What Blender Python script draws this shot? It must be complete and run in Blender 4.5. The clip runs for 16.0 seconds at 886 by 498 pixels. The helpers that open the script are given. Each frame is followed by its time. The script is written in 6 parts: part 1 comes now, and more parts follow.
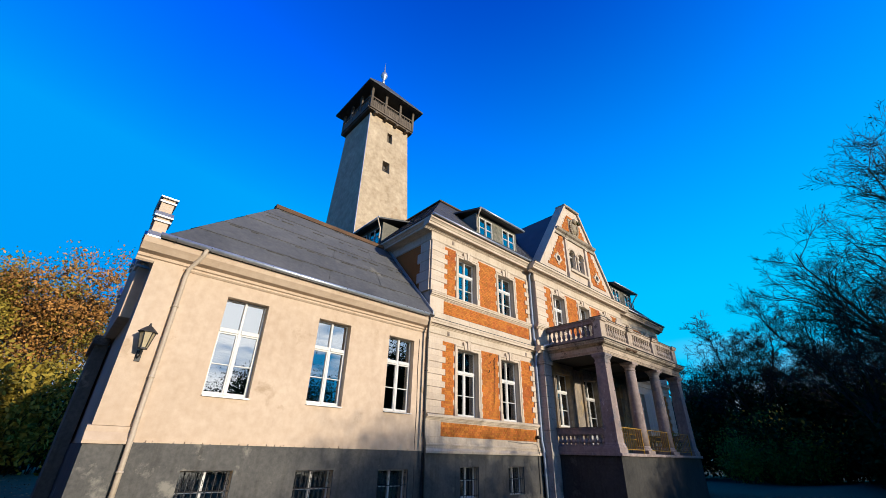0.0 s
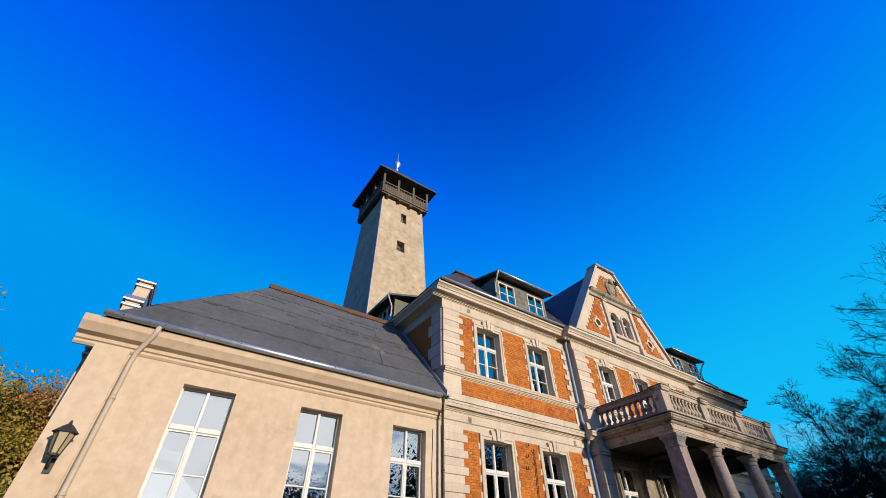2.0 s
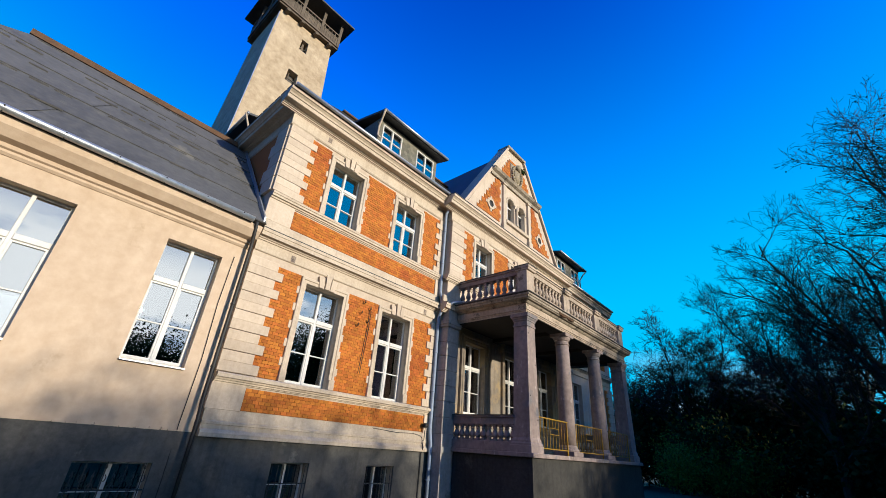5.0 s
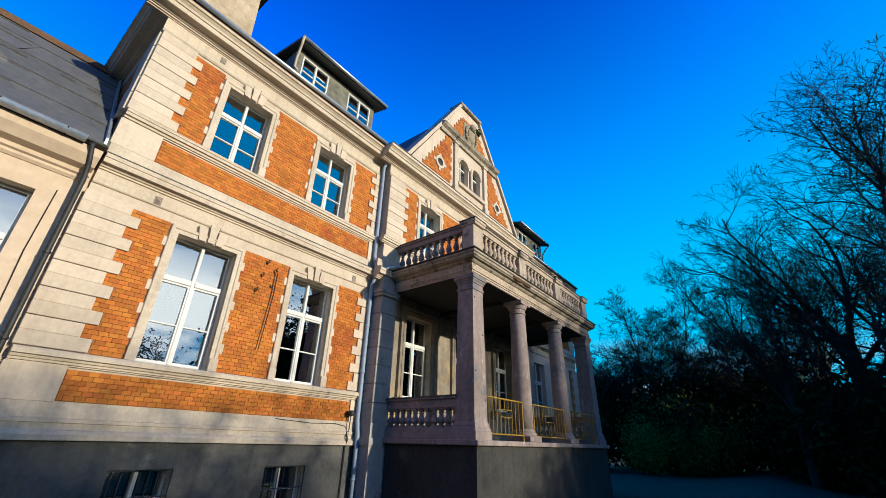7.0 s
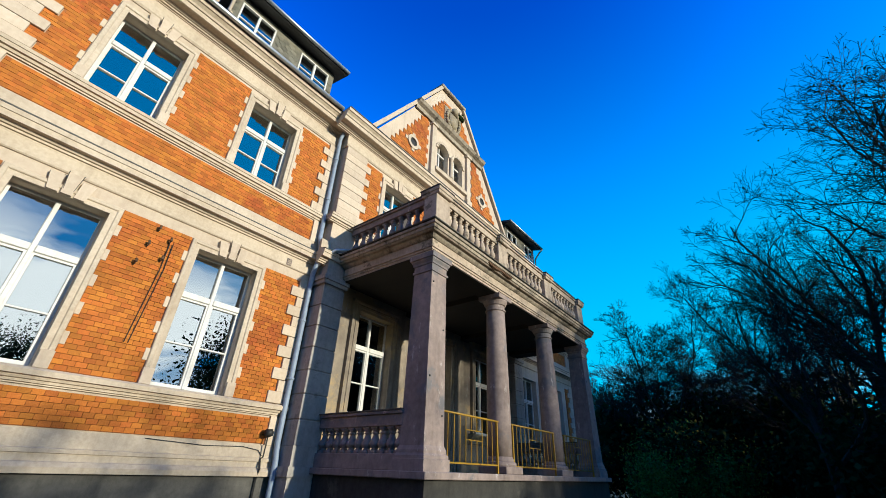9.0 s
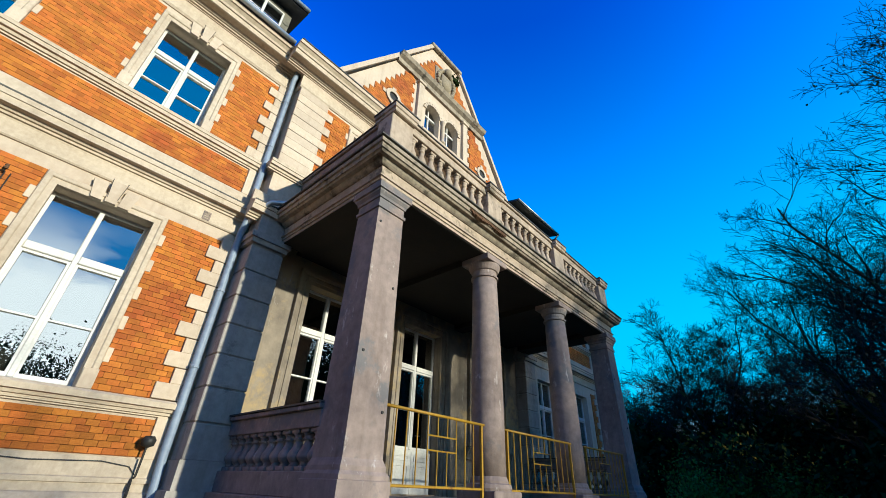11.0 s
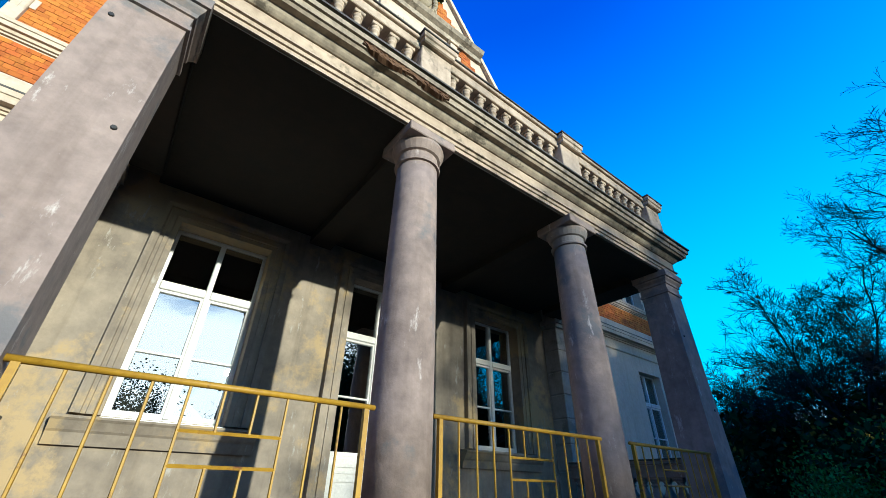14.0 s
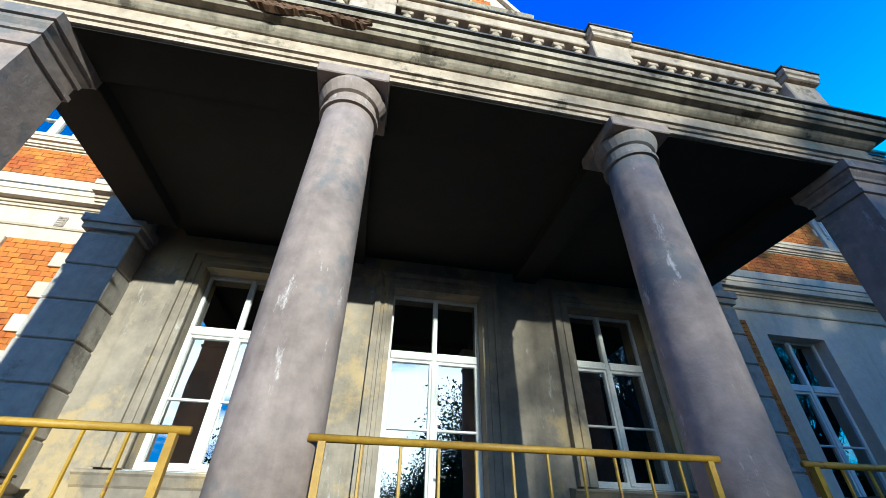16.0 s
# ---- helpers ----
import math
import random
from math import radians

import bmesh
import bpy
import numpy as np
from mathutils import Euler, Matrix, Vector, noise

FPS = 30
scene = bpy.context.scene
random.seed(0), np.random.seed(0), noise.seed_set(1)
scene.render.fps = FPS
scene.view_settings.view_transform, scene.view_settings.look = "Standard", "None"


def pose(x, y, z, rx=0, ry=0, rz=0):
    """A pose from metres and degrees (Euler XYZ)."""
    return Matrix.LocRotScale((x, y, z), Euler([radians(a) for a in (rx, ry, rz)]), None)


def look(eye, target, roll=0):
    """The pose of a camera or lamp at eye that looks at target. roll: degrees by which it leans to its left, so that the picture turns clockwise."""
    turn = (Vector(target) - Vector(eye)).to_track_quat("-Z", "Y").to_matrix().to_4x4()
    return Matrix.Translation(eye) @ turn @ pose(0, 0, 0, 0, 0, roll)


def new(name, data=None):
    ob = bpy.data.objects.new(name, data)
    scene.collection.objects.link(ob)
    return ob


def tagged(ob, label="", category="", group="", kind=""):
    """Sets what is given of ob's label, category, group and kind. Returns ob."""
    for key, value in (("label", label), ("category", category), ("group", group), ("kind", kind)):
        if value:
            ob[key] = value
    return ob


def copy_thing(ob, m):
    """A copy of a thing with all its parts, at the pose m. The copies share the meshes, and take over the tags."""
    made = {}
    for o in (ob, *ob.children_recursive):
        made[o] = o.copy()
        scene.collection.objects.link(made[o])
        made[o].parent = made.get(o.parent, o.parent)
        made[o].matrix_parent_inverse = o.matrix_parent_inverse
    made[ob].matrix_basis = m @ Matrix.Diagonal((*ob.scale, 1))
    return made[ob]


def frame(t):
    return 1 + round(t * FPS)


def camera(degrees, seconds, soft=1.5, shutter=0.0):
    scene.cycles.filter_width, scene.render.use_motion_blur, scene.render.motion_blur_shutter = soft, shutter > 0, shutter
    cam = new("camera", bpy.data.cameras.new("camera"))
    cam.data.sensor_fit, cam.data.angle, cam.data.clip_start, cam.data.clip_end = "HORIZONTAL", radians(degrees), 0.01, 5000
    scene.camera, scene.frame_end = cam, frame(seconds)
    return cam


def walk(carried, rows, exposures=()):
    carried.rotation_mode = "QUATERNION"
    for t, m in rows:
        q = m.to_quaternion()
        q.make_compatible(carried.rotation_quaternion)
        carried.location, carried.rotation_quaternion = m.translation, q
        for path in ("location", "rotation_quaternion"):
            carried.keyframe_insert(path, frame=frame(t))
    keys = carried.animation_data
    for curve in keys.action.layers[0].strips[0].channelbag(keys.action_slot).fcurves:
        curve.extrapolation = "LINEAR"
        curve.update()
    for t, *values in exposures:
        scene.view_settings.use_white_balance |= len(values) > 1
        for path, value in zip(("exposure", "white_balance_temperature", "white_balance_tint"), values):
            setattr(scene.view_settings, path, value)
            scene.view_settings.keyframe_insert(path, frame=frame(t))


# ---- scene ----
cam = camera(95.5, 16.0, soft=0.5)
PATH = [
    (0, (0.116, 0.432, 1.854), (1.301, 1.765, 2.758), 1.52),
    (0.5, (0.582, 0.597, 1.888), (1.734, 1.912, 2.860), 1.19),
    (1, (1.100, 0.877, 1.923), (2.203, 2.161, 2.989), 0.94),
    (1.5, (1.634, 1.102, 1.936), (2.635, 2.368, 3.117), 0.03),
    (2, (2.154, 1.361, 1.952), (3.035, 2.614, 3.239), -0.51),
    (2.5, (2.710, 1.563, 1.968), (3.566, 2.863, 3.224), 1.86),
    (3, (3.290, 1.764, 1.946), (4.232, 3.110, 3.087), 4.70),
    (3.5, (3.907, 1.923, 1.910), (4.960, 3.261, 2.959), 5.93),
    (4, (4.548, 2.089, 1.872), (5.716, 3.398, 2.831), 6.11),
    (4.5, (5.156, 2.216, 1.894), (6.407, 3.471, 2.822), 5.17),
    (5, (5.720, 2.421, 1.907), (7.030, 3.640, 2.801), 4.37),
    (7.5, (8.555, 3.247, 1.918), (9.972, 4.341, 2.810), 1.03),
    (8, (9.094, 3.375, 1.952), (10.496, 4.455, 2.883), 1.03),
    (8.5, (9.677, 3.577, 1.983), (11.067, 4.657, 2.935), 1.60),
    (11, (12.727, 4.572, 2.110), (13.995, 5.728, 3.137), 2.23),
    (11.5, (13.339, 4.802, 2.152), (14.591, 5.998, 3.153), 2.04),
    (12, (13.947, 4.978, 2.199), (15.187, 6.204, 3.178), 1.97),
    (12.5, (14.504, 5.176, 2.256), (15.721, 6.431, 3.226), 1.84),
    (13, (14.984, 5.361, 2.282), (16.165, 6.636, 3.272), 1.62),
    (13.5, (15.471, 5.428, 2.340), (16.610, 6.729, 3.345), 1.51),
    (14, (16.006, 5.490, 2.403), (17.043, 6.856, 3.432), 1.05),
    (14.5, (16.557, 5.560, 2.458), (17.445, 6.997, 3.528), 0.67),
    (15, (17.058, 5.673, 2.482), (17.781, 7.166, 3.598), 0.66),
    (15.5, (17.552, 5.811, 2.513), (18.075, 7.371, 3.649), 0.87),
    (16, (18.014, 5.972, 2.526), (18.307, 7.580, 3.677), 1.23),
]
walk(cam, [(t, look(eye, target, roll)) for t, eye, target, roll in PATH], [(0.0, 0.34, 6200, 6), (3.0, 0.12, 6300, 9), (5.0, 0.34, 6200, 4), (8.5, 0.36, 6050, -2), (11.5, 0.50, 5850, -6), (13.5, 0.72, 5650, -7), (16.0, 1.05, 5150, -9)])

# ---- light ----
SUN_EL, SUN_AZ = 12.0, 10.0  # degrees above the horizon; from -y towards +x
SUN_DIR = Vector((math.sin(radians(SUN_AZ)) * math.cos(radians(SUN_EL)), -math.cos(radians(SUN_AZ)) * math.cos(radians(SUN_EL)), math.sin(radians(SUN_EL))))
world = bpy.data.worlds.new("sky")
scene.world = world
world.use_nodes = True
wn, wl = world.node_tree.nodes, world.node_tree.links
wn.clear()
sky = wn.new("ShaderNodeTexSky")
sky.sky_type, sky.sun_disc = "NISHITA", False
sky.sun_elevation, sky.sun_rotation = radians(SUN_EL), radians(180 - SUN_AZ)
sky.air_density, sky.dust_density, sky.ozone_density = 1.0, 0.3, 3.0
hue = wn.new("ShaderNodeHueSaturation")
hue.inputs["Saturation"].default_value = 1.3
hue.inputs["Value"].default_value = 1.4
deep = wn.new("ShaderNodeGamma")
deep.inputs["Gamma"].default_value = 1.8
wl.new(sky.outputs[0], deep.inputs["Color"])
wl.new(deep.outputs[0], hue.inputs["Color"])
# broken white cloud low in the south, thin wisps on the eastern horizon
wtc = wn.new("ShaderNodeTexCoord")
wsep = wn.new("ShaderNodeSeparateXYZ")
wl.new(wtc.outputs["Generated"], wsep.inputs[0])
wmap = wn.new("ShaderNodeMapping")
wmap.inputs["Scale"].default_value = (2.2, 2.2, 7.0)
wl.new(wtc.outputs["Generated"], wmap.inputs[0])
wnoise = wn.new("ShaderNodeTexNoise")
wnoise.inputs["Scale"].default_value, wnoise.inputs["Detail"].default_value = 1.6, 7
wl.new(wmap.outputs[0], wnoise.inputs["Vector"])


def wmath(op, a, b=None, clamp=False):
    n = wn.new("ShaderNodeMath")
    n.operation, n.use_clamp = op, clamp
    for i, v in enumerate((a, b)):
        if v is None:
            continue
        if isinstance(v, (int, float)):
            n.inputs[i].default_value = v
        else:
            wl.new(v, n.inputs[i])
    return n.outputs[0]


south = wmath("MULTIPLY", wmath("ADD", wsep.outputs[1], 0.72), -6.0, True)
low_s = wmath("MULTIPLY", wmath("SUBTRACT", 0.42, wsep.outputs[2], True), 8.0, True)
low_e = wmath("MULTIPLY", wmath("SUBTRACT", 0.23, wsep.outputs[2], True), 7.0, True)
cloud_s = wmath("MULTIPLY", wmath("MULTIPLY", wmath("SUBTRACT", wnoise.outputs[0], 0.36), 8.0, True), wmath("MULTIPLY", south, low_s))
cloud_e = wmath("MULTIPLY", wmath("MULTIPLY", wmath("SUBTRACT", wnoise.outputs[0], 0.50), 6.0, True), low_e)
wisp = wn.new("ShaderNodeMix")
wisp.data_type = "RGBA"
wisp.inputs[7].default_value = (3.3, 3.6, 4.1, 1)
wl.new(cloud_e, wisp.inputs["Factor"])
wmix = wn.new("ShaderNodeMix")
wmix.data_type = "RGBA"
wl.new(cloud_s, wmix.inputs["Factor"])
cap = wn.new("ShaderNodeMix")
cap.data_type, cap.blend_type = "RGBA", "DARKEN"
cap.inputs["Factor"].default_value = 1.0
tone = wn.new("ShaderNodeMix")
tone.data_type, tone.blend_type = "RGBA", "MULTIPLY"
tone.inputs["Factor"].default_value = 1.0
tone.inputs[7].default_value = (1.0, 0.66, 1.2, 1)
wl.new(hue.outputs[0], tone.inputs[6])
wl.new(tone.outputs[2], cap.inputs[6])
cap.inputs[7].default_value = (0.30, 1.8, 4.9, 1)
# paler air towards the eastern horizon
haze = wn.new("ShaderNodeMix")
haze.data_type = "RGBA"
haze.inputs[7].default_value = (0.12, 3.3, 5.5, 1)
wl.new(wmath("MULTIPLY", wmath("MULTIPLY", wsep.outputs[0], 1.1, True), wmath("MULTIPLY", wmath("SUBTRACT", 0.86, wsep.outputs[2], True), 1.3, True)), haze.inputs["Factor"])
wl.new(cap.outputs[2], haze.inputs[6])
wl.new(haze.outputs[2], wisp.inputs[6])
wl.new(wisp.outputs[2], wmix.inputs[6])
wmix.inputs[7].default_value = (10.5, 10.5, 10.8, 1)
wbg = wn.new("ShaderNodeBackground")
wbg.inputs["Strength"].default_value = 0.15
wl.new(wmix.outputs[2], wbg.inputs[0])
wout = wn.new("ShaderNodeOutputWorld")
wl.new(wbg.outputs[0], wout.inputs[0])

sun = new("sun", bpy.data.lights.new("sun", "SUN"))
sun.data.energy, sun.data.angle, sun.data.color = 4.9, radians(0.8), (1.0, 0.86, 0.70)
sun.matrix_basis = look(SUN_DIR * 100, (0, 0, 0))


# ---- materials ----
def surface(name, c1, c2, c3=None, big=0.7, fine=18.0, rough=0.85, bump=0.25, metal=0.0, streak=0.0, island=0.0, spec=0.3, mix=0.5, bumpscale=1.0, island_hue=0.0, patch=None, patch_at=0.56, patch_scale=0.55, flake=None):
    """Two scales of noise over world position, with optional downward streaks and a change from piece to piece."""
    m = bpy.data.materials.new(name)
    m.use_nodes = True
    n, l = m.node_tree.nodes, m.node_tree.links
    b = n["Principled BSDF"]
    b.inputs["Roughness"].default_value = rough
    b.inputs["Metallic"].default_value = metal
    b.inputs["Specular IOR Level"].default_value = spec
    geo = n.new("ShaderNodeNewGeometry")

    def noise_of(scale, vec, detail=6):
        t = n.new("ShaderNodeTexNoise")
        t.inputs["Scale"].default_value, t.inputs["Detail"].default_value, t.inputs["Roughness"].default_value = scale, detail, 0.62
        l.new(vec, t.inputs["Vector"])
        return t.outputs[0]

    def calc(op, a, c, clamp=False):
        t = n.new("ShaderNodeMath")
        t.operation, t.use_clamp = op, clamp
        for i, v in enumerate((a, c)):
            if isinstance(v, (int, float)):
                t.inputs[i].default_value = v
            else:
                l.new(v, t.inputs[i])
        return t.outputs[0]

    pos = geo.outputs["Position"]
    coarse, grain = noise_of(big, pos, 8), noise_of(fine, pos)
    fac = calc("ADD", calc("MULTIPLY", coarse, 1 - mix), calc("MULTIPLY", grain, mix))
    ramp = n.new("ShaderNodeValToRGB")
    ramp.color_ramp.elements[0].position, ramp.color_ramp.elements[1].position = 0.36, 0.64
    ramp.color_ramp.elements[0].color, ramp.color_ramp.elements[1].color = (*c1, 1), (*c2, 1)
    if c3:
        e = ramp.color_ramp.elements.new(0.74)
        e.color = (*c3, 1)
    l.new(fac, ramp.inputs[0])
    col = ramp.outputs[0]
    if streak:
        mp = n.new("ShaderNodeMapping")
        mp.inputs["Scale"].default_value = (5.0, 5.0, 0.35)
        l.new(pos, mp.inputs[0])
        st = calc("MULTIPLY", calc("SUBTRACT", noise_of(1.3, mp.outputs[0]), 0.5, True), 4.0 * streak, True)
        dark = n.new("ShaderNodeMix")
        dark.data_type, dark.blend_type = "RGBA", "MULTIPLY"
        l.new(st, dark.inputs["Factor"])
        l.new(col, dark.inputs[6])
        dark.inputs[7].default_value = (0.35, 0.31, 0.26, 1)
        col = dark.outputs[2]
    if patch:
        pm = n.new("ShaderNodeMix")
        pm.data_type = "RGBA"
        big2 = n.new("ShaderNodeTexNoise")
        big2.inputs["Scale"].default_value, big2.inputs["Detail"].default_value, big2.inputs["Roughness"].default_value = patch_scale, 9, 0.68
        shift = n.new("ShaderNodeVectorMath")
        shift.operation = "ADD"
        shift.inputs[1].default_value = (31.7, 12.3, 5.1)
        l.new(pos, shift.inputs[0])
        l.new(shift.outputs[0], big2.inputs["Vector"])
        l.new(calc("MULTIPLY", calc("SUBTRACT", big2.outputs[0], patch_at, True), 15.0, True), pm.inputs["Factor"])
        l.new(col, pm.inputs[6])
        pm.inputs[7].default_value = (*patch, 1)
        col = pm.outputs[2]
    if flake:
        fm = n.new("ShaderNodeMix")
        fm.data_type = "RGBA"
        stretch = n.new("ShaderNodeMapping")
        stretch.inputs["Scale"].default_value = (7.0, 7.0, 2.2)
        l.new(pos, stretch.inputs[0])
        fz = n.new("ShaderNodeTexNoise")
        fz.inputs["Scale"].default_value, fz.inputs["Detail"].default_value, fz.inputs["Roughness"].default_value = 0.8, 10, 0.75
        l.new(stretch.outputs[0], fz.inputs["Vector"])
        l.new(calc("MULTIPLY", calc("SUBTRACT", fz.outputs[0], 0.60, True), 14.0, True), fm.inputs["Factor"])
        l.new(col, fm.inputs[6])
        fm.inputs[7].default_value = (*flake, 1)
        col = fm.outputs[2]
    if island:
        info = n.new("ShaderNodeObjectInfo")
        rnd = calc("FRACT", calc("ADD", geo.outputs["Random Per Island"], info.outputs["Random"]), 0.0)
        h = n.new("ShaderNodeHueSaturation")
        l.new(calc("ADD", calc("MULTIPLY", rnd, 2 * island), 1 - island), h.inputs["Value"])
        if island_hue:
            l.new(calc("ADD", calc("MULTIPLY", calc("FRACT", calc("MULTIPLY", rnd, 7.3), 0.0), 2 * island_hue), 0.5 - island_hue), h.inputs["Hue"])
        l.new(col, h.inputs["Color"])
        col = h.outputs[0]
    l.new(col, b.inputs["Base Color"])
    rr = calc("ADD", calc("MULTIPLY", grain, 0.3), rough - 0.15, True)
    l.new(rr, b.inputs["Roughness"])
    if bump:
        bp = n.new("ShaderNodeBump")
        bp.inputs["Strength"].default_value, bp.inputs["Distance"].default_value = bump, 0.02 * bumpscale
        l.new(fac, bp.inputs["Height"])
        l.new(bp.outputs[0], b.inputs["Normal"])
    return m


def glass_pane(name):
    m = bpy.data.materials.new(name)
    m.use_nodes = True
    n, l = m.node_tree.nodes, m.node_tree.links
    n.clear()
    out, mixer, gl, tr, fr = (n.new("ShaderNode" + k) for k in ("OutputMaterial", "MixShader", "BsdfGlossy", "BsdfTransparent", "Fresnel"))
    fr.inputs["IOR"].default_value = 5.5
    gl.inputs["Roughness"].default_value = 0.0
    tr.inputs["Color"].default_value = (0.75, 0.8, 0.8, 1)
    geo, nz, bp = n.new("ShaderNodeNewGeometry"), n.new("ShaderNodeTexNoise"), n.new("ShaderNodeBump")
    nz.inputs["Scale"].default_value, nz.inputs["Detail"].default_value = 1.7, 1.0
    bp.inputs["Strength"].default_value, bp.inputs["Distance"].default_value = 0.12, 0.02
    l.new(geo.outputs["Position"], nz.inputs["Vector"])
    l.new(nz.outputs[0], bp.inputs["Height"])
    l.new(bp.outputs[0], gl.inputs["Normal"])
    l.new(fr.outputs[0], mixer.inputs[0])
    l.new(tr.outputs[0], mixer.inputs[1])
    l.new(gl.outputs[0], mixer.inputs[2])
    l.new(mixer.outputs[0], out.inputs[0])
    return m


M_RENDER = surface("wing_render", (0.410, 0.301, 0.205), (0.520, 0.403, 0.294), big=0.35, fine=5, bump=0.5, streak=0.08, patch=(0.342, 0.247, 0.158), patch_at=0.60, patch_scale=0.6)
M_PLINTH = surface("grey_plinth_render", (0.049, 0.047, 0.043), (0.106, 0.100, 0.089), big=0.9, fine=12, bump=0.5, streak=0.45, patch=(0.190, 0.175, 0.144), patch_at=0.58, patch_scale=0.9)
# darker copy of the plinth render; the shade is in its colour
M_BASE_SHADE = surface("shade_darkened_render", (0.021, 0.020, 0.018), (0.051, 0.048, 0.042), big=0.9, fine=12, bump=0.5, streak=0.5, patch=(0.072, 0.066, 0.054), patch_at=0.6, patch_scale=0.9)
M_STONE = surface("cream_stone", (0.424, 0.335, 0.247), (0.520, 0.427, 0.329), big=0.8, fine=14, bump=0.4, streak=0.28, island=0.08, patch=(0.315, 0.247, 0.178), patch_at=0.66, patch_scale=3.0)
M_TRIM = surface("cream_moulding", (0.383, 0.308, 0.226), (0.526, 0.437, 0.335), (0.547, 0.472, 0.376), big=1.2, fine=18, bump=0.35, streak=0.3, patch=(0.205, 0.161, 0.110), patch_at=0.69, patch_scale=4.0)
M_CORN = surface("weathered_cornice", (0.152, 0.128, 0.097), (0.395, 0.331, 0.251), big=1.1, fine=11, bump=0.5, streak=0.6, patch=(0.091, 0.076, 0.057), patch_at=0.56, patch_scale=3.2)
M_PORT = surface("portico_plaster", (0.165, 0.126, 0.110), (0.298, 0.232, 0.203), (0.410, 0.338, 0.300), big=0.8, fine=9, bump=0.55, streak=0.35, patch=(0.144, 0.133, 0.133), patch_at=0.53, patch_scale=1.2, flake=(0.426, 0.380, 0.350))
M_PIER = surface("grey_pier_stone", (0.258, 0.236, 0.213), (0.395, 0.357, 0.319), big=0.9, fine=10, bump=0.5, streak=0.35, patch=(0.182, 0.167, 0.152), patch_at=0.56, patch_scale=1.4)
M_PORTWALL = surface("porch_wall_plaster", (0.146, 0.121, 0.096), (0.268, 0.223, 0.170), (0.330, 0.252, 0.152), big=0.9, fine=6, bump=0.45, streak=0.45, patch=(0.310, 0.230, 0.125), patch_at=0.51, patch_scale=0.9, flake=(0.304, 0.286, 0.255))
# near-black colour with the porch's deep shade put into it
M_SOFFIT = surface("shade_painted_ceiling", (0.009, 0.008, 0.006), (0.026, 0.021, 0.015), big=0.7, fine=8, bump=0.3)
M_BRICK = surface("orange_brick", (0.327, 0.099, 0.014), (0.410, 0.135, 0.021), big=1.2, fine=26, bump=0.5, island=0.22, island_hue=0.007, patch=(0.289, 0.076, 0.014), patch_at=0.56, patch_scale=0.8)
M_MORTAR = surface("brick_mortar", (0.228, 0.080, 0.021), (0.304, 0.110, 0.034), big=3, fine=30, bump=0.2)
M_SLATE = surface("dark_slate", (0.040, 0.041, 0.042), (0.080, 0.078, 0.074), big=0.8, fine=9, rough=0.6, bump=0.3, island=0.08, spec=0.35, patch=(0.11, 0.105, 0.085), patch_at=0.60, patch_scale=0.5)
M_FELT = surface("roofing_felt", (0.060, 0.061, 0.063), (0.115, 0.112, 0.108), big=0.7, fine=8, rough=0.75, bump=0.4, island=0.10, spec=0.25, streak=0.25, patch=(0.15, 0.14, 0.115), patch_at=0.60, patch_scale=0.6)
M_HEX = surface("dormer_slate", (0.09, 0.085, 0.065), (0.17, 0.155, 0.115), big=1.5, fine=12, rough=0.7, bump=0.2, island=0.3)
M_ZINC = surface("zinc_sheet", (0.30, 0.32, 0.34), (0.48, 0.50, 0.52), big=1.0, fine=14, rough=0.42, bump=0.1, metal=0.7)
M_PIPE = surface("painted_drainpipe", (0.350, 0.281, 0.205), (0.456, 0.372, 0.281), big=1.0, fine=14, rough=0.6, bump=0.1)
M_PIPEB = surface("blue_grey_drainpipe", (0.16, 0.20, 0.27), (0.26, 0.31, 0.38), big=1.0, fine=14, rough=0.5, bump=0.1)
M_FRAME = surface("white_window_paint", (0.459, 0.443, 0.410), (0.607, 0.590, 0.558), big=2, fine=30, rough=0.5, bump=0.2, streak=0.25)
M_TOWER = surface("tower_rubble_render", (0.289, 0.213, 0.129), (0.456, 0.357, 0.236), (0.532, 0.441, 0.319), big=0.9, fine=3.6, bump=1.0, streak=0.12, bumpscale=3, patch=(0.258, 0.167, 0.091), patch_at=0.62, patch_scale=0.5)
M_OLDWOOD = surface("weathered_timber", (0.055, 0.042, 0.03), (0.15, 0.115, 0.08), big=1.4, fine=22, bump=0.4, island=0.2)
M_YELLOW = surface("worn_yellow_paint", (0.23, 0.122, 0.010), (0.35, 0.205, 0.017), (0.12, 0.05, 0.016), big=2.2, fine=25, rough=0.5, bump=0.2, patch=(0.13, 0.055, 0.02), patch_at=0.6, patch_scale=6.0)
M_IRON = surface("black_iron", (0.012, 0.012, 0.013), (0.035, 0.033, 0.03), big=2, fine=25, rough=0.55, bump=0.2)
M_BARE = surface("bare_brown_board", (0.06, 0.032, 0.018), (0.13, 0.07, 0.035), big=2, fine=20)
M_BARK = surface("grey_bark", (0.014, 0.011, 0.009), (0.045, 0.036, 0.028), big=1.2, fine=16, bump=0.6)
M_TWIG = surface("fine_twigs", (0.009, 0.007, 0.006), (0.024, 0.018, 0.014), big=1.0, fine=9, bump=0.0)
M_LEAF_G = surface("dark_green_leaves", (0.008, 0.016, 0.005), (0.026, 0.040, 0.010), big=0.35, fine=3, rough=0.75, bump=0, island=0.4, spec=0.05)
M_LEAF_O = surface("olive_autumn_leaves", (0.15, 0.12, 0.016), (0.30, 0.21, 0.03), (0.34, 0.15, 0.025), big=0.3, fine=2.2, rough=0.7, bump=0, island=0.4, spec=0.1)
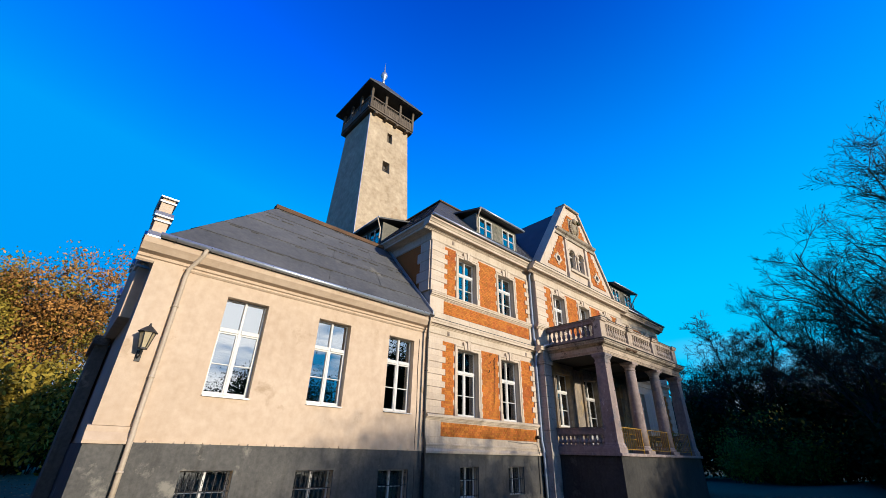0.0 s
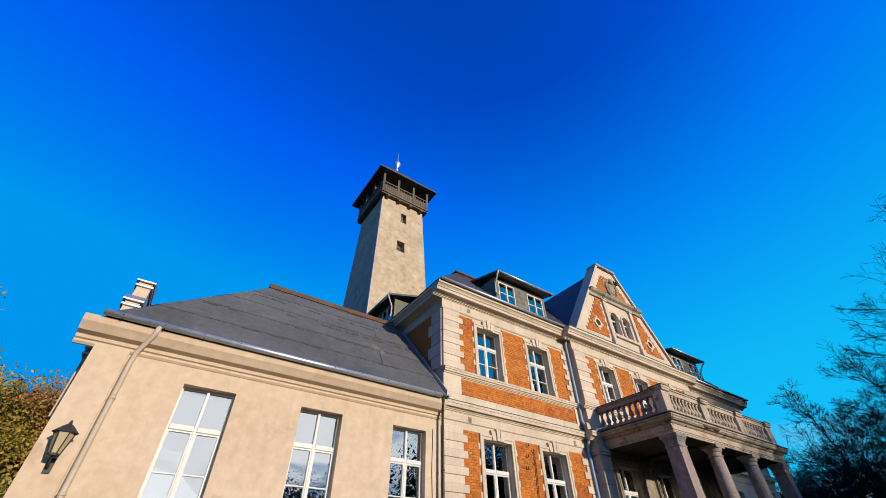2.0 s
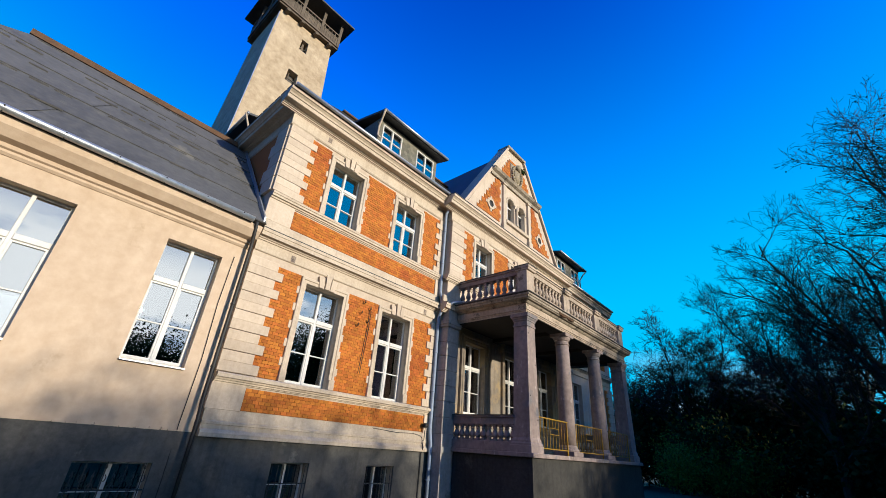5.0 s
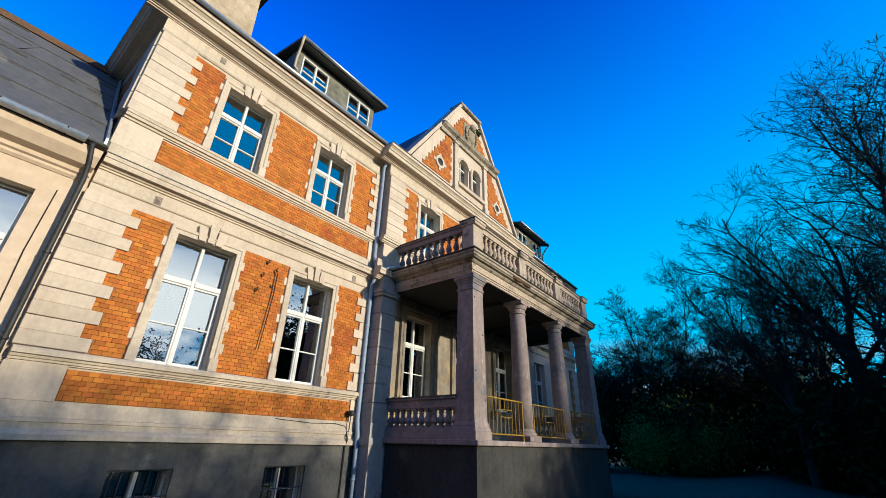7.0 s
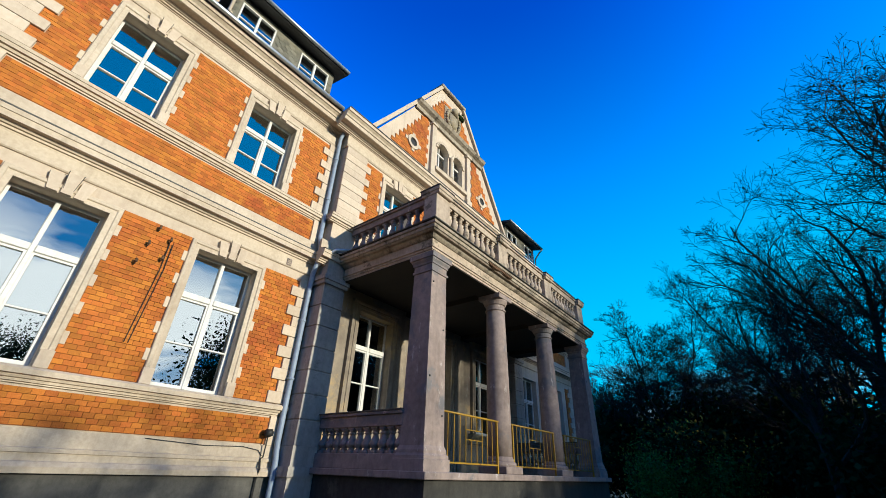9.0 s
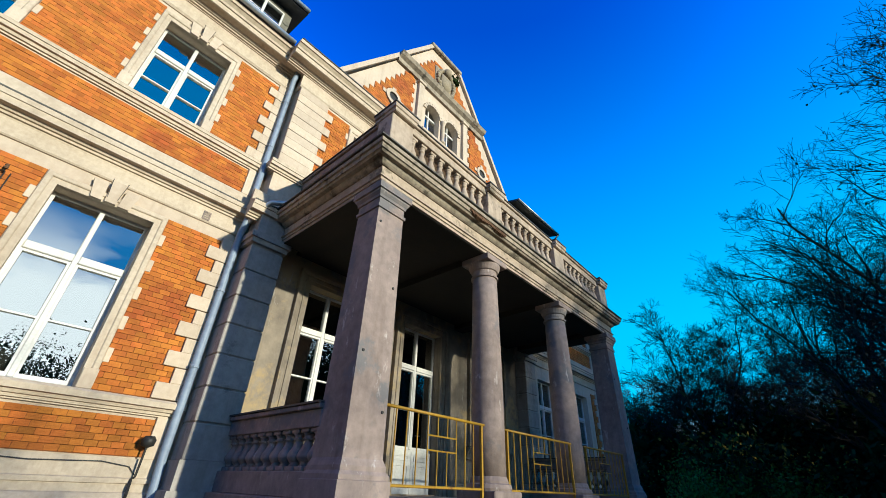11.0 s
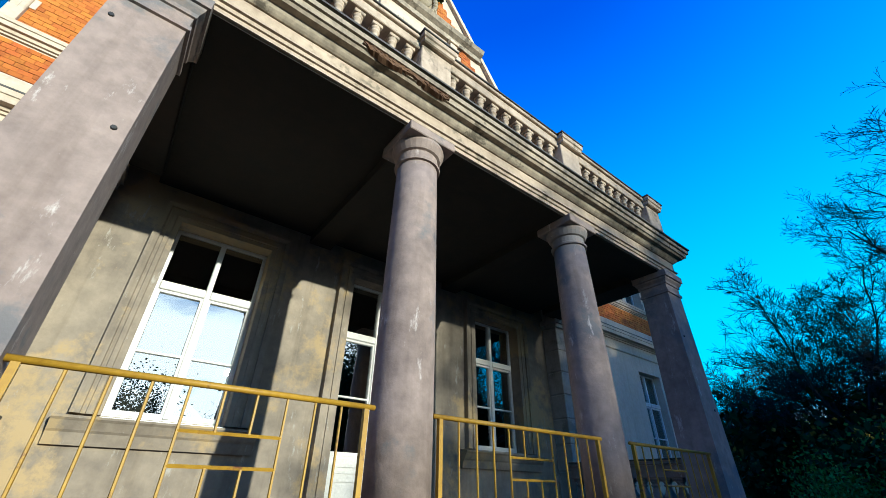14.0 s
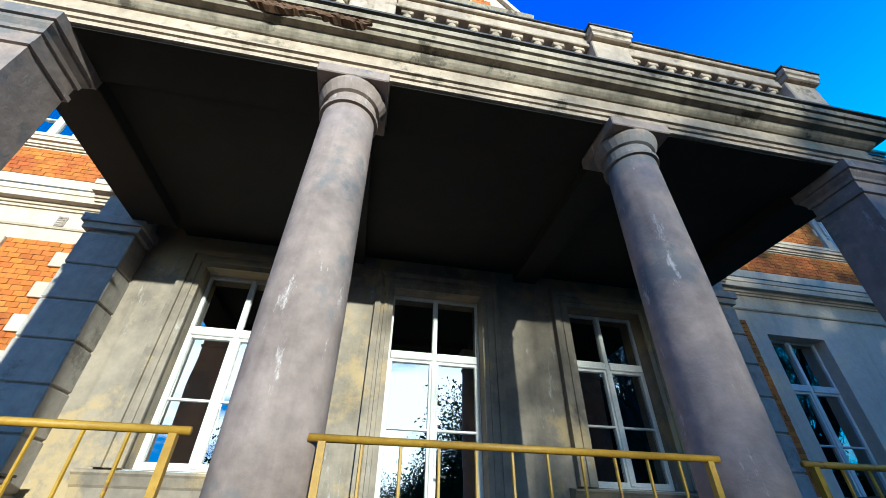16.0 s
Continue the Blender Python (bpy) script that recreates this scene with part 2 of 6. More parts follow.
M_LEAF_R = surface("rust_autumn_leaves", (0.22, 0.09, 0.025), (0.40, 0.20, 0.05), big=0.3, fine=2.2, rough=0.7, bump=0, island=0.4, spec=0.1)
M_GRASS = surface("grass_blades", (0.03, 0.055, 0.012), (0.075, 0.11, 0.025), big=0.4, fine=4, rough=0.6, bump=0, island=0.35)
M_LITTER = surface("fallen_leaves", (0.17, 0.075, 0.02), (0.32, 0.18, 0.06), big=0.6, fine=4, rough=0.7, bump=0, island=0.4)
# dark colour that paints the lack of light indoors
M_DARK = surface("interior_painted_dark", (0.06, 0.055, 0.05), (0.10, 0.09, 0.08), big=0.6, fine=6)
M_CURTAIN = surface("pale_blind_cloth", (0.52, 0.52, 0.50), (0.66, 0.65, 0.62), big=0.8, fine=14, bump=0.15)
M_GLASS = glass_pane("old_window_glass")
M_LEAD = surface("dark_lead_flashing", (0.03, 0.029, 0.027), (0.085, 0.08, 0.07), big=1.5, fine=14, rough=0.6, bump=0.3, streak=0.3)
M_LAMP = surface("dusty_lamp_glass", (0.30, 0.24, 0.14), (0.42, 0.34, 0.20), big=4, fine=30, rough=0.35, bump=0.1)
M_CREST = surface("carved_crest_stone", (0.182, 0.144, 0.091), (0.350, 0.289, 0.198), big=2, fine=15, bump=0.5)


def ground_material():
    m = bpy.data.materials.new("grass_and_gravel")
    m.use_nodes = True
    n, l = m.node_tree.nodes, m.node_tree.links
    b = n["Principled BSDF"]
    b.inputs["Roughness"].default_value = 0.95
    geo = n.new("ShaderNodeNewGeometry")
    out = []
    for scale, stops in ((7.0, ((0.35, (0.014, 0.024, 0.007)), (0.55, (0.032, 0.042, 0.012)), (0.72, (0.075, 0.055, 0.022)))),
                         (9.0, ((0.35, (0.10, 0.095, 0.085)), (0.6, (0.20, 0.185, 0.16)), (0.72, (0.22, 0.13, 0.05))))):
        t = n.new("ShaderNodeTexNoise")
        t.inputs["Scale"].default_value, t.inputs["Detail"].default_value = scale, 8
        l.new(geo.outputs["Position"], t.inputs["Vector"])
        r = n.new("ShaderNodeValToRGB")
        r.color_ramp.elements[0].position, r.color_ramp.elements[0].color = stops[0][0], (*stops[0][1], 1)
        r.color_ramp.elements[1].position, r.color_ramp.elements[1].color = stops[2][0], (*stops[2][1], 1)
        e = r.color_ramp.elements.new(stops[1][0])
        e.color = (*stops[1][1], 1)
        l.new(t.outputs[0], r.inputs[0])
        out.append((r.outputs[0], t.outputs[0]))
    sep = n.new("ShaderNodeSeparateXYZ")
    l.new(geo.outputs["Position"], sep.inputs[0])
    edge = n.new("ShaderNodeTexNoise")
    edge.inputs["Scale"].default_value = 0.7
    l.new(geo.outputs["Position"], edge.inputs["Vector"])
    # a gravel drive west of the house
    a = n.new("ShaderNodeMath")
    a.operation = "MULTIPLY_ADD"
    l.new(edge.outputs[0], a.inputs[0])
    a.inputs[1].default_value = 3.0
    l.new(sep.outputs[0], a.inputs[2])
    c = n.new("ShaderNodeMapRange")
    c.inputs["From Min"].default_value, c.inputs["From Max"].default_value = 0.6, -0.4
    l.new(a.outputs[0], c.inputs["Value"])
    c2 = n.new("ShaderNodeMapRange")
    c2.inputs["From Min"].default_value, c2.inputs["From Max"].default_value = 8.5, 10.0
    l.new(sep.outputs[1], c2.inputs["Value"])
    mul = n.new("ShaderNodeMath")
    mul.operation = "MULTIPLY"
    l.new(c.outputs[0], mul.inputs[0])
    l.new(c2.outputs[0], mul.inputs[1])
    mx = n.new("ShaderNodeMix")
    mx.data_type = "RGBA"
    l.new(mul.outputs[0], mx.inputs["Factor"])
    l.new(out[0][0], mx.inputs[6])
    l.new(out[1][0], mx.inputs[7])
    l.new(mx.outputs[2], b.inputs["Base Color"])
    bp = n.new("ShaderNodeBump")
    bp.inputs["Strength"].default_value, bp.inputs["Distance"].default_value = 0.7, 0.05
    l.new(out[0][1], bp.inputs["Height"])
    l.new(bp.outputs[0], b.inputs["Normal"])
    return m


M_GROUND = ground_material()


# ---- building helpers ----
def mesh_of(name, bm, material, smooth=False):
    bmesh.ops.recalc_face_normals(bm, faces=bm.faces)
    me = bpy.data.meshes.new(name)
    bm.to_mesh(me)
    bm.free()
    me.materials.append(material)
    if smooth:
        for p in me.polygons:
            p.use_smooth = True
    return me


def attach(ob, parent):
    if parent is not None:
        ob.parent = parent
        ob.matrix_parent_inverse = parent.matrix_basis.inverted() if parent.parent is None else Matrix()
    return ob


def part(name, bm, material, parent, label="", smooth=False, kind=""):
    return attach(tagged(new(name, mesh_of(name, bm, material, smooth)), label, kind=kind), parent)


def piece(name, me, parent, x, y, z, turn=0.0):
    """A piece on a shared mesh."""
    ob = attach(new(name, me), parent)
    ob.matrix_basis = (parent.matrix_basis if parent.parent is None and parent.type != "EMPTY" else Matrix()) @ pose(x, y, z, 0, 0, turn)
    return ob


def thing(name, label, category, x=0, y=0, z=0, group="", kind=""):
    ob = tagged(new(name), label, category, group, kind)
    ob.empty_display_size = 0.2
    ob.matrix_basis = pose(x, y, z)
    return ob


def solid(name, bm, material, label, category, group="", kind="", smooth=False):
    return tagged(new(name, mesh_of(name, bm, material, smooth)), label, category, group, kind)


def box(bm, x0, x1, y0, y1, z0, z1, bevel=0.0):
    v = [bm.verts.new(p) for p in ((x0, y0, z0), (x1, y0, z0), (x1, y1, z0), (x0, y1, z0), (x0, y0, z1), (x1, y0, z1), (x1, y1, z1), (x0, y1, z1))]
    f = [bm.faces.new([v[i] for i in q]) for q in ((3, 2, 1, 0), (4, 5, 6, 7), (0, 1, 5, 4), (1, 2, 6, 5), (2, 3, 7, 6), (3, 0, 4, 7))]
    if bevel:
        es = list({e for q in f for e in q.edges})
        bmesh.ops.bevel(bm, geom=es, offset=bevel, segments=1, affect="EDGES")
    return bm


def prism(bm, pts, axis, a, b):
    """A closed outline drawn out along an axis. Outline: (y, z) for x, (x, z) for y, (x, y) for z."""
    def at(p, s):
        return {"x": (s, p[0], p[1]), "y": (p[0], s, p[1]), "z": (p[0], p[1], s)}[axis]
    lo, hi = [bm.verts.new(at(p, a)) for p in pts], [bm.verts.new(at(p, b)) for p in pts]
    n = len(pts)
    bm.faces.new(lo)
    bm.faces.new(list(reversed(hi)))
    for i in range(n):
        bm.faces.new((lo[i], hi[i], hi[(i + 1) % n], lo[(i + 1) % n]))
    return bm


def turned(bm, outline, x, y, z, seg=16):
    """A body of revolution from (radius, height) pairs."""
    rings = []
    for r, h in outline:
        rings.append([bm.verts.new((x + r * math.cos(2 * math.pi * i / seg), y + r * math.sin(2 * math.pi * i / seg), z + h)) for i in range(seg)])
    for a, b in zip(rings, rings[1:]):
        for i in range(seg):
            bm.faces.new((a[i], a[(i + 1) % seg], b[(i + 1) % seg], b[i]))
    bm.faces.new(list(reversed(rings[0])))
    bm.faces.new(rings[-1])
    return bm


def stepped(bm, outline, x, y, z=0.0):
    """A square moulded body from (half width, height) pairs."""
    rings = [[bm.verts.new((x + sx * w, y + sy * w, z + h)) for sx, sy in ((-1, -1), (1, -1), (1, 1), (-1, 1))] for w, h in outline]
    for a, b in zip(rings, rings[1:]):
        for i in range(4):
            bm.faces.new((a[i], a[(i + 1) % 4], b[(i + 1) % 4], b[i]))
    bm.faces.new(list(reversed(rings[0])))
    bm.faces.new(rings[-1])
    return bm


def tube(bm, pts, r, seg=8):
    pts = [Vector(p) for p in pts]
    rings = []
    for i, p in enumerate(pts):
        d = (pts[min(i + 1, len(pts) - 1)] - pts[max(i - 1, 0)]).normalized()
        u = d.cross(Vector((0.31, 0.95, 0.1))).normalized()
        w = d.cross(u)
        rings.append([bm.verts.new(p + r * (math.cos(2 * math.pi * k / seg) * u + math.sin(2 * math.pi * k / seg) * w)) for k in range(seg)])
    for a, b in zip(rings, rings[1:]):
        for k in range(seg):
            bm.faces.new((a[k], a[(k + 1) % seg], b[(k + 1) % seg], b[k]))
    bm.faces.new(list(reversed(rings[0])))
    bm.faces.new(rings[-1])
    return bm


def pierced(bm, x0, x1, z0, z1, y0, y1, holes):
    """A wall along x, in one piece, with rectangular openings (x0, x1, z0, z1) through it."""
    xs = sorted({x0, x1, *(h[0] for h in holes), *(h[1] for h in holes)})
    zs = sorted({z0, z1, *(h[2] for h in holes), *(h[3] for h in holes)})
    nx, nz = len(xs) - 1, len(zs) - 1
    full = {(i, k) for i in range(nx) for k in range(nz)
            if not any(h[0] < (xs[i] + xs[i + 1]) / 2 < h[1] and h[2] < (zs[k] + zs[k + 1]) / 2 < h[3] for h in holes)}
    made = {}

    def v(i, k, s):
        if (i, k, s) not in made:
            made[i, k, s] = bm.verts.new((xs[i], (y0, y1)[s], zs[k]))
        return made[i, k, s]
    for i, k in full:
        bm.faces.new((v(i, k, 0), v(i + 1, k, 0), v(i + 1, k + 1, 0), v(i, k + 1, 0)))
        bm.faces.new((v(i, k + 1, 1), v(i + 1, k + 1, 1), v(i + 1, k, 1), v(i, k, 1)))
        if (i - 1, k) not in full:
            bm.faces.new((v(i, k, 0), v(i, k + 1, 0), v(i, k + 1, 1), v(i, k, 1)))
        if (i + 1, k) not in full:
            bm.faces.new((v(i + 1, k, 1), v(i + 1, k + 1, 1), v(i + 1, k + 1, 0), v(i + 1, k, 0)))
        if (i, k - 1) not in full:
            bm.faces.new((v(i, k, 0), v(i, k, 1), v(i + 1, k, 1), v(i + 1, k, 0)))
        if (i, k + 1) not in full:
            bm.faces.new((v(i, k + 1, 0), v(i + 1, k + 1, 0), v(i + 1, k + 1, 1), v(i, k + 1, 1)))
    return bm



# ---- plan ----
WING_X0, MAIN_X0, RIS_X0, CX = 0.78, 8.72, 14.70, 18.87
RIS_X1, MAIN_X1 = 2 * CX - RIS_X0, 28.75
WING_Y, MAIN_Y, RIS_Y, PORCH_Y = 10.83, 10.75, 10.45, 10.62
BACK_Y = 23.0
EAVE = 9.83
LOW = [(10.08, 11.14, 2.95, 5.16), (12.42, 13.48, 2.95, 5.16)]
UPP = [(10.10, 11.10, 7.02, 8.74), (12.45, 13.47, 7.02, 8.74)]
LOW_R = [(24.00, 25.04, 2.90, 5.12), (26.40, 27.45, 2.90, 5.12)]
UPP_R = [(24.02, 25.02, 7.02, 8.74), (26.42, 27.42, 7.02, 8.74)]
UPP_C = [(CX - 2.80, CX - 1.82, 7.02, 8.74), (CX - 0.50, CX + 0.50, 6.3, 8.74), (CX + 1.82, CX + 2.80, 7.02, 8.74)]
PORCH = [(15.93, 17.00, 2.95, 5.12), (18.23, 19.39, 2.02, 5.12), (20.62, 21.70, 2.95, 5.12)]
WING = [(2.43, 3.43, 2.88, 5.12), (4.84, 5.85, 2.90, 5.12), (7.22, 8.21, 2.91, 5.11)]
CELLAR_W = [(2.43, 3.45, 0.50, 1.41), (4.86, 5.85, 0.50, 1.41), (7.19, 8.22, 0.50, 1.41)]
CELLAR_M = [(10.22, 11.06, 0.62, 1.48), (12.58, 13.44, 0.62, 1.48)]


def ground_height(x, y):
    near = max(0.0, min(1.0, (y - 2.0) / 8.0))
    base = 0.02 + 0.33 * near
    rise = max(0.0, min(1.0, (x - 2.0) / 16.0))
    swell = 0.5 * rise * max(0.0, 1 - abs(y - 4.5) / 4.0)
    far = 0.05 * noise.noise(Vector((x * 0.25, y * 0.25, 0)))
    return base + swell + far


def build_ground():
    bm = bmesh.new()
    xs = [-900, -300, -120, -60, -40] + [-30 + i * 1.5 for i in range(61)] + [70, 90, 140, 320, 900]
    ys = [-900, -300, -120, -60, -40] + [-30 + i * 1.5 for i in range(61)] + [70, 90, 140, 320, 900]
    grid = [[bm.verts.new((x, y, ground_height(x, y))) for x in xs] for y in ys]
    for r0, r1 in zip(grid, grid[1:]):
        for i in range(len(xs) - 1):
            bm.faces.new((r0[i], r0[i + 1], r1[i + 1], r1[i]))
    return solid("ground", bm, M_GROUND, "rough grass with fallen leaves and a gravel drive", "ground", kind="structure", smooth=True)


build_ground()

villa = thing("villa", "two-storey brick villa with cream stone quoins and slate roof", "house", 18, 10.7, 0.3)
wing = thing("house_wing", "single-storey wing in peeling cream render over grey plinth", "house wing", 4.7, 10.8, 0.3)
portico = thing("portico", "weathered plaster portico with columns and balustraded balcony", "portico", CX, 7.8, 0.3)
tower = thing("observation_tower", "tall square rubble tower with timber viewing gallery", "tower", 10.6, 17.7, 6.0)


# ---- windows ----
def window_unit(parent, x0, x1, z0, z1, y, bars="cross", label="white casement window with transom and mullion", blind=0.0, name="window"):
    """A casement in an opening whose outer face is at y; panes sit 0.14 behind it."""
    f, yb = 0.036, y + 0.23
    bm = bmesh.new()
    for a in ((x0, x0 + f, z0, z1), (x1 - f, x1, z0, z1), (x0 + f, x1 - f, z0, z0 + f), (x0 + f, x1 - f, z1 - f, z1)):
        box(bm, a[0], a[1], yb - 0.05, yb + 0.05, a[2], a[3])
    win = part(name, bm, M_FRAME, parent, label)
    xm = (x0 + x1) / 2
    zt = z0 + (z1 - z0) * (0.66 if bars != "cellar" else 0.55)
    bm = bmesh.new()
    box(bm, xm - 0.029, xm + 0.029, yb - 0.075, yb + 0.04, z0 + f, z1 - f, 0.008)
    part("mullion", bm, M_FRAME, win)
    panes = []
    if bars == "cellar":
        bm = bmesh.new()
        for a, b in ((x0 + f, xm - 0.029), (xm + 0.029, x1 - f)):
            box(bm, a, b, yb - 0.03, yb + 0.02, zt - 0.015, zt + 0.015)
        part("glazing_bar", bm, M_FRAME, win)
        panes = [(x0 + f, xm, z0 + f, z1 - f), (xm, x1 - f, z0 + f, z1 - f)]
    else:
        bm = bmesh.new()
        for a, b in ((x0 + f, xm - 0.029), (xm + 0.029, x1 - f)):
            box(bm, a, b, yb - 0.085, yb + 0.04, zt - 0.05, zt + 0.05, 0.01)
        part("transom", bm, M_FRAME, win)
        zb = z0 + (zt - z0) * 0.47
        for a, b in ((x0 + f, xm - 0.029), (xm + 0.029, x1 - f)):
            bm = bmesh.new()  # the lower sash of each leaf
            for q in ((a, a + 0.026, z0 + f, zt - 0.05), (b - 0.026, b, z0 + f, zt - 0.05), (a + 0.026, b - 0.026, z0 + f, z0 + f + 0.045), (a + 0.026, b - 0.026, zt - 0.082, zt - 0.05), (a + 0.026, b - 0.026, zb - 0.011, zb + 0.011)):
                box(bm, q[0], q[1], yb - 0.06, yb - 0.02, q[2], q[3])
            part("sash", bm, M_FRAME, win)
            panes += [(a + 0.03, b - 0.03, z0 + f, zb), (a + 0.03, b - 0.03, zb, zt - 0.05), (a, b, zt + 0.05, z1 - f)]
    for k, (a, b, c, d) in enumerate(panes):
        bm = bmesh.new()
        box(bm, a, b, yb - 0.028 + 0.001 * (k % 3), yb - 0.022 + 0.001 * (k % 3), c, d)
        ob = part("pane", bm, M_GLASS, win)
        ob.visible_shadow = False
    if blind:
        bm = bmesh.new()
        n = 24
        cols = [x0 + 0.06 + (x1 - x0 - 0.12) * i / n for i in range(n + 1)]
        top, low = [], []
        for i, x in enumerate(cols):
            yy = yb + 0.10 + 0.012 * math.sin(i * 1.9)
            top.append(bm.verts.new((x, yy, z1 - f)))
            low.append(bm.verts.new((x, yy, z1 - f - (z1 - z0) * blind)))
        for i in range(n):
            bm.faces.new((top[i], top[i + 1], low[i + 1], low[i]))
        part("blind", bm, M_CURTAIN, win, "pale cloth blind")
    return win


def sill(win, x0, x1, z0, y, material=M_ZINC):
    bm = bmesh.new()
    prism(bm, [(y - 0.06, z0 - 0.035), (y - 0.06, z0 - 0.015), (y + 0.19, z0 + 0.012), (y + 0.19, z0 - 0.03)], "x", x0, x1)
    part("sill", bm, material, win, "sheet metal sill")


# ---- brickwork ----
BRICK_L, BRICK_H, JOINT = 0.121, 0.0615, 0.0055


def brick_mesh(length):
    bm = bmesh.new()
    box(bm, 0, length, -0.012, 0.006, 0, BRICK_H)
    return mesh_of("brick", bm, M_BRICK)


BRICKS = {0: brick_mesh(BRICK_L), 1: brick_mesh(BRICK_L * 0.48)}


def brick_panel(parent, inside, x0, x1, z0, z1, y, single=False):
    """Header-bond bricks proud of a mortar bed; inside(x, z) tells where the panel reaches."""
    rng = random.Random(int(x0 * 100 + z0 * 7))
    bed = bmesh.new()
    row_z, boxes, n = z0 + 0.006, [], 0
    while row_z + BRICK_H <= z1 + 0.004:
        x = x0 + (0.0 if n % 2 else -BRICK_L / 2)
        zc = row_z + BRICK_H / 2
        steps = np.arange(x0, x1 + 1e-6, 0.02)
        spans, cur = [], None
        for s in steps:
            if inside(s, zc):
                cur = (cur[0], s) if cur else (s, s)
            elif cur:
                spans.append(cur)
                cur = None
        if cur:
            spans.append(cur)
        for a, b in spans:
            if b - a < 0.05:
                continue
            box(bed, a, b + 0.01, y - 0.002, y + 0.02, row_z - 0.006, row_z + BRICK_H + 0.005)
            k = math.floor((a - x) / (BRICK_L + JOINT))
            bx = x + k * (BRICK_L + JOINT)
            while bx < b:
                c, d = max(bx, a + 0.004), min(bx + BRICK_L, b + 0.004)
                if d - c > 0.025:
                    boxes.append((c, d, row_z, rng.uniform(-0.003, 0.003)))
                bx += BRICK_L + JOINT
        row_z += BRICK_H + JOINT
        n += 1
    panel = part("brick_panel", bed, M_MORTAR, parent, "panel of orange facing brick")
    rest = bmesh.new()
    for c, d, z, off in boxes:
        if single and abs(d - c - BRICK_L) < 1e-4:
            piece("brick", BRICKS[0], panel, c, y + off, z)
        else:
            box(rest, c, d, y - 0.012 + off, y + 0.006, z, z + BRICK_H)
    if rest.verts:
        part("bricks", rest, M_BRICK, panel, kind="stuff")
    else:
        rest.free()
    return panel


def toothed(x0, x1, left=0.0, right=0.0, z0=0.0, pitch=0.40, duty=0.5):
    """A region whose sides step in and out like the quoins beside it."""
    def inside(x, z):
        out = ((z - z0) / pitch) % 1.0 < duty
        return x0 + (left if out else 0) <= x <= x1 - (right if out else 0)
    return inside


def quoins(parent, x0, long, short, z0, z1, y, depth=0.06, flip=False, pitch=0.40, material=M_STONE):
    """Corner stones with a stepped inner edge, one block a course."""
    z = z0
    while z < z1 - 0.05:
        top = min(z + pitch, z1)
        bm = bmesh.new()
        mid = min(z + pitch * 0.5, top)
        s = -1 if flip else 1
        a, b = sorted((x0, x0 + s * long))
        c, d = sorted((x0, x0 + s * short))
        box(bm, a, b, y - depth, y + 0.02, z + 0.006, mid, 0.006)
        if top > mid:
            box(bm, c, d, y - depth, y + 0.02, mid, top - 0.006, 0.006)
        part("quoin", bm, material, parent)
        z = top


def frame_sweep(x0, x1, z0, z1, y, prof):
    """A moulded frame round three sides of an opening: prof is (distance from the opening, projection)."""
    bm = bmesh.new()
    rows = [[bm.verts.new(p) for p in ((x0 - o, y - d, z0), (x0 - o, y - d, z1 + o), (x1 + o, y - d, z1 + o), (x1 + o, y - d, z0))] for o, d in prof]
    for a, b in zip(rows, rows[1:]):
        for k in range(3):
            bm.faces.new((a[k], a[k + 1], b[k + 1], b[k]))
    for k in (0, 3):
        bm.faces.new([r[k] for r in rows])
    return bm


def surround(parent, x0, x1, z0, z1, y, w=0.14, ears=True, keystone=True, material=M_TRIM, foot=True):
    """A moulded architrave with small toothed ears and a keystone."""
    bm = frame_sweep(x0, x1, z0, z1, y, [(0.0, -0.02), (0.0, 0.045), (w * 0.5, 0.045), (w * 0.52, 0.055), (w * 0.6, 0.065), (w * 0.92, 0.065), (w, 0.05), (w, -0.02)])
    frame_ = part("architrave", bm, material, parent, "moulded stone window surround")
    if ears:
        z = z0 + 0.32
        while z < z1 - 0.1:
            for a, b in ((x0 - w - 0.06, x0 - w), (x1 + w, x1 + w + 0.06)):
                bm = bmesh.new()
                box(bm, a, b, y - 0.035, y + 0.02, z, z + 0.17, 0.004)
                part("ear_block", bm, M_STONE, frame_)
            z += 0.40
    if foot:
        for a, b in ((x0 - w - 0.01, x0 - 0.003), (x1 + 0.003, x1 + w + 0.01)):
            bm = bmesh.new()
            box(bm, a, b, y - 0.08, y + 0.02, z0, z0 + 0.22, 0.006)
            part("foot_block", bm, M_STONE, frame_)
    if keystone:
        xm = (x0 + x1) / 2
        for k in (-1, 0, 1):
            bm = bmesh.new()
            c = xm + k * 0.155
            prism(bm, [(c - 0.062 + k * -0.005, z1 + 0.004), (c + 0.062 - k * 0.005, z1 + 0.004), (c + 0.078 + k * 0.028, z1 + (0.33 if k == 0 else 0.27)), (c - 0.078 + k * 0.028, z1 + (0.33 if k == 0 else 0.27))], "y", y - (0.10 if k == 0 else 0.083), y + 0.02)
            part("keystone", bm, M_STONE, frame_)
    return frame_


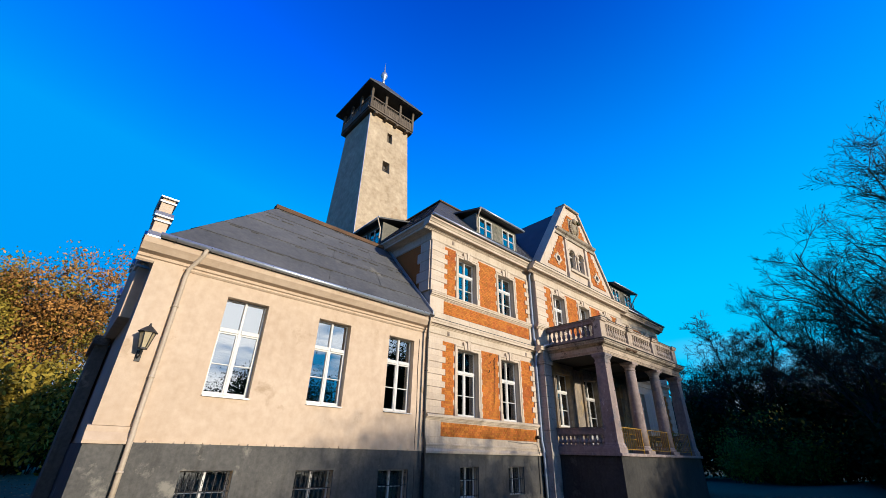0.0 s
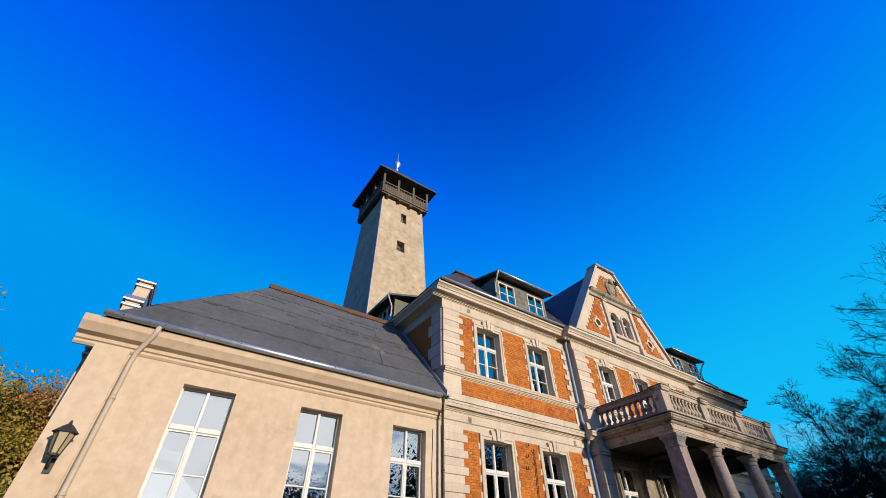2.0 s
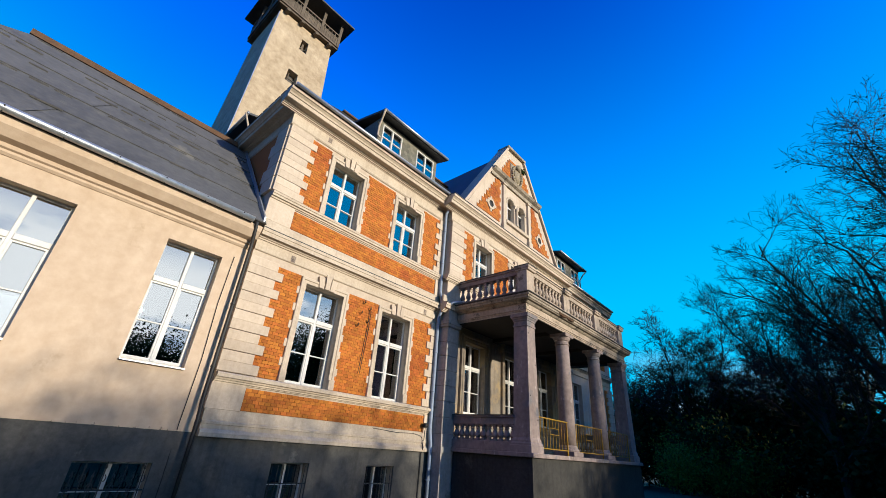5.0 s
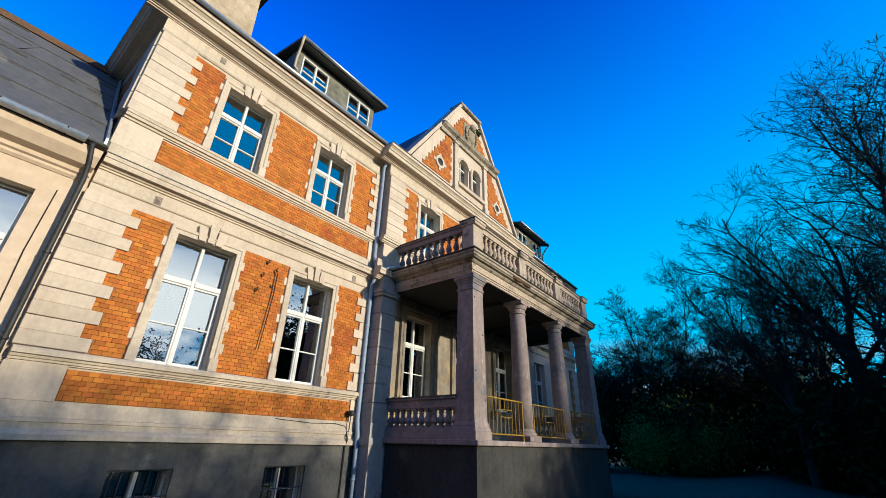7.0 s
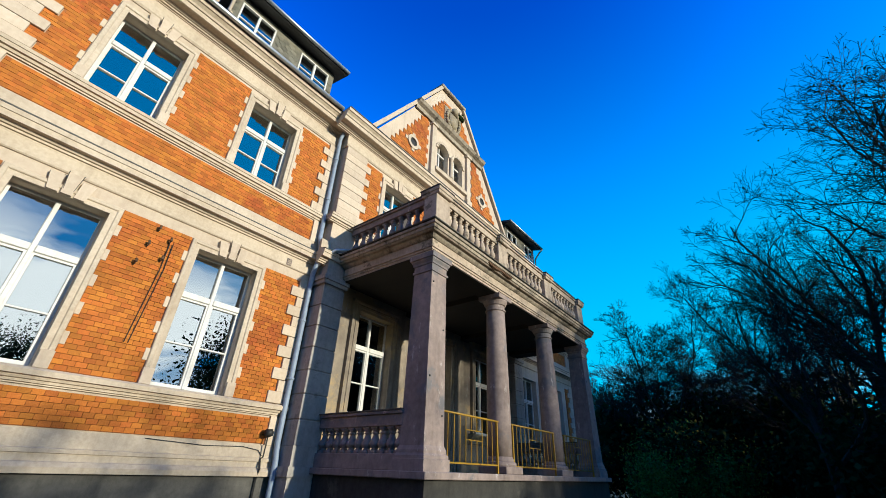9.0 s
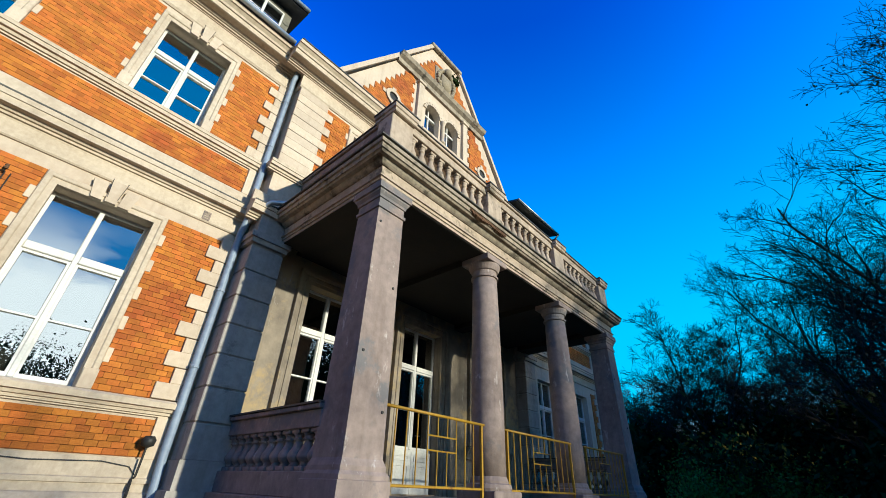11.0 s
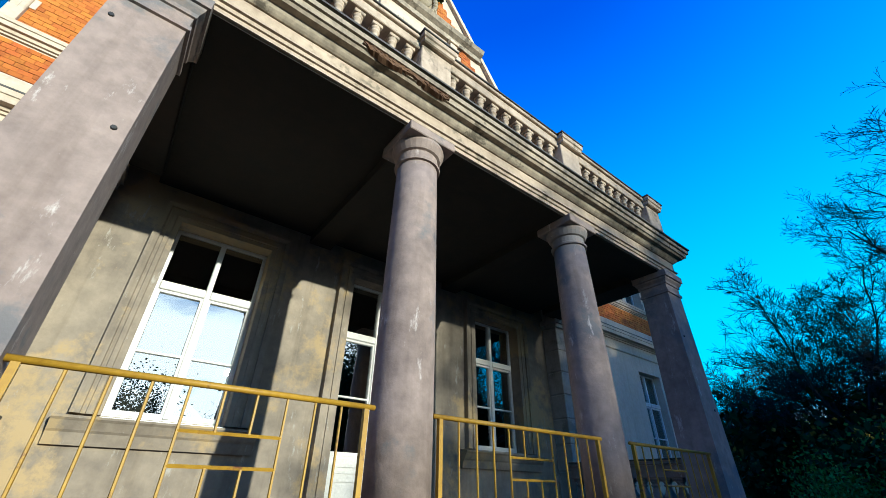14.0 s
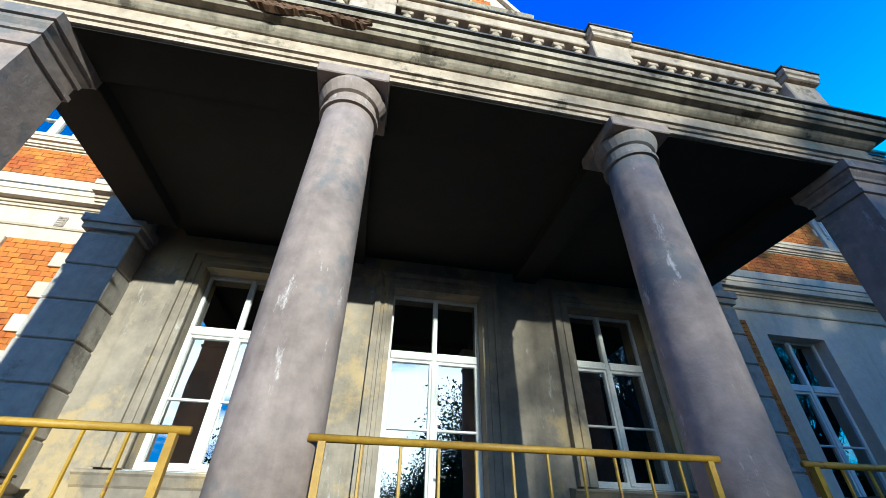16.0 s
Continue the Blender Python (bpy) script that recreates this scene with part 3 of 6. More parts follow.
def band(parent, name, steps, x0, x1, y, material=M_TRIM, label="", west=None, east=None):
    """A moulding along x: steps of (z, overhang) from bottom to top; west and east carry it round the corner to that y."""
    bm = bmesh.new()
    out = [(y + 0.02, steps[0][0])] + [(y - o, z) for z, o in steps] + [(y + 0.02, steps[-1][0])]
    m = max(o for _, o in steps)
    prism(bm, out, "x", x0 - (m if west else 0), x1 + (m if east else 0))
    if west:
        prism(bm, [(x0 + 0.02, steps[0][0])] + [(x0 - o, z) for z, o in steps] + [(x0 + 0.02, steps[-1][0])], "y", y + 0.021, west)
    if east:
        prism(bm, [(x1 - 0.02, steps[0][0])] + [(x1 + o, z) for z, o in steps] + [(x1 - 0.02, steps[-1][0])], "y", y + 0.021, east)
    return part(name, bm, material, parent, label)


PLINTH_CAP = [(1.84, 0.05), (1.845, 0.12), (1.91, 0.125), (1.96, 0.09), (1.97, 0.065), (2.05, 0.06), (2.055, 0.08), (2.10, 0.08), (2.11, 0.055), (2.30, 0.045)]
SILL_BAND = [(2.76, 0.03), (2.775, 0.03), (2.78, 0.055), (2.81, 0.06), (2.815, 0.085), (2.85, 0.10), (2.855, 0.135), (2.915, 0.14), (2.945, 0.10)]
LOW_FRIEZE = [(5.50, 0.02), (5.52, 0.035), (5.54, 0.035), (5.72, 0.03)]
STRING = [(5.72, 0.03), (5.745, 0.035), (5.75, 0.06), (5.78, 0.065), (5.785, 0.09), (5.82, 0.11), (5.825, 0.185), (5.91, 0.19), (5.915, 0.205), (5.98, 0.21), (6.02, 0.12), (6.06, 0.05), (6.27, 0.045)]
SILL_BAND2 = [(6.80, 0.03), (6.825, 0.03), (6.83, 0.055), (6.87, 0.065), (6.875, 0.10), (6.93, 0.105), (6.935, 0.12), (6.985, 0.125), (7.01, 0.09)]
FRIEZE = [(9.05, 0.02), (9.09, 0.045), (9.12, 0.045), (9.14, 0.02), (9.42, 0.03)]
CORNICE = [(9.40, 0.05), (9.42, 0.05), (9.425, 0.085), (9.45, 0.09), (9.455, 0.12), (9.49, 0.15), (9.495, 0.27), (9.505, 0.30), (9.60, 0.31), (9.605, 0.335), (9.65, 0.35), (9.70, 0.40), (9.705, 0.425), (9.79, 0.43)]


# ---- villa ----
def villa_shell():
    bm = bmesh.new()
    pierced(bm, MAIN_X0, RIS_X0, 0.1, 9.9, MAIN_Y, MAIN_Y + 0.45, LOW + UPP + CELLAR_M)
    part("wall", bm, M_STONE, villa, "south wall, west bay")
    bm = bmesh.new()
    pierced(bm, RIS_X1, MAIN_X1, 0.1, 9.9, MAIN_Y, MAIN_Y + 0.45, LOW_R + UPP_R)
    part("wall", bm, M_STONE, villa, "south wall, east bay")
    bm = bmesh.new()
    pierced(bm, RIS_X0, RIS_X1, 5.9, 9.9, RIS_Y, RIS_Y + 0.5, UPP_C)
    part("wall", bm, M_STONE, villa, "upper wall of the centre bay")
    bm = bmesh.new()
    pierced(bm, RIS_X0, RIS_X1, 0.1, 5.898, PORCH_Y, PORCH_Y + 0.45, PORCH)
    part("wall", bm, M_PORTWALL, villa, "stained plaster wall inside the porch")
    for q in ((MAIN_X0, MAIN_X0 + 0.4, MAIN_Y + 0.452, BACK_Y), (MAIN_X1 - 0.4, MAIN_X1, MAIN_Y + 0.452, BACK_Y), (MAIN_X0 + 0.402, MAIN_X1 - 0.402, BACK_Y - 0.4, BACK_Y)):
        part("wall", box(bmesh.new(), *q, 0.1, 9.9), M_STONE, villa, "plain cream side wall")
    # plain partitions and floors, coloured dark to stand in for unlit rooms
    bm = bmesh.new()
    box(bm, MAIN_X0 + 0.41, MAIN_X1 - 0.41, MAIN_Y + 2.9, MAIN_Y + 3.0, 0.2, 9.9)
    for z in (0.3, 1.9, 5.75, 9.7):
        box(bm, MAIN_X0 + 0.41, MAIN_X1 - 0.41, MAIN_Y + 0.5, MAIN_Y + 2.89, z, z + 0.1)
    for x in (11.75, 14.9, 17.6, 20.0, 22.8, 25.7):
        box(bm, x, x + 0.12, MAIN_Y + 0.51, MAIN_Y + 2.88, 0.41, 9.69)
    part("interior", bm, M_DARK, villa, "dark-painted boxes standing in for unlit rooms")
    # grey plinth, a little proud of the wall
    for a, b, holes in ((MAIN_X0 - 0.03, RIS_X0, CELLAR_M), (RIS_X1, MAIN_X1 + 0.03, [])):
        bm = bmesh.new()
        pierced(bm, a, b, 0.0, 1.85, MAIN_Y - 0.045, MAIN_Y - 0.002, holes)
        part("plinth", bm, M_PLINTH, villa, "grey rendered plinth")
    bm = bmesh.new()
    box(bm, MAIN_X0 - 0.03, MAIN_X0 - 0.002, MAIN_Y + 0.0, MAIN_Y + 0.1, 0.0, 1.85)
    part("plinth", bm, M_PLINTH, villa)


def villa_bands():
    for x0, x1, y, west, east in ((MAIN_X0, RIS_X0 - 0.06, MAIN_Y, 16.0, None), (RIS_X1 + 0.06, MAIN_X1, MAIN_Y, None, 16.0)):
        band(villa, "plinth_moulding", PLINTH_CAP, x0, x1, y, M_TRIM)
        band(villa, "sill_moulding", SILL_BAND, x0, x1, y, M_TRIM)
        band(villa, "frieze", LOW_FRIEZE, x0, x1, y, M_TRIM)
        band(villa, "string_course", STRING, x0, x1, y, M_TRIM)
        band(villa, "sill_moulding", SILL_BAND2, x0, x1, y, M_TRIM)
        band(villa, "frieze", FRIEZE, x0, x1, y, M_TRIM, west=west, east=east)
        band(villa, "cornice", CORNICE, x0, x1, y, M_TRIM, "weathered stone cornice", west=west, east=east)
    for x0, x1, y in ((MAIN_X0 - 0.19, RIS_X0 - 0.25, MAIN_Y), (RIS_X0 - 0.19, RIS_X1 + 0.19, RIS_Y), (RIS_X1 + 0.25, MAIN_X1 + 0.19, MAIN_Y)):
        band(villa, "lead_flashing", [(5.981, 0.20), (5.983, 0.212), (6.004, 0.212), (6.036, 0.145), (6.038, 0.13)], x0, x1, y, M_LEAD, "dark lead flashing on the string course")
        band(villa, "lead_flashing", [(9.791, 0.42), (9.793, 0.446), (9.822, 0.446), (9.84, 0.40)], x0 - 0.22, x1 + 0.22 if y == RIS_Y or x0 > 20 else x1 - 0.2, y, M_LEAD, "dark lead edge on the cornice")
    for name, st in (("string_course", STRING), ("sill_moulding", SILL_BAND2), ("frieze", FRIEZE)):
        band(villa, name, st, RIS_X0, RIS_X1, RIS_Y, M_TRIM, west=MAIN_Y - 0.15, east=MAIN_Y - 0.15)
    band(villa, "cornice", CORNICE, RIS_X0, RIS_X1, RIS_Y, M_TRIM, "weathered stone cornice", west=MAIN_Y - 0.2, east=MAIN_Y - 0.2)


def bay_brick(x0, wins_low, wins_up, x1, left_corner, single):
    """Brick fields of one two-window bay between x0 and x1."""
    W_ = 0.145
    for wins, zs, strip in ((wins_low, (2.96, 5.36), (2.32, 2.75)), (wins_up, (7.03, 8.98), (6.29, 6.79))):
        l, r = (0.15, 0.0) if left_corner else (0.13, 0.0)
        (a0, a1, _, _), (b0, b1, _, _) = wins
        z0, z1 = zs
        y = MAIN_Y - 0.012
        if not left_corner and z0 < 4:
            brick_panel(villa, toothed(x0, x0 + 0.32, left=0.12, z0=z0), x0, x0 + 0.32, z0, z1, y)
            brick_panel(villa, toothed(x1 - 0.34, x1, right=0.12, z0=z0), x1 - 0.34, x1, z0, z1, y)
            continue
        brick_panel(villa, toothed(x0, a0 - W_, left=0.15, z0=z0), x0, a0 - W_, z0, z1, y)
        brick_panel(villa, toothed(a1 + W_, b0 - W_), a1 + W_, b0 - W_, z0, z1, y, single=single and zs[0] < 4)
        brick_panel(villa, toothed(b1 + W_, x1, right=0.15, z0=z0), b1 + W_, x1, z0, z1, y)
        brick_panel(villa, toothed(x0 + 0.02, x1), x0 + 0.02, x1, strip[0], strip[1], y)
        for w in wins:
            surround(villa, *w, MAIN_Y)


def villa_bays():
    for x0, lo, up, x1, west in ((9.34, LOW, UPP, 14.38, True), (23.36, LOW_R, UPP_R, 28.17, False)):
        bay_brick(x0, lo, up, x1, west, west)
        for z0, z1 in ((2.96, 5.36), (7.03, 9.04)):
            if west:
                quoins(villa, MAIN_X0 - 0.02, 9.34 + 0.15 - MAIN_X0 + 0.02, 9.34 - MAIN_X0 + 0.02, z0, z1, MAIN_Y)
                quoins(villa, RIS_X0 - 0.05, 0.42, 0.27, z0, z1, MAIN_Y, flip=True)
            else:
                quoins(villa, MAIN_X1 + 0.02, MAIN_X1 - 28.17 + 0.17, MAIN_X1 - 28.17 + 0.02, z0, z1, MAIN_Y, flip=True)
                quoins(villa, RIS_X1 + 0.05, 0.30, 0.17, z0, z1, MAIN_Y)
        for z0, z1 in ((2.30, 2.76), (6.27, 6.80)):
            for a, b in ((MAIN_X0 - 0.02, 9.35), (14.39, RIS_X0 - 0.05)) if west else ((28.18, MAIN_X1 + 0.02),):
                part("pedestal_block", box(bmesh.new(), a, b, MAIN_Y - 0.05, MAIN_Y + 0.02, z0, z1, 0.006), M_STONE, villa)
    # west face: shaded brick above the wing roof, with corner stones
    z = 7.03
    while z < 9.0:
        bm = bmesh.new()
        k = round((z - 7.03) / 0.40)
        box(bm, MAIN_X0 - 0.06, MAIN_X0 + 0.02, MAIN_Y + 0.03, MAIN_Y + (0.75 if k % 2 else 0.58), z + 0.006, min(z + 0.394, 9.04), 0.006)
        part("quoin", bm, M_STONE, villa)
        z += 0.40
    bm = bmesh.new()
    box(bm, MAIN_X0 - 0.012, MAIN_X0 + 0.02, MAIN_Y + 0.6, 15.9, 6.3, 9.04)
    part("brick_panel", bm, M_BRICK, villa, "shaded brick side wall")
    # centre bay, upper floor
    for w in UPP_C:
        surround(villa, *w, RIS_Y, foot=w[2] > 7)
    y = RIS_Y - 0.012
    gaps = [(15.34, UPP_C[0][0] - 0.145, 0.15, 0), (UPP_C[0][1] + 0.145, UPP_C[1][0] - 0.145, 0, 0), (UPP_C[1][1] + 0.145, UPP_C[2][0] - 0.145, 0, 0), (UPP_C[2][1] + 0.145, 22.40, 0, 0.15)]
    for a, b, l, r in gaps:
        brick_panel(villa, toothed(a, b, l, r, 7.03), a, b, 7.03, 8.98, y)
    quoins(villa, RIS_X0 - 0.02, 0.81, 0.66, 7.03, 9.04, RIS_Y)
    quoins(villa, RIS_X1 + 0.02, 0.81, 0.66, 7.03, 9.04, RIS_Y, flip=True)
    # corner piers of the centre bay beside the porch
    for s in (0, 1):
        z = 2.30
        a, b = (RIS_X0 - 0.03, RIS_X0 + 0.50) if s == 0 else (RIS_X1 - 0.50, RIS_X1 + 0.03)
        while z < 5.2:
            bm = bmesh.new()
            box(bm, a, b, RIS_Y - 0.16, PORCH_Y + 0.05, z + 0.008, min(z + 0.42, 5.28) - 0.008, 0.012)
            part("pier_block", bm, M_PIER, villa, "grey weathered pier stone")
            z += 0.42
        bm = bmesh.new()
        box(bm, a + 0.02, b - 0.02, RIS_Y - 0.135, PORCH_Y + 0.05, 0.1, 5.9)
        box(bm, a - 0.05, b + 0.05, RIS_Y - 0.21, PORCH_Y + 0.05, 0.1, 1.85)
        box(bm, a - 0.08, b + 0.08, RIS_Y - 0.24, PORCH_Y + 0.05, 1.85, 2.0)
        box(bm, a - 0.03, b + 0.03, RIS_Y - 0.19, PORCH_Y + 0.05, 2.0, 2.31)
        box(bm, a - 0.03, b + 0.03, RIS_Y - 0.19, PORCH_Y + 0.05, 5.28, 5.36)
        box(bm, a - 0.06, b + 0.06, RIS_Y - 0.22, PORCH_Y + 0.05, 5.36, 5.46)
        part("pier", bm, M_PIER, villa, "banded corner pier in grey plaster")


def villa_windows():
    for x0, x1, z0, z1 in LOW + LOW_R + UPP + UPP_R:
        w = window_unit(villa, x0, x1, z0, z1, MAIN_Y)
        sill(w, x0, x1, z0, MAIN_Y)
    for x0, x1, z0, z1 in UPP_C:
        w = window_unit(villa, x0, x1, z0, z1, RIS_Y)
        sill(w, x0, x1, z0, RIS_Y)
    for x0, x1, z0, z1 in CELLAR_M:
        w = window_unit(villa, x0, x1, z0, z1, MAIN_Y, "cellar", "cellar window behind iron bars")
        grille(w, x0, x1, z0, z1, MAIN_Y - 0.01, False)


def grille(win, x0, x1, z0, z1, y, fancy=True):
    """Iron window bars with spear and scroll heads."""
    bm = bmesh.new()
    n = 8 if fancy else 7
    for i in range(n):
        x = x0 + (x1 - x0) * (i + 0.5) / n
        top = z1 - 0.05 if not fancy else (z0 + (z1 - z0) * (0.88 if i % 2 else 0.74))
        tube(bm, [(x, y, z0 + 0.02), (x, y, top)], 0.009, 5)
        if fancy:
            turned(bm, [(0.004, 0), (0.022, 0.03), (0.008, 0.07), (0.001, 0.12)], x, y, top, 5)
            for s in (-1, 1):
                tube(bm, [(x + s * (0.012 + 0.03 * math.sin(a)), y, top - 0.10 + 0.035 * math.cos(a) - 0.01 * a) for a in (0.2, 0.9, 1.6, 2.3, 3.0)], 0.007, 4)
    for z in (z0 + 0.07, z0 + (z1 - z0) * 0.58):
        tube(bm, [(x0 - 0.02, y, z), (x1 + 0.02, y, z)], 0.011, 5)
    part("iron_grille", bm, M_IRON, win, "black wrought iron window bars")


def villa_gable():
    gx, y0, y1 = 18.93, RIS_Y + 0.02, RIS_Y + 0.42
    hw, tw, zb, zt = 3.74, 0.62, 9.80, 14.68

    def half(z):
        return tw + (hw - tw) * (zt - z) / (zt - zb)
    # wall pieces round two arched openings
    aw, ax, az, ar = 0.30, 0.43, 10.78, 11.68

    def outline_arch(cx):
        return [(cx - aw, az)] + [(cx - aw * math.cos(math.pi * k / 10), ar + aw * math.sin(math.pi * k / 10)) for k in range(11)] + [(cx + aw, az)]
    bm = bmesh.new()
    prism(bm, [(gx - hw, zb), (gx + hw, zb), (gx + half(az), az), (gx - half(az), az)], "y", y0, y1)
    prism(bm, [(gx - half(az), az), (gx - ax - aw, az), (gx - ax - aw, 12.0), (gx - half(12.0), 12.0)], "y", y0, y1)
    prism(bm, [(gx + ax + aw, az), (gx + half(az), az), (gx + half(12.0), 12.0), (gx + ax + aw, 12.0)], "y", y0, y1)
    prism(bm, [(gx - half(12.0), 12.0), (gx + half(12.0), 12.0), (gx + tw, zt), (gx - tw, zt)], "y", y0, y1)
    box(bm, gx - ax + aw, gx + ax - aw, y0, y1, az, 12.0)
    for c in (gx - ax, gx + ax):
        for s in (-1, 1):
            prism(bm, [(c + s * aw, ar)] + [(c + s * aw * math.cos(math.pi * k / 12), ar + aw * math.sin(math.pi * k / 12)) for k in range(1, 7)] + [(c, 12.0), (c + s * aw, 12.0)], "y", y0, y1)
    wall = part("gable_wall", bm, M_STONE, villa, "pointed gable wall of stone and brick")
    # brick fields with stepped edges
    def field(side):
        def inside(x, z):
            step = math.floor((z - 10.30) / 0.235)
            zz = 10.30 + (step + 1) * 0.235
            lim = half(zz) - 0.40
            d = (gx - x) if side < 0 else (x - gx)
            if (x - (gx + side * 1.95)) ** 2 + (z - 10.97) ** 2 < 0.27 ** 2:
                return False
            return 1.24 + (0.07 if (z / 0.4) % 1 < 0.5 else 0) <= d <= lim and z < 12.62
        return inside
    brick_panel(villa, field(-1), gx - 3.4, gx - 1.15, 10.42, 12.62, y0 - 0.012)
    brick_panel(villa, field(1), gx + 1.15, gx + 3.4, 10.42, 12.62, y0 - 0.012)

    def top_field(x, z):
        step = math.floor((z - 12.9) / 0.235)
        lim = half(12.9 + (step + 1) * 0.235) - 0.32
        return abs(x - gx) <= lim and abs(x - gx) > (0.48 if z < 14.05 else 0.0)
    brick_panel(villa, top_field, gx - 1.6, gx + 1.6, 12.92, 14.2, y0 - 0.012)
    # raking coping
    for s in (-1, 1):
        bm = bmesh.new()
        a, b = Vector((gx + s * (hw + 0.10), 0, zb)), Vector((gx + s * (tw - 0.02), 0, zt + 0.10))
        d = (b - a).normalized()
        nrm = Vector((s * d.z, 0, -s * d.x)) * (1 if s > 0 else 1)
        nrm = Vector((abs(d.z) * s, 0, abs(d.x)))
        prism(bm, [(p.x, p.z) for p in (a - nrm * 0.02, b - nrm * 0.02, b + nrm * 0.10, a + nrm * 0.10)], "y", y0 - 0.10, y1 + 0.08)
        part("coping", bm, M_STONE, villa, "stone gable coping")
    bm = bmesh.new()
    box(bm, gx - tw - 0.14, gx + tw + 0.14, y0 - 0.14, y1 + 0.1, zt + 0.02, zt + 0.16, 0.02)
    part("cap_stone", bm, M_CORN, villa)
    # arched window group: pilasters, entablature, colonnette, panes
    for s in (-1, 1):
        bm = bmesh.new()
        c = gx + s * 1.02
        box(bm, c - 0.11, c + 0.11, y0 - 0.10, y0 + 0.02, 10.45, 12.40, 0.01)
        box(bm, c - 0.15, c + 0.15, y0 - 0.14, y0 + 0.02, 10.10, 10.44, 0.01)
        box(bm, c - 0.15, c + 0.15, y0 - 0.14, y0 + 0.02, 12.40, 12.50, 0.01)
        part("pilaster", bm, M_TRIM, villa)
    bm = bmesh.new()
    prism(bm, [(y0 + 0.02, 12.50), (y0 - 0.08, 12.50), (y0 - 0.09, 12.66), (y0 - 0.20, 12.72), (y0 - 0.26, 12.82), (y0 + 0.02, 12.88)], "x", gx - 1.98, gx + 1.98)
    part("entablature", bm, M_CORN, villa, "weathered gable cornice")
    bm = bmesh.new()
    prism(bm, [(y0 + 0.02, 10.60), (y0 - 0.10, 10.62), (y0 - 0.12, 10.74), (y0 + 0.02, 10.78)], "x", gx - 0.88, gx + 0.88)
    part("sill", bm, M_TRIM, villa)
    bm = bmesh.new()
    turned(bm, [(0.09, 0), (0.09, 0.06), (0.06, 0.1), (0.055, 0.78), (0.08, 0.82), (0.09, 0.90)], gx, y0 - 0.05, 10.78, 12)
    part("colonnette", bm, M_TRIM, villa, smooth=True)
    for c in (gx - ax, gx + ax):
        bm = bmesh.new()
        for k in range(9):
            a0, a1 = math.pi * k / 9 + 0.02, math.pi * (k + 1) / 9 - 0.02
            prism(bm, [(c - r * math.cos(a), ar + r * math.sin(a)) for r, a in ((aw, a0), (aw + 0.10, a0), (aw + 0.10, a1), (aw, a1))], "y", y0 - 0.04, y0 + 0.01)
        part("arch_moulding", bm, M_TRIM, villa)
        bm = bmesh.new()
        prism(bm, outline_arch(c), "y", y0 + 0.20, y0 + 0.206)
        win = part("window", bm, M_GLASS, villa, "dark arched attic window")
        win.visible_shadow = False
        bm = bmesh.new()
        box(bm, c - 0.02, c + 0.02, y0 + 0.17, y0 + 0.22, az, ar + aw)
        box(bm, c - aw, c + aw, y0 + 0.165, y0 + 0.225, ar - 0.05, ar + 0.01)
        part("glazing_bar", bm, M_FRAME, win)
        bm = bmesh.new()
        box(bm, c - aw - 0.1, c + aw + 0.1, y0 + 1.2, y0 + 1.25, 10.3, 12.3)
        part("interior", bm, M_DARK, villa)
    # oculi with four ear stones
    for s in (-1, 1):
        c = gx + s * 1.95
        bm = bmesh.new()
        for k in range(16):
            a0, a1 = 2 * math.pi * k / 16, 2 * math.pi * (k + 1) / 16
            prism(bm, [(c + r * math.cos(a), 10.97 + r * math.sin(a)) for r, a in ((0.15, a0), (0.255, a0), (0.255, a1), (0.15, a1))], "y", y0 - 0.06, y0 + 0.01)
        for dx, dz in ((0.3, 0), (-0.3, 0), (0, 0.3), (0, -0.3)):
            box(bm, c + dx - 0.06, c + dx + 0.06, y0 - 0.045, y0 + 0.01, 10.97 + dz - 0.06, 10.97 + dz + 0.06)
        ring = part("oculus", bm, M_TRIM, villa, "round stone-rimmed gable vent")
        bm = bmesh.new()
        prism(bm, [(c + 0.152 * math.cos(2 * math.pi * k / 16), 10.97 + 0.152 * math.sin(2 * math.pi * k / 16)) for k in range(16)], "y", y0 - 0.015, y0 - 0.005)
        part("vent_plate", bm, M_IRON, ring)
    # carved crest: a shield on scrollwork, plain shapes only
    bm = bmesh.new()
    box(bm, gx - 0.46, gx + 0.46, y0 - 0.05, y0 + 0.02, 12.90, 14.02, 0.02)
    prism(bm, [(gx - 0.22, 13.75), (gx + 0.22, 13.75), (gx + 0.24, 13.4), (gx + 0.13, 13.16), (gx, 13.05), (gx - 0.13, 13.16), (gx - 0.24, 13.4)], "y", y0 - 0.13, y0 - 0.05)
    rng = random.Random(5)
    for k in range(26):
        a = 2 * math.pi * k / 26
        r = 0.10 + 0.035 * rng.random()
        bmesh.ops.create_icosphere(bm, subdivisions=1, radius=r * 0.75, matrix=Matrix.Translation((gx + 0.37 * math.cos(a), y0 - 0.07 - 0.03 * rng.random(), 13.45 + 0.52 * math.sin(a))))
    bmesh.ops.create_icosphere(bm, subdivisions=2, radius=0.17, matrix=Matrix.Translation((gx, y0 - 0.13, 13.92)))
    part("carved_crest", bm, M_CREST, villa, "weathered carved stone shield with scrollwork", smooth=True)
    bm = bmesh.new()
    for k in range(60):
        p = Vector((gx + 0.42 + rng.gauss(0, 0.09), y0 - 0.12 + rng.gauss(0, 0.06), 13.98 + rng.gauss(0, 0.10)))
        d = Vector((rng.gauss(0, 1), rng.gauss(0, 1), rng.gauss(0, 1))).normalized() * 0.06
        e = d.cross(Vector((0.3, 0.5, 0.8))).normalized() * 0.04
        bm.faces.new([bm.verts.new(q) for q in (p - d, p + e, p + d, p - e)])
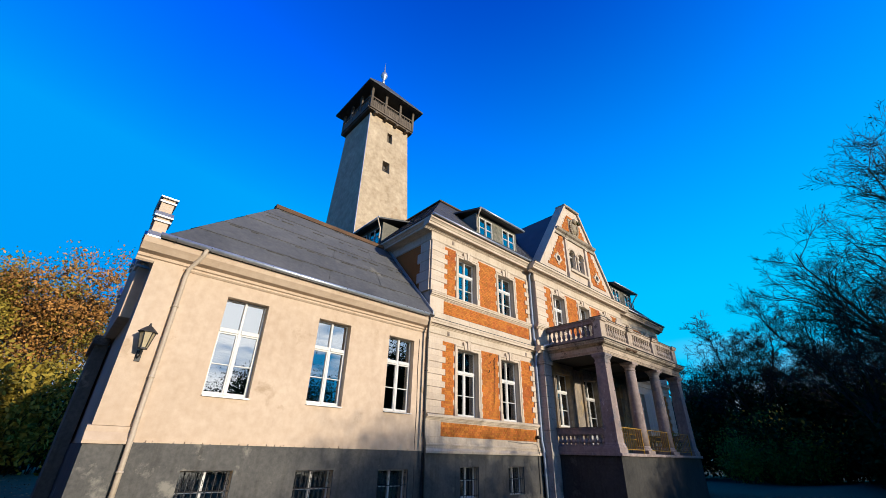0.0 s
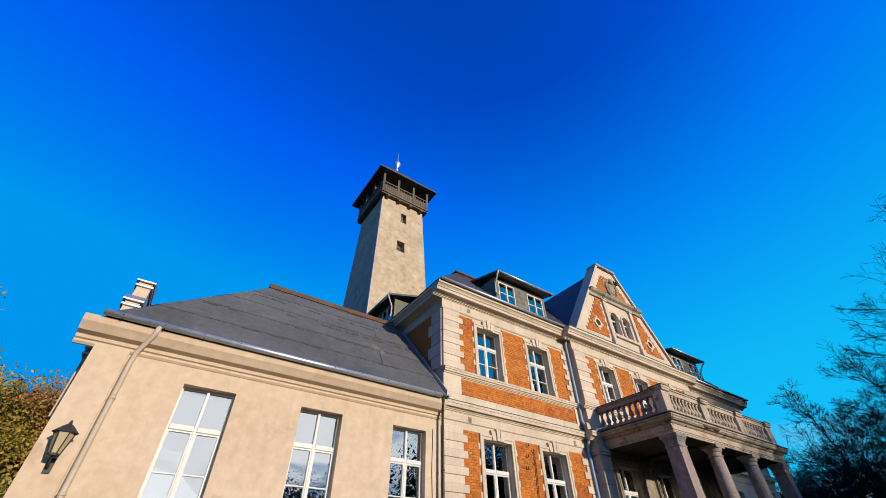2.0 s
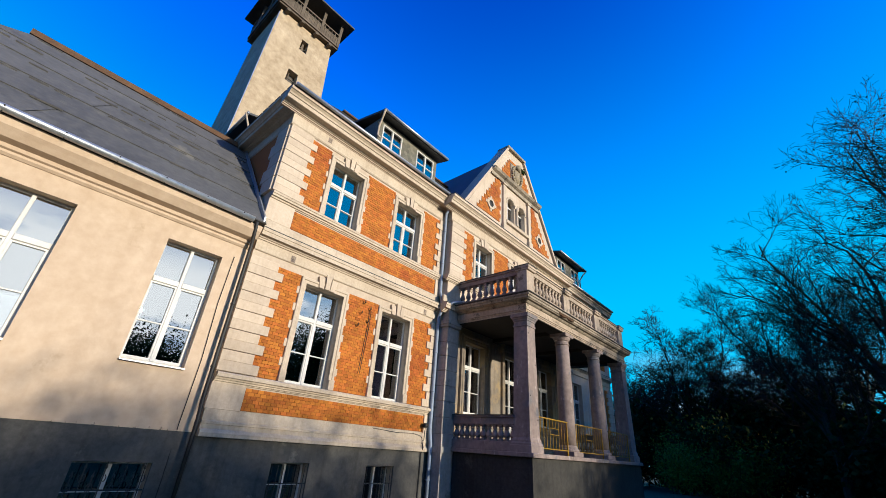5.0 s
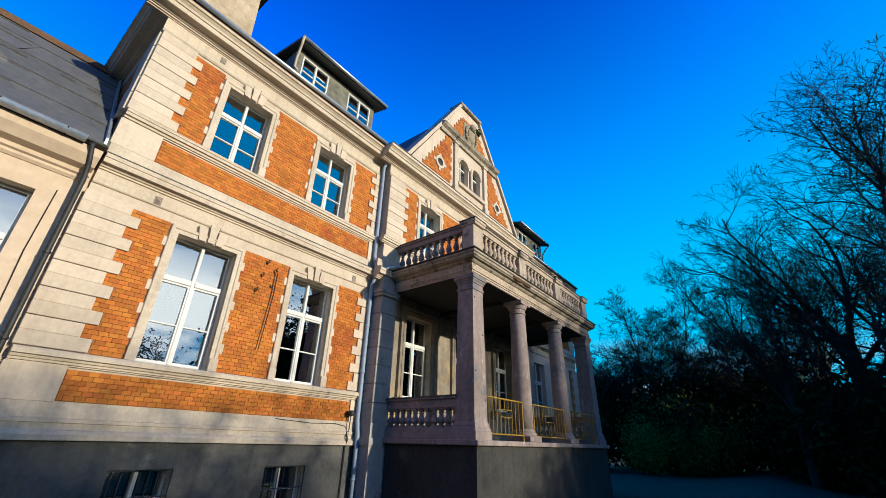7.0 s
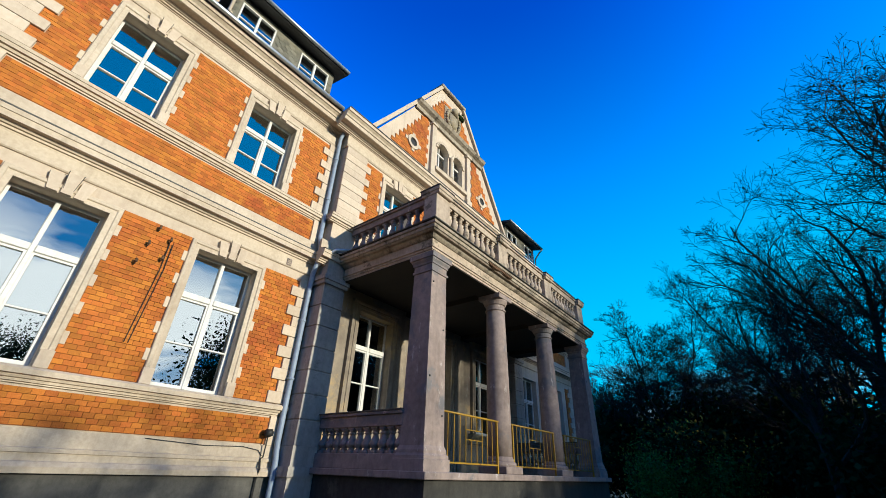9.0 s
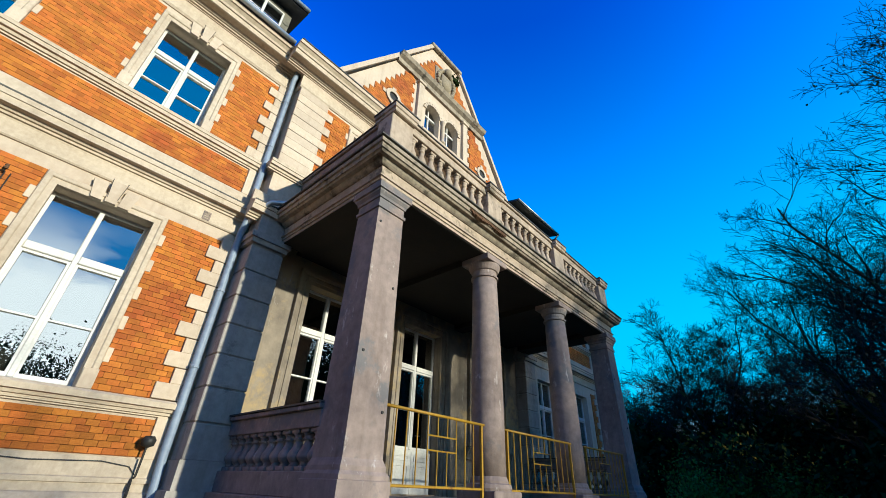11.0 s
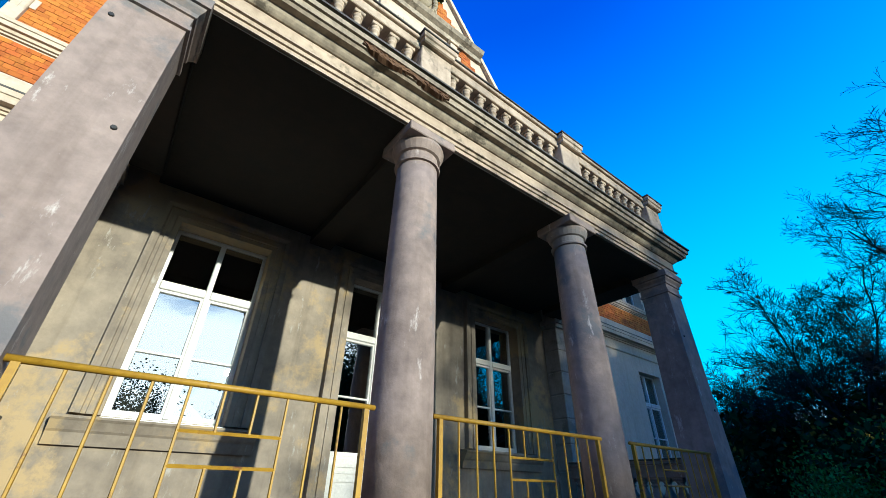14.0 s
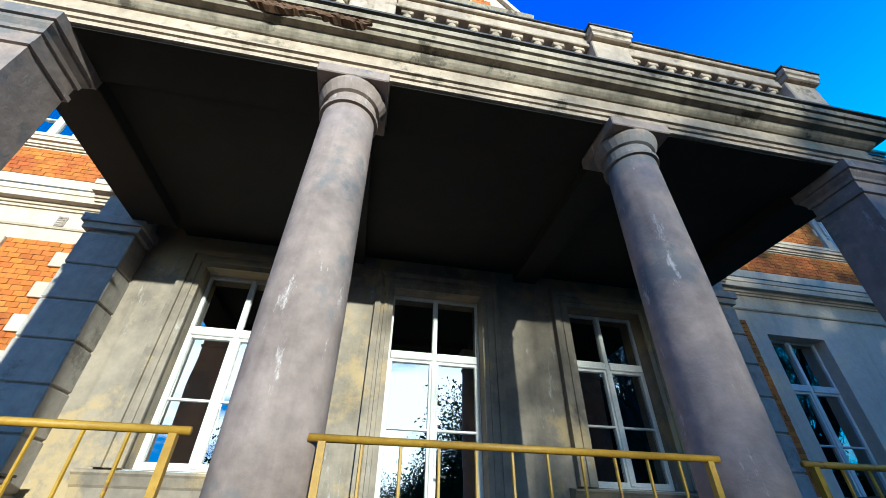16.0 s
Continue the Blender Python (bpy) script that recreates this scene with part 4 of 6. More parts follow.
    solid("wall_plant", bm, M_LEAF_G, "small green plant rooted on the carved crest", "plant")


def slate_rows(bm, p00, p10, p11, p01, rows, cols, lift=0.018):
    """Overlapping slates laid over a four-sided roof plane: bottom edge p00-p10, top edge p01-p11."""
    p00, p10, p11, p01 = map(Vector, (p00, p10, p11, p01))
    nrm = (p10 - p00).cross(p01 - p00).normalized()
    if nrm.z < 0:
        nrm = -nrm
    for r in range(rows):
        v0, v1 = r / rows, min(1.0, (r + 1.06) / rows)
        a, b = p00.lerp(p01, v0), p10.lerp(p11, v0)
        c, d = p10.lerp(p11, v1), p00.lerp(p01, v1)
        n = max(1, round(cols * (b - a).length / max((p10 - p00).length, 0.01)))
        for k in range(n):
            s = 0.5 * (r % 2)
            u0, u1 = max(0, (k + s) / n + 0.002), min(1, (k + 1 + s) / n - 0.002)
            if k == 0 and s:
                u0 = 0.0
            if u1 <= u0:
                continue
            q = [a.lerp(b, u0) + nrm * lift, a.lerp(b, u1) + nrm * lift, d.lerp(c, u1) + nrm * 0.006, d.lerp(c, u0) + nrm * 0.006]
            vs = [bm.verts.new(x) for x in q]
            base = [bm.verts.new(x) for x in (a.lerp(b, u0), a.lerp(b, u1))]
            bm.faces.new(vs)
            bm.faces.new((base[0], base[1], vs[1], vs[0]))


def villa_roof():
    x0, x1, y0, y1 = MAIN_X0 - 0.42, MAIN_X1 + 0.42, MAIN_Y - 0.42, BACK_Y + 0.4
    h, top = 3.15, 13.30
    bm = bmesh.new()
    lo = [bm.verts.new(p) for p in ((x0, y0, EAVE), (x1, y0, EAVE), (x1, y1, EAVE), (x0, y1, EAVE))]
    hi = [bm.verts.new(p) for p in ((x0 + h, y0 + h, top), (x1 - h, y0 + h, top), (x1 - h, y1 - h, top), (x0 + h, y1 - h, top))]
    for i in range(4):
        bm.faces.new((lo[i], lo[(i + 1) % 4], hi[(i + 1) % 4], hi[i]))
    bm.faces.new(hi)
    bm.faces.new(list(reversed(lo)))
    roof = part("roof", bm, M_SLATE, villa, "hipped dark slate roof with a flat top")
    bm = bmesh.new()
    slate_rows(bm, (x0, y0, EAVE), (x1, y0, EAVE), (x1 - h, y0 + h, top), (x0 + h, y0 + h, top), 16, 64)
    slate_rows(bm, (x0, y1, EAVE), (x0, y0, EAVE), (x0 + h, y0 + h, top), (x0 + h, y1 - h, top), 16, 40)
    part("slate_covering", bm, M_SLATE, roof, kind="stuff")
    bm = bmesh.new()
    box(bm, x0 + h - 0.1, x1 - h + 0.1, y0 + h - 0.1, y0 + h + 0.05, top, top + 0.09, 0.02)
    box(bm, x0 + h - 0.1, x0 + h + 0.05, y0 + h + 0.052, y1 - h, top, top + 0.09, 0.02)
    part("ridge_flashing", bm, M_BARE, roof, "brown boarded ridge edge")
    # cross roof behind the gable
    gx = 18.93
    bm = bmesh.new()
    prism(bm, [(gx - 3.70, EAVE + 0.02), (gx + 3.70, EAVE + 0.02), (gx + 0.56, 14.55), (gx - 0.56, 14.55)], "y", RIS_Y + 0.46, 16.5)
    part("gable_roof", bm, M_SLATE, villa, "steep slate roof behind the gable")
    # gutters along the eaves
    for a, b, y in ((x0 + 0.05, RIS_X0 - 0.45, MAIN_Y - 0.50), (RIS_X1 + 0.45, x1 - 0.05, MAIN_Y - 0.50)):
        bm = bmesh.new()
        tube(bm, [(a, y, EAVE + 0.005), (b, y, EAVE + 0.005)], 0.05, 8)
        part("gutter", bm, M_ZINC, villa, "zinc roof gutter", smooth=True)
    # parapet slab over the centre bay cornice
    bm = bmesh.new()
    box(bm, RIS_X0 - 0.40, RIS_X1 + 0.40, RIS_Y - 0.40, RIS_Y + 0.40, 9.795, 9.85, 0.01)
    part("cornice_cover", bm, M_ZINC, villa)


def dormer(xc, width, y, z0, z1, wins):
    """Wide shed dormer hung with slates, two small white windows."""
    d = thing("dormer", "slate-hung shed dormer with two white windows", "dormer", xc, y, z0, group="roof dormers")
    a, b = xc - width / 2, xc + width / 2
    bm = bmesh.new()
    holes = [(xc + c - w / 2, xc + c + w / 2, z0 + 0.24, z1 - 0.18) for c, w in wins]
    pierced(bm, a, b, z0, z1, y, y + 0.12, holes)
    for x in (a, b - 0.1):
        box(bm, x, x + 0.1, y + 0.122, y + 2.2, z0, z1)
    part("wall", bm, M_HEX, d, "scale-pattern slate cladding")
    bm = bmesh.new()
    n = int(width / 0.16)
    for r in range(9):
        z = z0 + 0.04 + r * 0.125
        if z + 0.13 > z1:
            break
        for k in range(n + 1):
            x = a + (k + 0.5 * (r % 2)) * width / n
            if x > b - 0.03 or any(h[0] - 0.07 < x < h[1] + 0.07 and h[2] - 0.12 < z + 0.06 < h[3] + 0.06 for h in holes):
                continue
            s = 0.075
            vs = [bm.verts.new(p) for p in ((x - s, y - 0.006, z + 0.16), (x - s, y - 0.016, z + 0.05), (x, y - 0.02, z), (x + s, y - 0.016, z + 0.05), (x + s, y - 0.006, z + 0.16))]
            bm.faces.new(vs)
    part("slate_covering", bm, M_HEX, d, kind="stuff")
    for h in holes:
        f = 0.036
        bm = bmesh.new()
        for q in ((h[0], h[0] + f, h[2], h[3]), (h[1] - f, h[1], h[2], h[3]), (h[0] + f, h[1] - f, h[2], h[2] + f), (h[0] + f, h[1] - f, h[3] - f, h[3])):
            box(bm, q[0], q[1], y - 0.02, y + 0.05, q[2], q[3])
        xm = (h[0] + h[1]) / 2
        box(bm, xm - 0.026, xm + 0.026, y - 0.03, y + 0.045, h[2] + f, h[3] - f)
        zm = h[2] + (h[3] - h[2]) * 0.52
        box(bm, h[0] + f, xm - 0.036, y - 0.01, y + 0.03, zm - 0.015, zm + 0.015)
        box(bm, xm + 0.036, h[1] - f, y - 0.01, y + 0.03, zm - 0.015, zm + 0.015)
        win = part("window", bm, M_FRAME, d, "small white casement window")
        bm = bmesh.new()
        box(bm, h[0] + f, h[1] - f, y + 0.015, y + 0.021, h[2] + f, h[3] - f)
        part("pane", bm, M_GLASS, win).visible_shadow = False
    bm = bmesh.new()
    box(bm, a + 0.12, b - 0.12, y + 1.2, y + 1.25, z0, z1 - 0.02)
    part("interior", bm, M_DARK, d)
    bm = bmesh.new()
    prism(bm, [(y - 0.32, z1 - 0.02), (y - 0.32, z1 + 0.06), (y + 3.0, z1 + 0.95), (y + 3.0, z1 + 0.86)], "x", a - 0.16, b + 0.22)
    part("roof", bm, M_SLATE, d, "flat-pitched dormer roof")
    bm = bmesh.new()
    tube(bm, [(a - 0.16, y - 0.37, z1 + 0.03), (b + 0.22, y - 0.37, z1 + 0.03)], 0.05, 8)
    part("gutter", bm, M_ZINC, d, "zinc gutter", smooth=True)
    return d


villa_shell()
villa_bands()
villa_bays()
villa_windows()
villa_gable()
villa_roof()
dormer(12.80, 2.75, 10.95, 10.12, 11.54, ((-0.80, 0.86), (0.78, 0.86)))
dormer(24.94, 2.75, 10.95, 10.12, 11.54, ((-0.78, 0.86), (0.80, 0.86)))
west_dormer = dormer(15.2, 2.4, 8.9, 10.25, 11.60, ((-0.6, 0.9), (0.55, 0.9)))
west_dormer.matrix_basis = pose(8.95, 15.9, 10.25, 0, 0, -90)


# ---- wing ----
def build_wing():
    bm = bmesh.new()
    pierced(bm, WING_X0, MAIN_X0 - 0.004, 0.0, 5.75, WING_Y, WING_Y + 0.42, WING + CELLAR_W)
    part("wall", bm, M_RENDER, wing, "cream rendered south wall with stains")
    for q in ((WING_X0, WING_X0 + 0.4, WING_Y + 0.422, 17.0), (WING_X0 + 0.402, MAIN_X0 - 0.004, 16.6, 17.0)):
        part("wall", box(bmesh.new(), *q, 0.0, 5.75), M_RENDER, wing, "plain rendered end wall")
    bm = bmesh.new()
    pierced(bm, WING_X0 + 0.5, MAIN_X0 - 0.02, 0.0, 1.90, WING_Y - 0.035, WING_Y - 0.002, CELLAR_W)
    part("plinth", bm, M_PLINTH, wing, "grey cement plinth with rough top edge")
    bm = bmesh.new()
    box(bm, WING_X0 - 0.05, WING_X0 + 0.56, WING_Y - 0.09, WING_Y - 0.036, 0.0, 1.86)
    box(bm, WING_X0 - 0.05, WING_X0 - 0.002, WING_Y - 0.034, 16.9, 0.0, 1.86)
    part("corner_plinth", bm, M_PLINTH, wing)
    bm = bmesh.new()
    prism(bm, [(WING_Y + 0.01, 1.86), (WING_Y - 0.13, 1.86), (WING_Y - 0.13, 1.92), (WING_Y - 0.06, 2.06), (WING_Y - 0.06, 2.16), (WING_Y + 0.01, 2.18)], "x", WING_X0 - 0.08, WING_X0 + 0.60)
    part("plinth_moulding", bm, M_RENDER, wing)
    bm = bmesh.new()
    box(bm, WING_X0 - 0.02, WING_X0 + 0.55, WING_Y - 0.055, WING_Y - 0.002, 2.17, 5.55)
    part("corner_pilaster", bm, M_RENDER, wing, "shallow rendered corner pilaster")
    # crumbled cement along the plinth edge
    rng = random.Random(3)
    bm = bmesh.new()
    x = WING_X0 + 0.6
    while x < MAIN_X0 - 0.2:
        w = rng.uniform(0.06, 0.22)
        box(bm, x, x + w, WING_Y - 0.04 - rng.random() * 0.012, WING_Y - 0.002, 1.895, 1.905 + rng.random() * 0.035)
        x += w * rng.uniform(0.9, 1.3)
    part("crumbled_edge", bm, M_RENDER, wing, kind="stuff")
    st = [(5.46, 0.015), (5.50, 0.05), (5.54, 0.05), (5.56, 0.09), (5.62, 0.10), (5.66, 0.22), (5.74, 0.28), (5.80, 0.33), (5.92, 0.36), (5.95, 0.30)]
    band(wing, "eaves_cornice", st, WING_X0, MAIN_X0 - 0.05, WING_Y, M_RENDER, "rendered eaves cornice", west=11.25)
    bm = bmesh.new()
    pts = [(WING_X0 - 0.10, WING_Y - 0.43, 5.99), (MAIN_X0 - 0.30, WING_Y - 0.43, 5.97)]
    tube(bm, pts, 0.065, 10)
    part("gutter", bm, M_ZINC, wing, "half-round zinc eaves gutter", smooth=True)
    for k in range(11):
        bm = bmesh.new()
        x = WING_X0 + 0.2 + k * 0.72
        tube(bm, [(x, WING_Y - 0.50, 6.0), (x, WING_Y - 0.43, 5.905), (x, WING_Y - 0.30, 5.96)], 0.012, 4)
        part("gutter_bracket", bm, M_IRON, wing)
    # roof: two pitches with a hip at the west end
    e, rz, ry, rx = 5.98, 9.62, 13.66, 3.88
    x0, x1, y0, y1 = WING_X0 - 0.06, MAIN_X0 - 0.02, WING_Y - 0.42, 17.1
    bm = bmesh.new()
    A, B, C, D = [bm.verts.new(p) for p in ((x0, y0, e), (x1, y0, e), (x1, y1, e), (x0, y1, e))]
    R0, R1 = bm.verts.new((rx, ry, rz)), bm.verts.new((x1, ry, rz))
    for f in ((A, B, R1, R0), (B, C, R1), (C, D, R0, R1), (D, A, R0), (D, C, B, A)):
        bm.faces.new(f)
    roof = part("roof", bm, M_FELT, wing, "grey roofing-felt roof with patched seams")
    bm = bmesh.new()
    slate_rows(bm, (x0, y0, e), (x1, y0, e), (x1, ry, rz), (rx, ry, rz), 5, 2, 0.028)
    slate_rows(bm, (x0, y1, e), (x0, y0, e), (rx, ry, rz), (rx, ry, rz), 6, 5, 0.02)
    part("felt_sheet", bm, M_FELT, roof, kind="stuff")
    # ragged lifted seams across the felt
    rng = random.Random(17)
    bm = bmesh.new()
    for r in range(1, 6):
        v = r / 5.4 + rng.uniform(-0.02, 0.02)
        ya, za = y0 + (ry - y0) * v, e + (rz - e) * v
        x = x0 + (rx - x0) * v + 0.25
        while x < x1 - 0.3:
            w = rng.uniform(0.08, 0.45)
            if rng.random() < 0.62:
                h = rng.uniform(0.010, 0.030)
                dz, dy = h * 1.11, h
                prism(bm, [(ya, za + 0.012), (ya + dy, za + dz + 0.012), (ya + dy - 0.012, za + dz + 0.038), (ya - 0.012, za + 0.036)], "x", x, x + w)
            x += w + rng.uniform(0.0, 0.25)
            ya += rng.uniform(-0.008, 0.008)
    part("felt_seam", bm, M_LEAD, roof, "torn dark felt seams", kind="stuff")
    bm = bmesh.new()
    prism(bm, [(ry - 0.14, rz - 0.10), (ry + 0.14, rz - 0.10), (ry + 0.14, rz + 0.05), (ry - 0.14, rz + 0.05)], "x", rx - 0.12, x1)
    part("ridge_board", bm, M_BARE, roof, "exposed brown ridge board")
    # flashing where the roof meets the main house
    bm = bmesh.new()
    prism(bm, [(y0, e), (y0, e + 0.16), (ry, rz + 0.16), (ry, rz)], "x", MAIN_X0 - 0.10, MAIN_X0 - 0.065)
    part("flashing", bm, M_ZINC, roof)
    # stepped gable parapet on the west end, zinc-capped
    for k, (ya, yb, zt) in enumerate(((11.75, 12.20, 5.9), (12.20, 12.62, 6.75), (12.62, 13.05, 7.55), (13.05, 14.25, 8.35), (14.25, 14.7, 7.55), (14.7, 15.1, 6.75), (15.1, 15.5, 5.9))):
        bm = bmesh.new()
        box(bm, WING_X0 - 0.22, WING_X0 + 0.10, ya, yb, 4.4, zt - 0.16, 0.01)
        step = part("gable_step", bm, M_RENDER, wing, "rendered step of the end gable")
        bm = bmesh.new()
        box(bm, WING_X0 - 0.27, WING_X0 + 0.15, ya - 0.05, yb - 0.06, zt - 0.30, zt - 0.24, 0.008)
        prism(bm, [(ya - 0.08, zt - 0.16), (ya - 0.08, zt - 0.12), ((ya + yb) / 2, zt + 0.12), (yb - 0.05, zt + 0.12), (yb - 0.05, zt - 0.16)], "x", WING_X0 - 0.28, WING_X0 + 0.16)
        part("zinc_cap", bm, M_ZINC, step, "shining zinc cap")
    # low bay against the west wall
    bm = bmesh.new()
    box(bm, WING_X0 - 0.34, WING_X0 - 0.06, 14.6, 16.8, 0.0, 4.2)
    box(bm, WING_X0 - 0.42, WING_X0 - 0.062, 14.5, 16.9, 4.2, 4.45, 0.02)
    part("west_bay", bm, M_PLINTH, wing, "shaded projecting bay")
    # back wall and floors of the wing, room shade painted into the colour
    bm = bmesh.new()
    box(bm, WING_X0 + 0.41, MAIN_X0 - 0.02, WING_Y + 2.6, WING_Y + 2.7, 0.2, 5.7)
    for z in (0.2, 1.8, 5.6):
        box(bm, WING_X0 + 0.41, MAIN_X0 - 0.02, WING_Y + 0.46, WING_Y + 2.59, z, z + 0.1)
    part("interior", bm, M_DARK, wing, "dark-painted boxes standing in for unlit rooms")
    for i, (a, b, c, d) in enumerate(WING):
        w = window_unit(wing, a, b, c, d, WING_Y, blind=0.0)
        sill(w, a, b, c, WING_Y)
    for a, b, c, d in CELLAR_W:
        w = window_unit(wing, a, b, c, d, WING_Y, "cellar", "cellar window behind scrolled iron bars")
        grille(w, a, b, c, d, WING_Y + 0.02)


build_wing()


# ---- tower ----
def build_tower():
    x0, x1, y0, y1, zt = 9.06, 12.00, 17.75, 20.78, 21.00
    slits = [(10.46, 10.76, 19.35, 20.15), (10.32, 10.62, 16.88, 17.68)]
    def batter(bm):
        # the shaft widens downwards
        for v in bm.verts:
            k = (zt - v.co.z) / 15.55
            v.co.x += (-0.50 if v.co.x < 10.6 else 0.42) * k
            v.co.y += (-1.05 if v.co.y < 19 else 0.5) * k
        return bm
    sides = [bmesh.new() for _ in range(4)]
    pierced(sides[0], x0, x1, 5.0, zt, y0, y0 + 0.5, slits)
    box(sides[1], x0, x0 + 0.5, y0 + 0.502, y1, 5.0, zt)
    box(sides[2], x1 - 0.5, x1, y0 + 0.502, y1, 5.0, zt)
    box(sides[3], x0 + 0.502, x1 - 0.502, y1 - 0.5, y1, 5.0, zt)
    for bm in sides:
        part("shaft_wall", batter(bm), M_TOWER, tower, "rough ochre rubble wall")
    for s in slits:
        part("slit_backing", batter(box(bmesh.new(), s[0], s[1], y0 + 0.36, y0 + 0.40, s[2], s[3])), M_DARK, tower)
    for s in slits:
        bm = bmesh.new()
        box(bm, (s[0] + s[1]) / 2 - 0.02, (s[0] + s[1]) / 2 + 0.02, y0 + 0.2, y0 + 0.24, s[2], s[3])
        box(bm, s[0], s[1], y0 + 0.195, y0 + 0.235, (s[2] + s[3]) / 2 - 0.02, (s[2] + s[3]) / 2 + 0.02)
        part("slit_bars", batter(bm), M_OLDWOOD, tower)
    # beams carrying the gallery
    g = 0.24
    gx0, gx1, gy0, gy1, gz = x0 - g, x1 + g, y0 - g, y1 + g, 21.17
    for i in range(4):
        x = x0 + 0.25 + i * (x1 - x0 - 0.5) / 3
        bm = bmesh.new()
        box(bm, x - 0.09, x + 0.09, gy0 - 0.10, gy1 + 0.10, gz - 0.30, gz - 0.10, 0.015)
        part("beam", bm, M_OLDWOOD, tower, "dark projecting gallery beam")
    bm = bmesh.new()
    box(bm, gx0, gx1, gy0, gy1, gz - 0.098, gz)
    deck = part("gallery_deck", bm, M_OLDWOOD, tower, "plank gallery floor")
    for sx, sy in ((0, -1), (0, 1), (-1, 0), (1, 0)):
        along_x = sx == 0
        a, b = (gx0, gx1) if along_x else (gy0, gy1)
        f = (gy0 if sy < 0 else gy1) if along_x else (gx0 if sx < 0 else gx1)

        def put(bm, s0, s1, d0, d1, z0, z1):
            if along_x:
                box(bm, s0, s1, f + d0, f + d1, z0, z1)
            else:
                box(bm, f + d0, f + d1, s0, s1, z0, z1)
        bm = bmesh.new()
        put(bm, a + 0.07, b - 0.07, -0.05, 0.05, gz + 0.88, gz + 0.96)
        put(bm, a + 0.07, b - 0.07, -0.04, 0.04, gz + 0.62, gz + 0.68)
        put(bm, a + 0.07, b - 0.07, -0.06, 0.06, gz + 0.02, gz + 0.12)
        part("gallery_rail", bm, M_OLDWOOD, tower, "weathered timber parapet rail")
        n = 22
        for k in range(n):
            s = a + 0.09 + (b - a - 0.2) * k / n
            bm = bmesh.new()
            put(bm, s, s + (b - a) / n * 0.86, -0.03, 0.0, gz + 0.10, gz + 0.64)
            part("gallery_board", bm, M_OLDWOOD, deck)
        n2 = 16
        for k in range(n2):
            s = a + 0.12 + (b - a - 0.24) * k / (n2 - 1)
            bm = bmesh.new()
            put(bm, s - 0.02, s + 0.02, -0.02, 0.02, gz + 0.68, gz + 0.88)
            part("spindle", bm, M_OLDWOOD, deck)
        for k in range(4):
            s = a + (b - a) * k / 3
            if not along_x and k in (0, 3):
                continue
            s = min(max(s, a + 0.075), b - 0.075)
            bm = bmesh.new()
            put(bm, s - 0.075, s + 0.075, -0.07, 0.07, gz - 0.10 + 0.101, 22.88)
            part("gallery_post", bm, M_OLDWOOD, tower, "upright gallery post")
    bm = bmesh.new()
    box(bm, x0 + 0.45, x1 - 0.45, y0 + 0.45, y1 - 0.45, gz, 23.0)
    part("core", bm, M_OLDWOOD, tower, "boarded stair head in the gallery")
    o = 0.46
    bm = bmesh.new()
    e = [bm.verts.new(p) for p in ((gx0 - o, gy0 - o, 22.88), (gx1 + o, gy0 - o, 22.88), (gx1 + o, gy1 + o, 22.88), (gx0 - o, gy1 + o, 22.88))]
    u = [bm.verts.new((v.co.x, v.co.y, 22.98)) for v in e]
    top = bm.verts.new(((x0 + x1) / 2, (y0 + y1) / 2, 26.10))
    for i in range(4):
        bm.faces.new((e[i], e[(i + 1) % 4], u[(i + 1) % 4], u[i]))
        bm.faces.new((u[i], u[(i + 1) % 4], top))
    bm.faces.new(list(reversed(e)))
    part("roof", bm, M_SLATE, tower, "steep pyramid slate roof")
    bm = bmesh.new()
    turned(bm, [(0.10, 0), (0.12, 0.25), (0.07, 0.35), (0.10, 0.5), (0.24, 0.75), (0.26, 0.9), (0.20, 1.08), (0.07, 1.2), (0.05, 1.5), (0.004, 2.3)], (x0 + x1) / 2, (y0 + y1) / 2, 25.95, 12)
    part("finial", bm, M_ZINC, tower, "bright metal ball finial with spike", smooth=True)
    # copper strip down the corner
    bm = bmesh.new()
    tube(bm, [(x0 - 0.03, y0 - 0.03, 10), (x0 - 0.03, y0 - 0.03, 20.75)], 0.02, 5)
    part("lightning_rod", batter(bm), M_ZINC, tower)


build_tower()


# ---- portico ----
PX = [15.35, 17.63, 20.04, 22.40]
PY = 8.08
FLOOR = 2.0


def baluster_mesh(h, fat, material):
    """A turned vase baluster: square foot and head, low belly, slim neck with a ring."""
    bm = bmesh.new()
    w = 0.052 * fat
    box(bm, -w, w, -w, w, 0, 0.11 * h, 0.004)
    box(bm, -w, w, -w, w, 0.90 * h, h, 0.004)
    prof = [(0.040, 0.11), (0.046, 0.14), (0.034, 0.17), (0.050, 0.23), (0.066, 0.30), (0.069, 0.36), (0.060, 0.45), (0.042, 0.56), (0.033, 0.66), (0.031, 0.72), (0.045, 0.745), (0.045, 0.775), (0.033, 0.80), (0.040, 0.85), (0.050, 0.90)]
    turned(bm, [(q * fat, z * h) for q, z in prof], 0, 0, 0, 12)
    return mesh_of("baluster", bm, material, True)


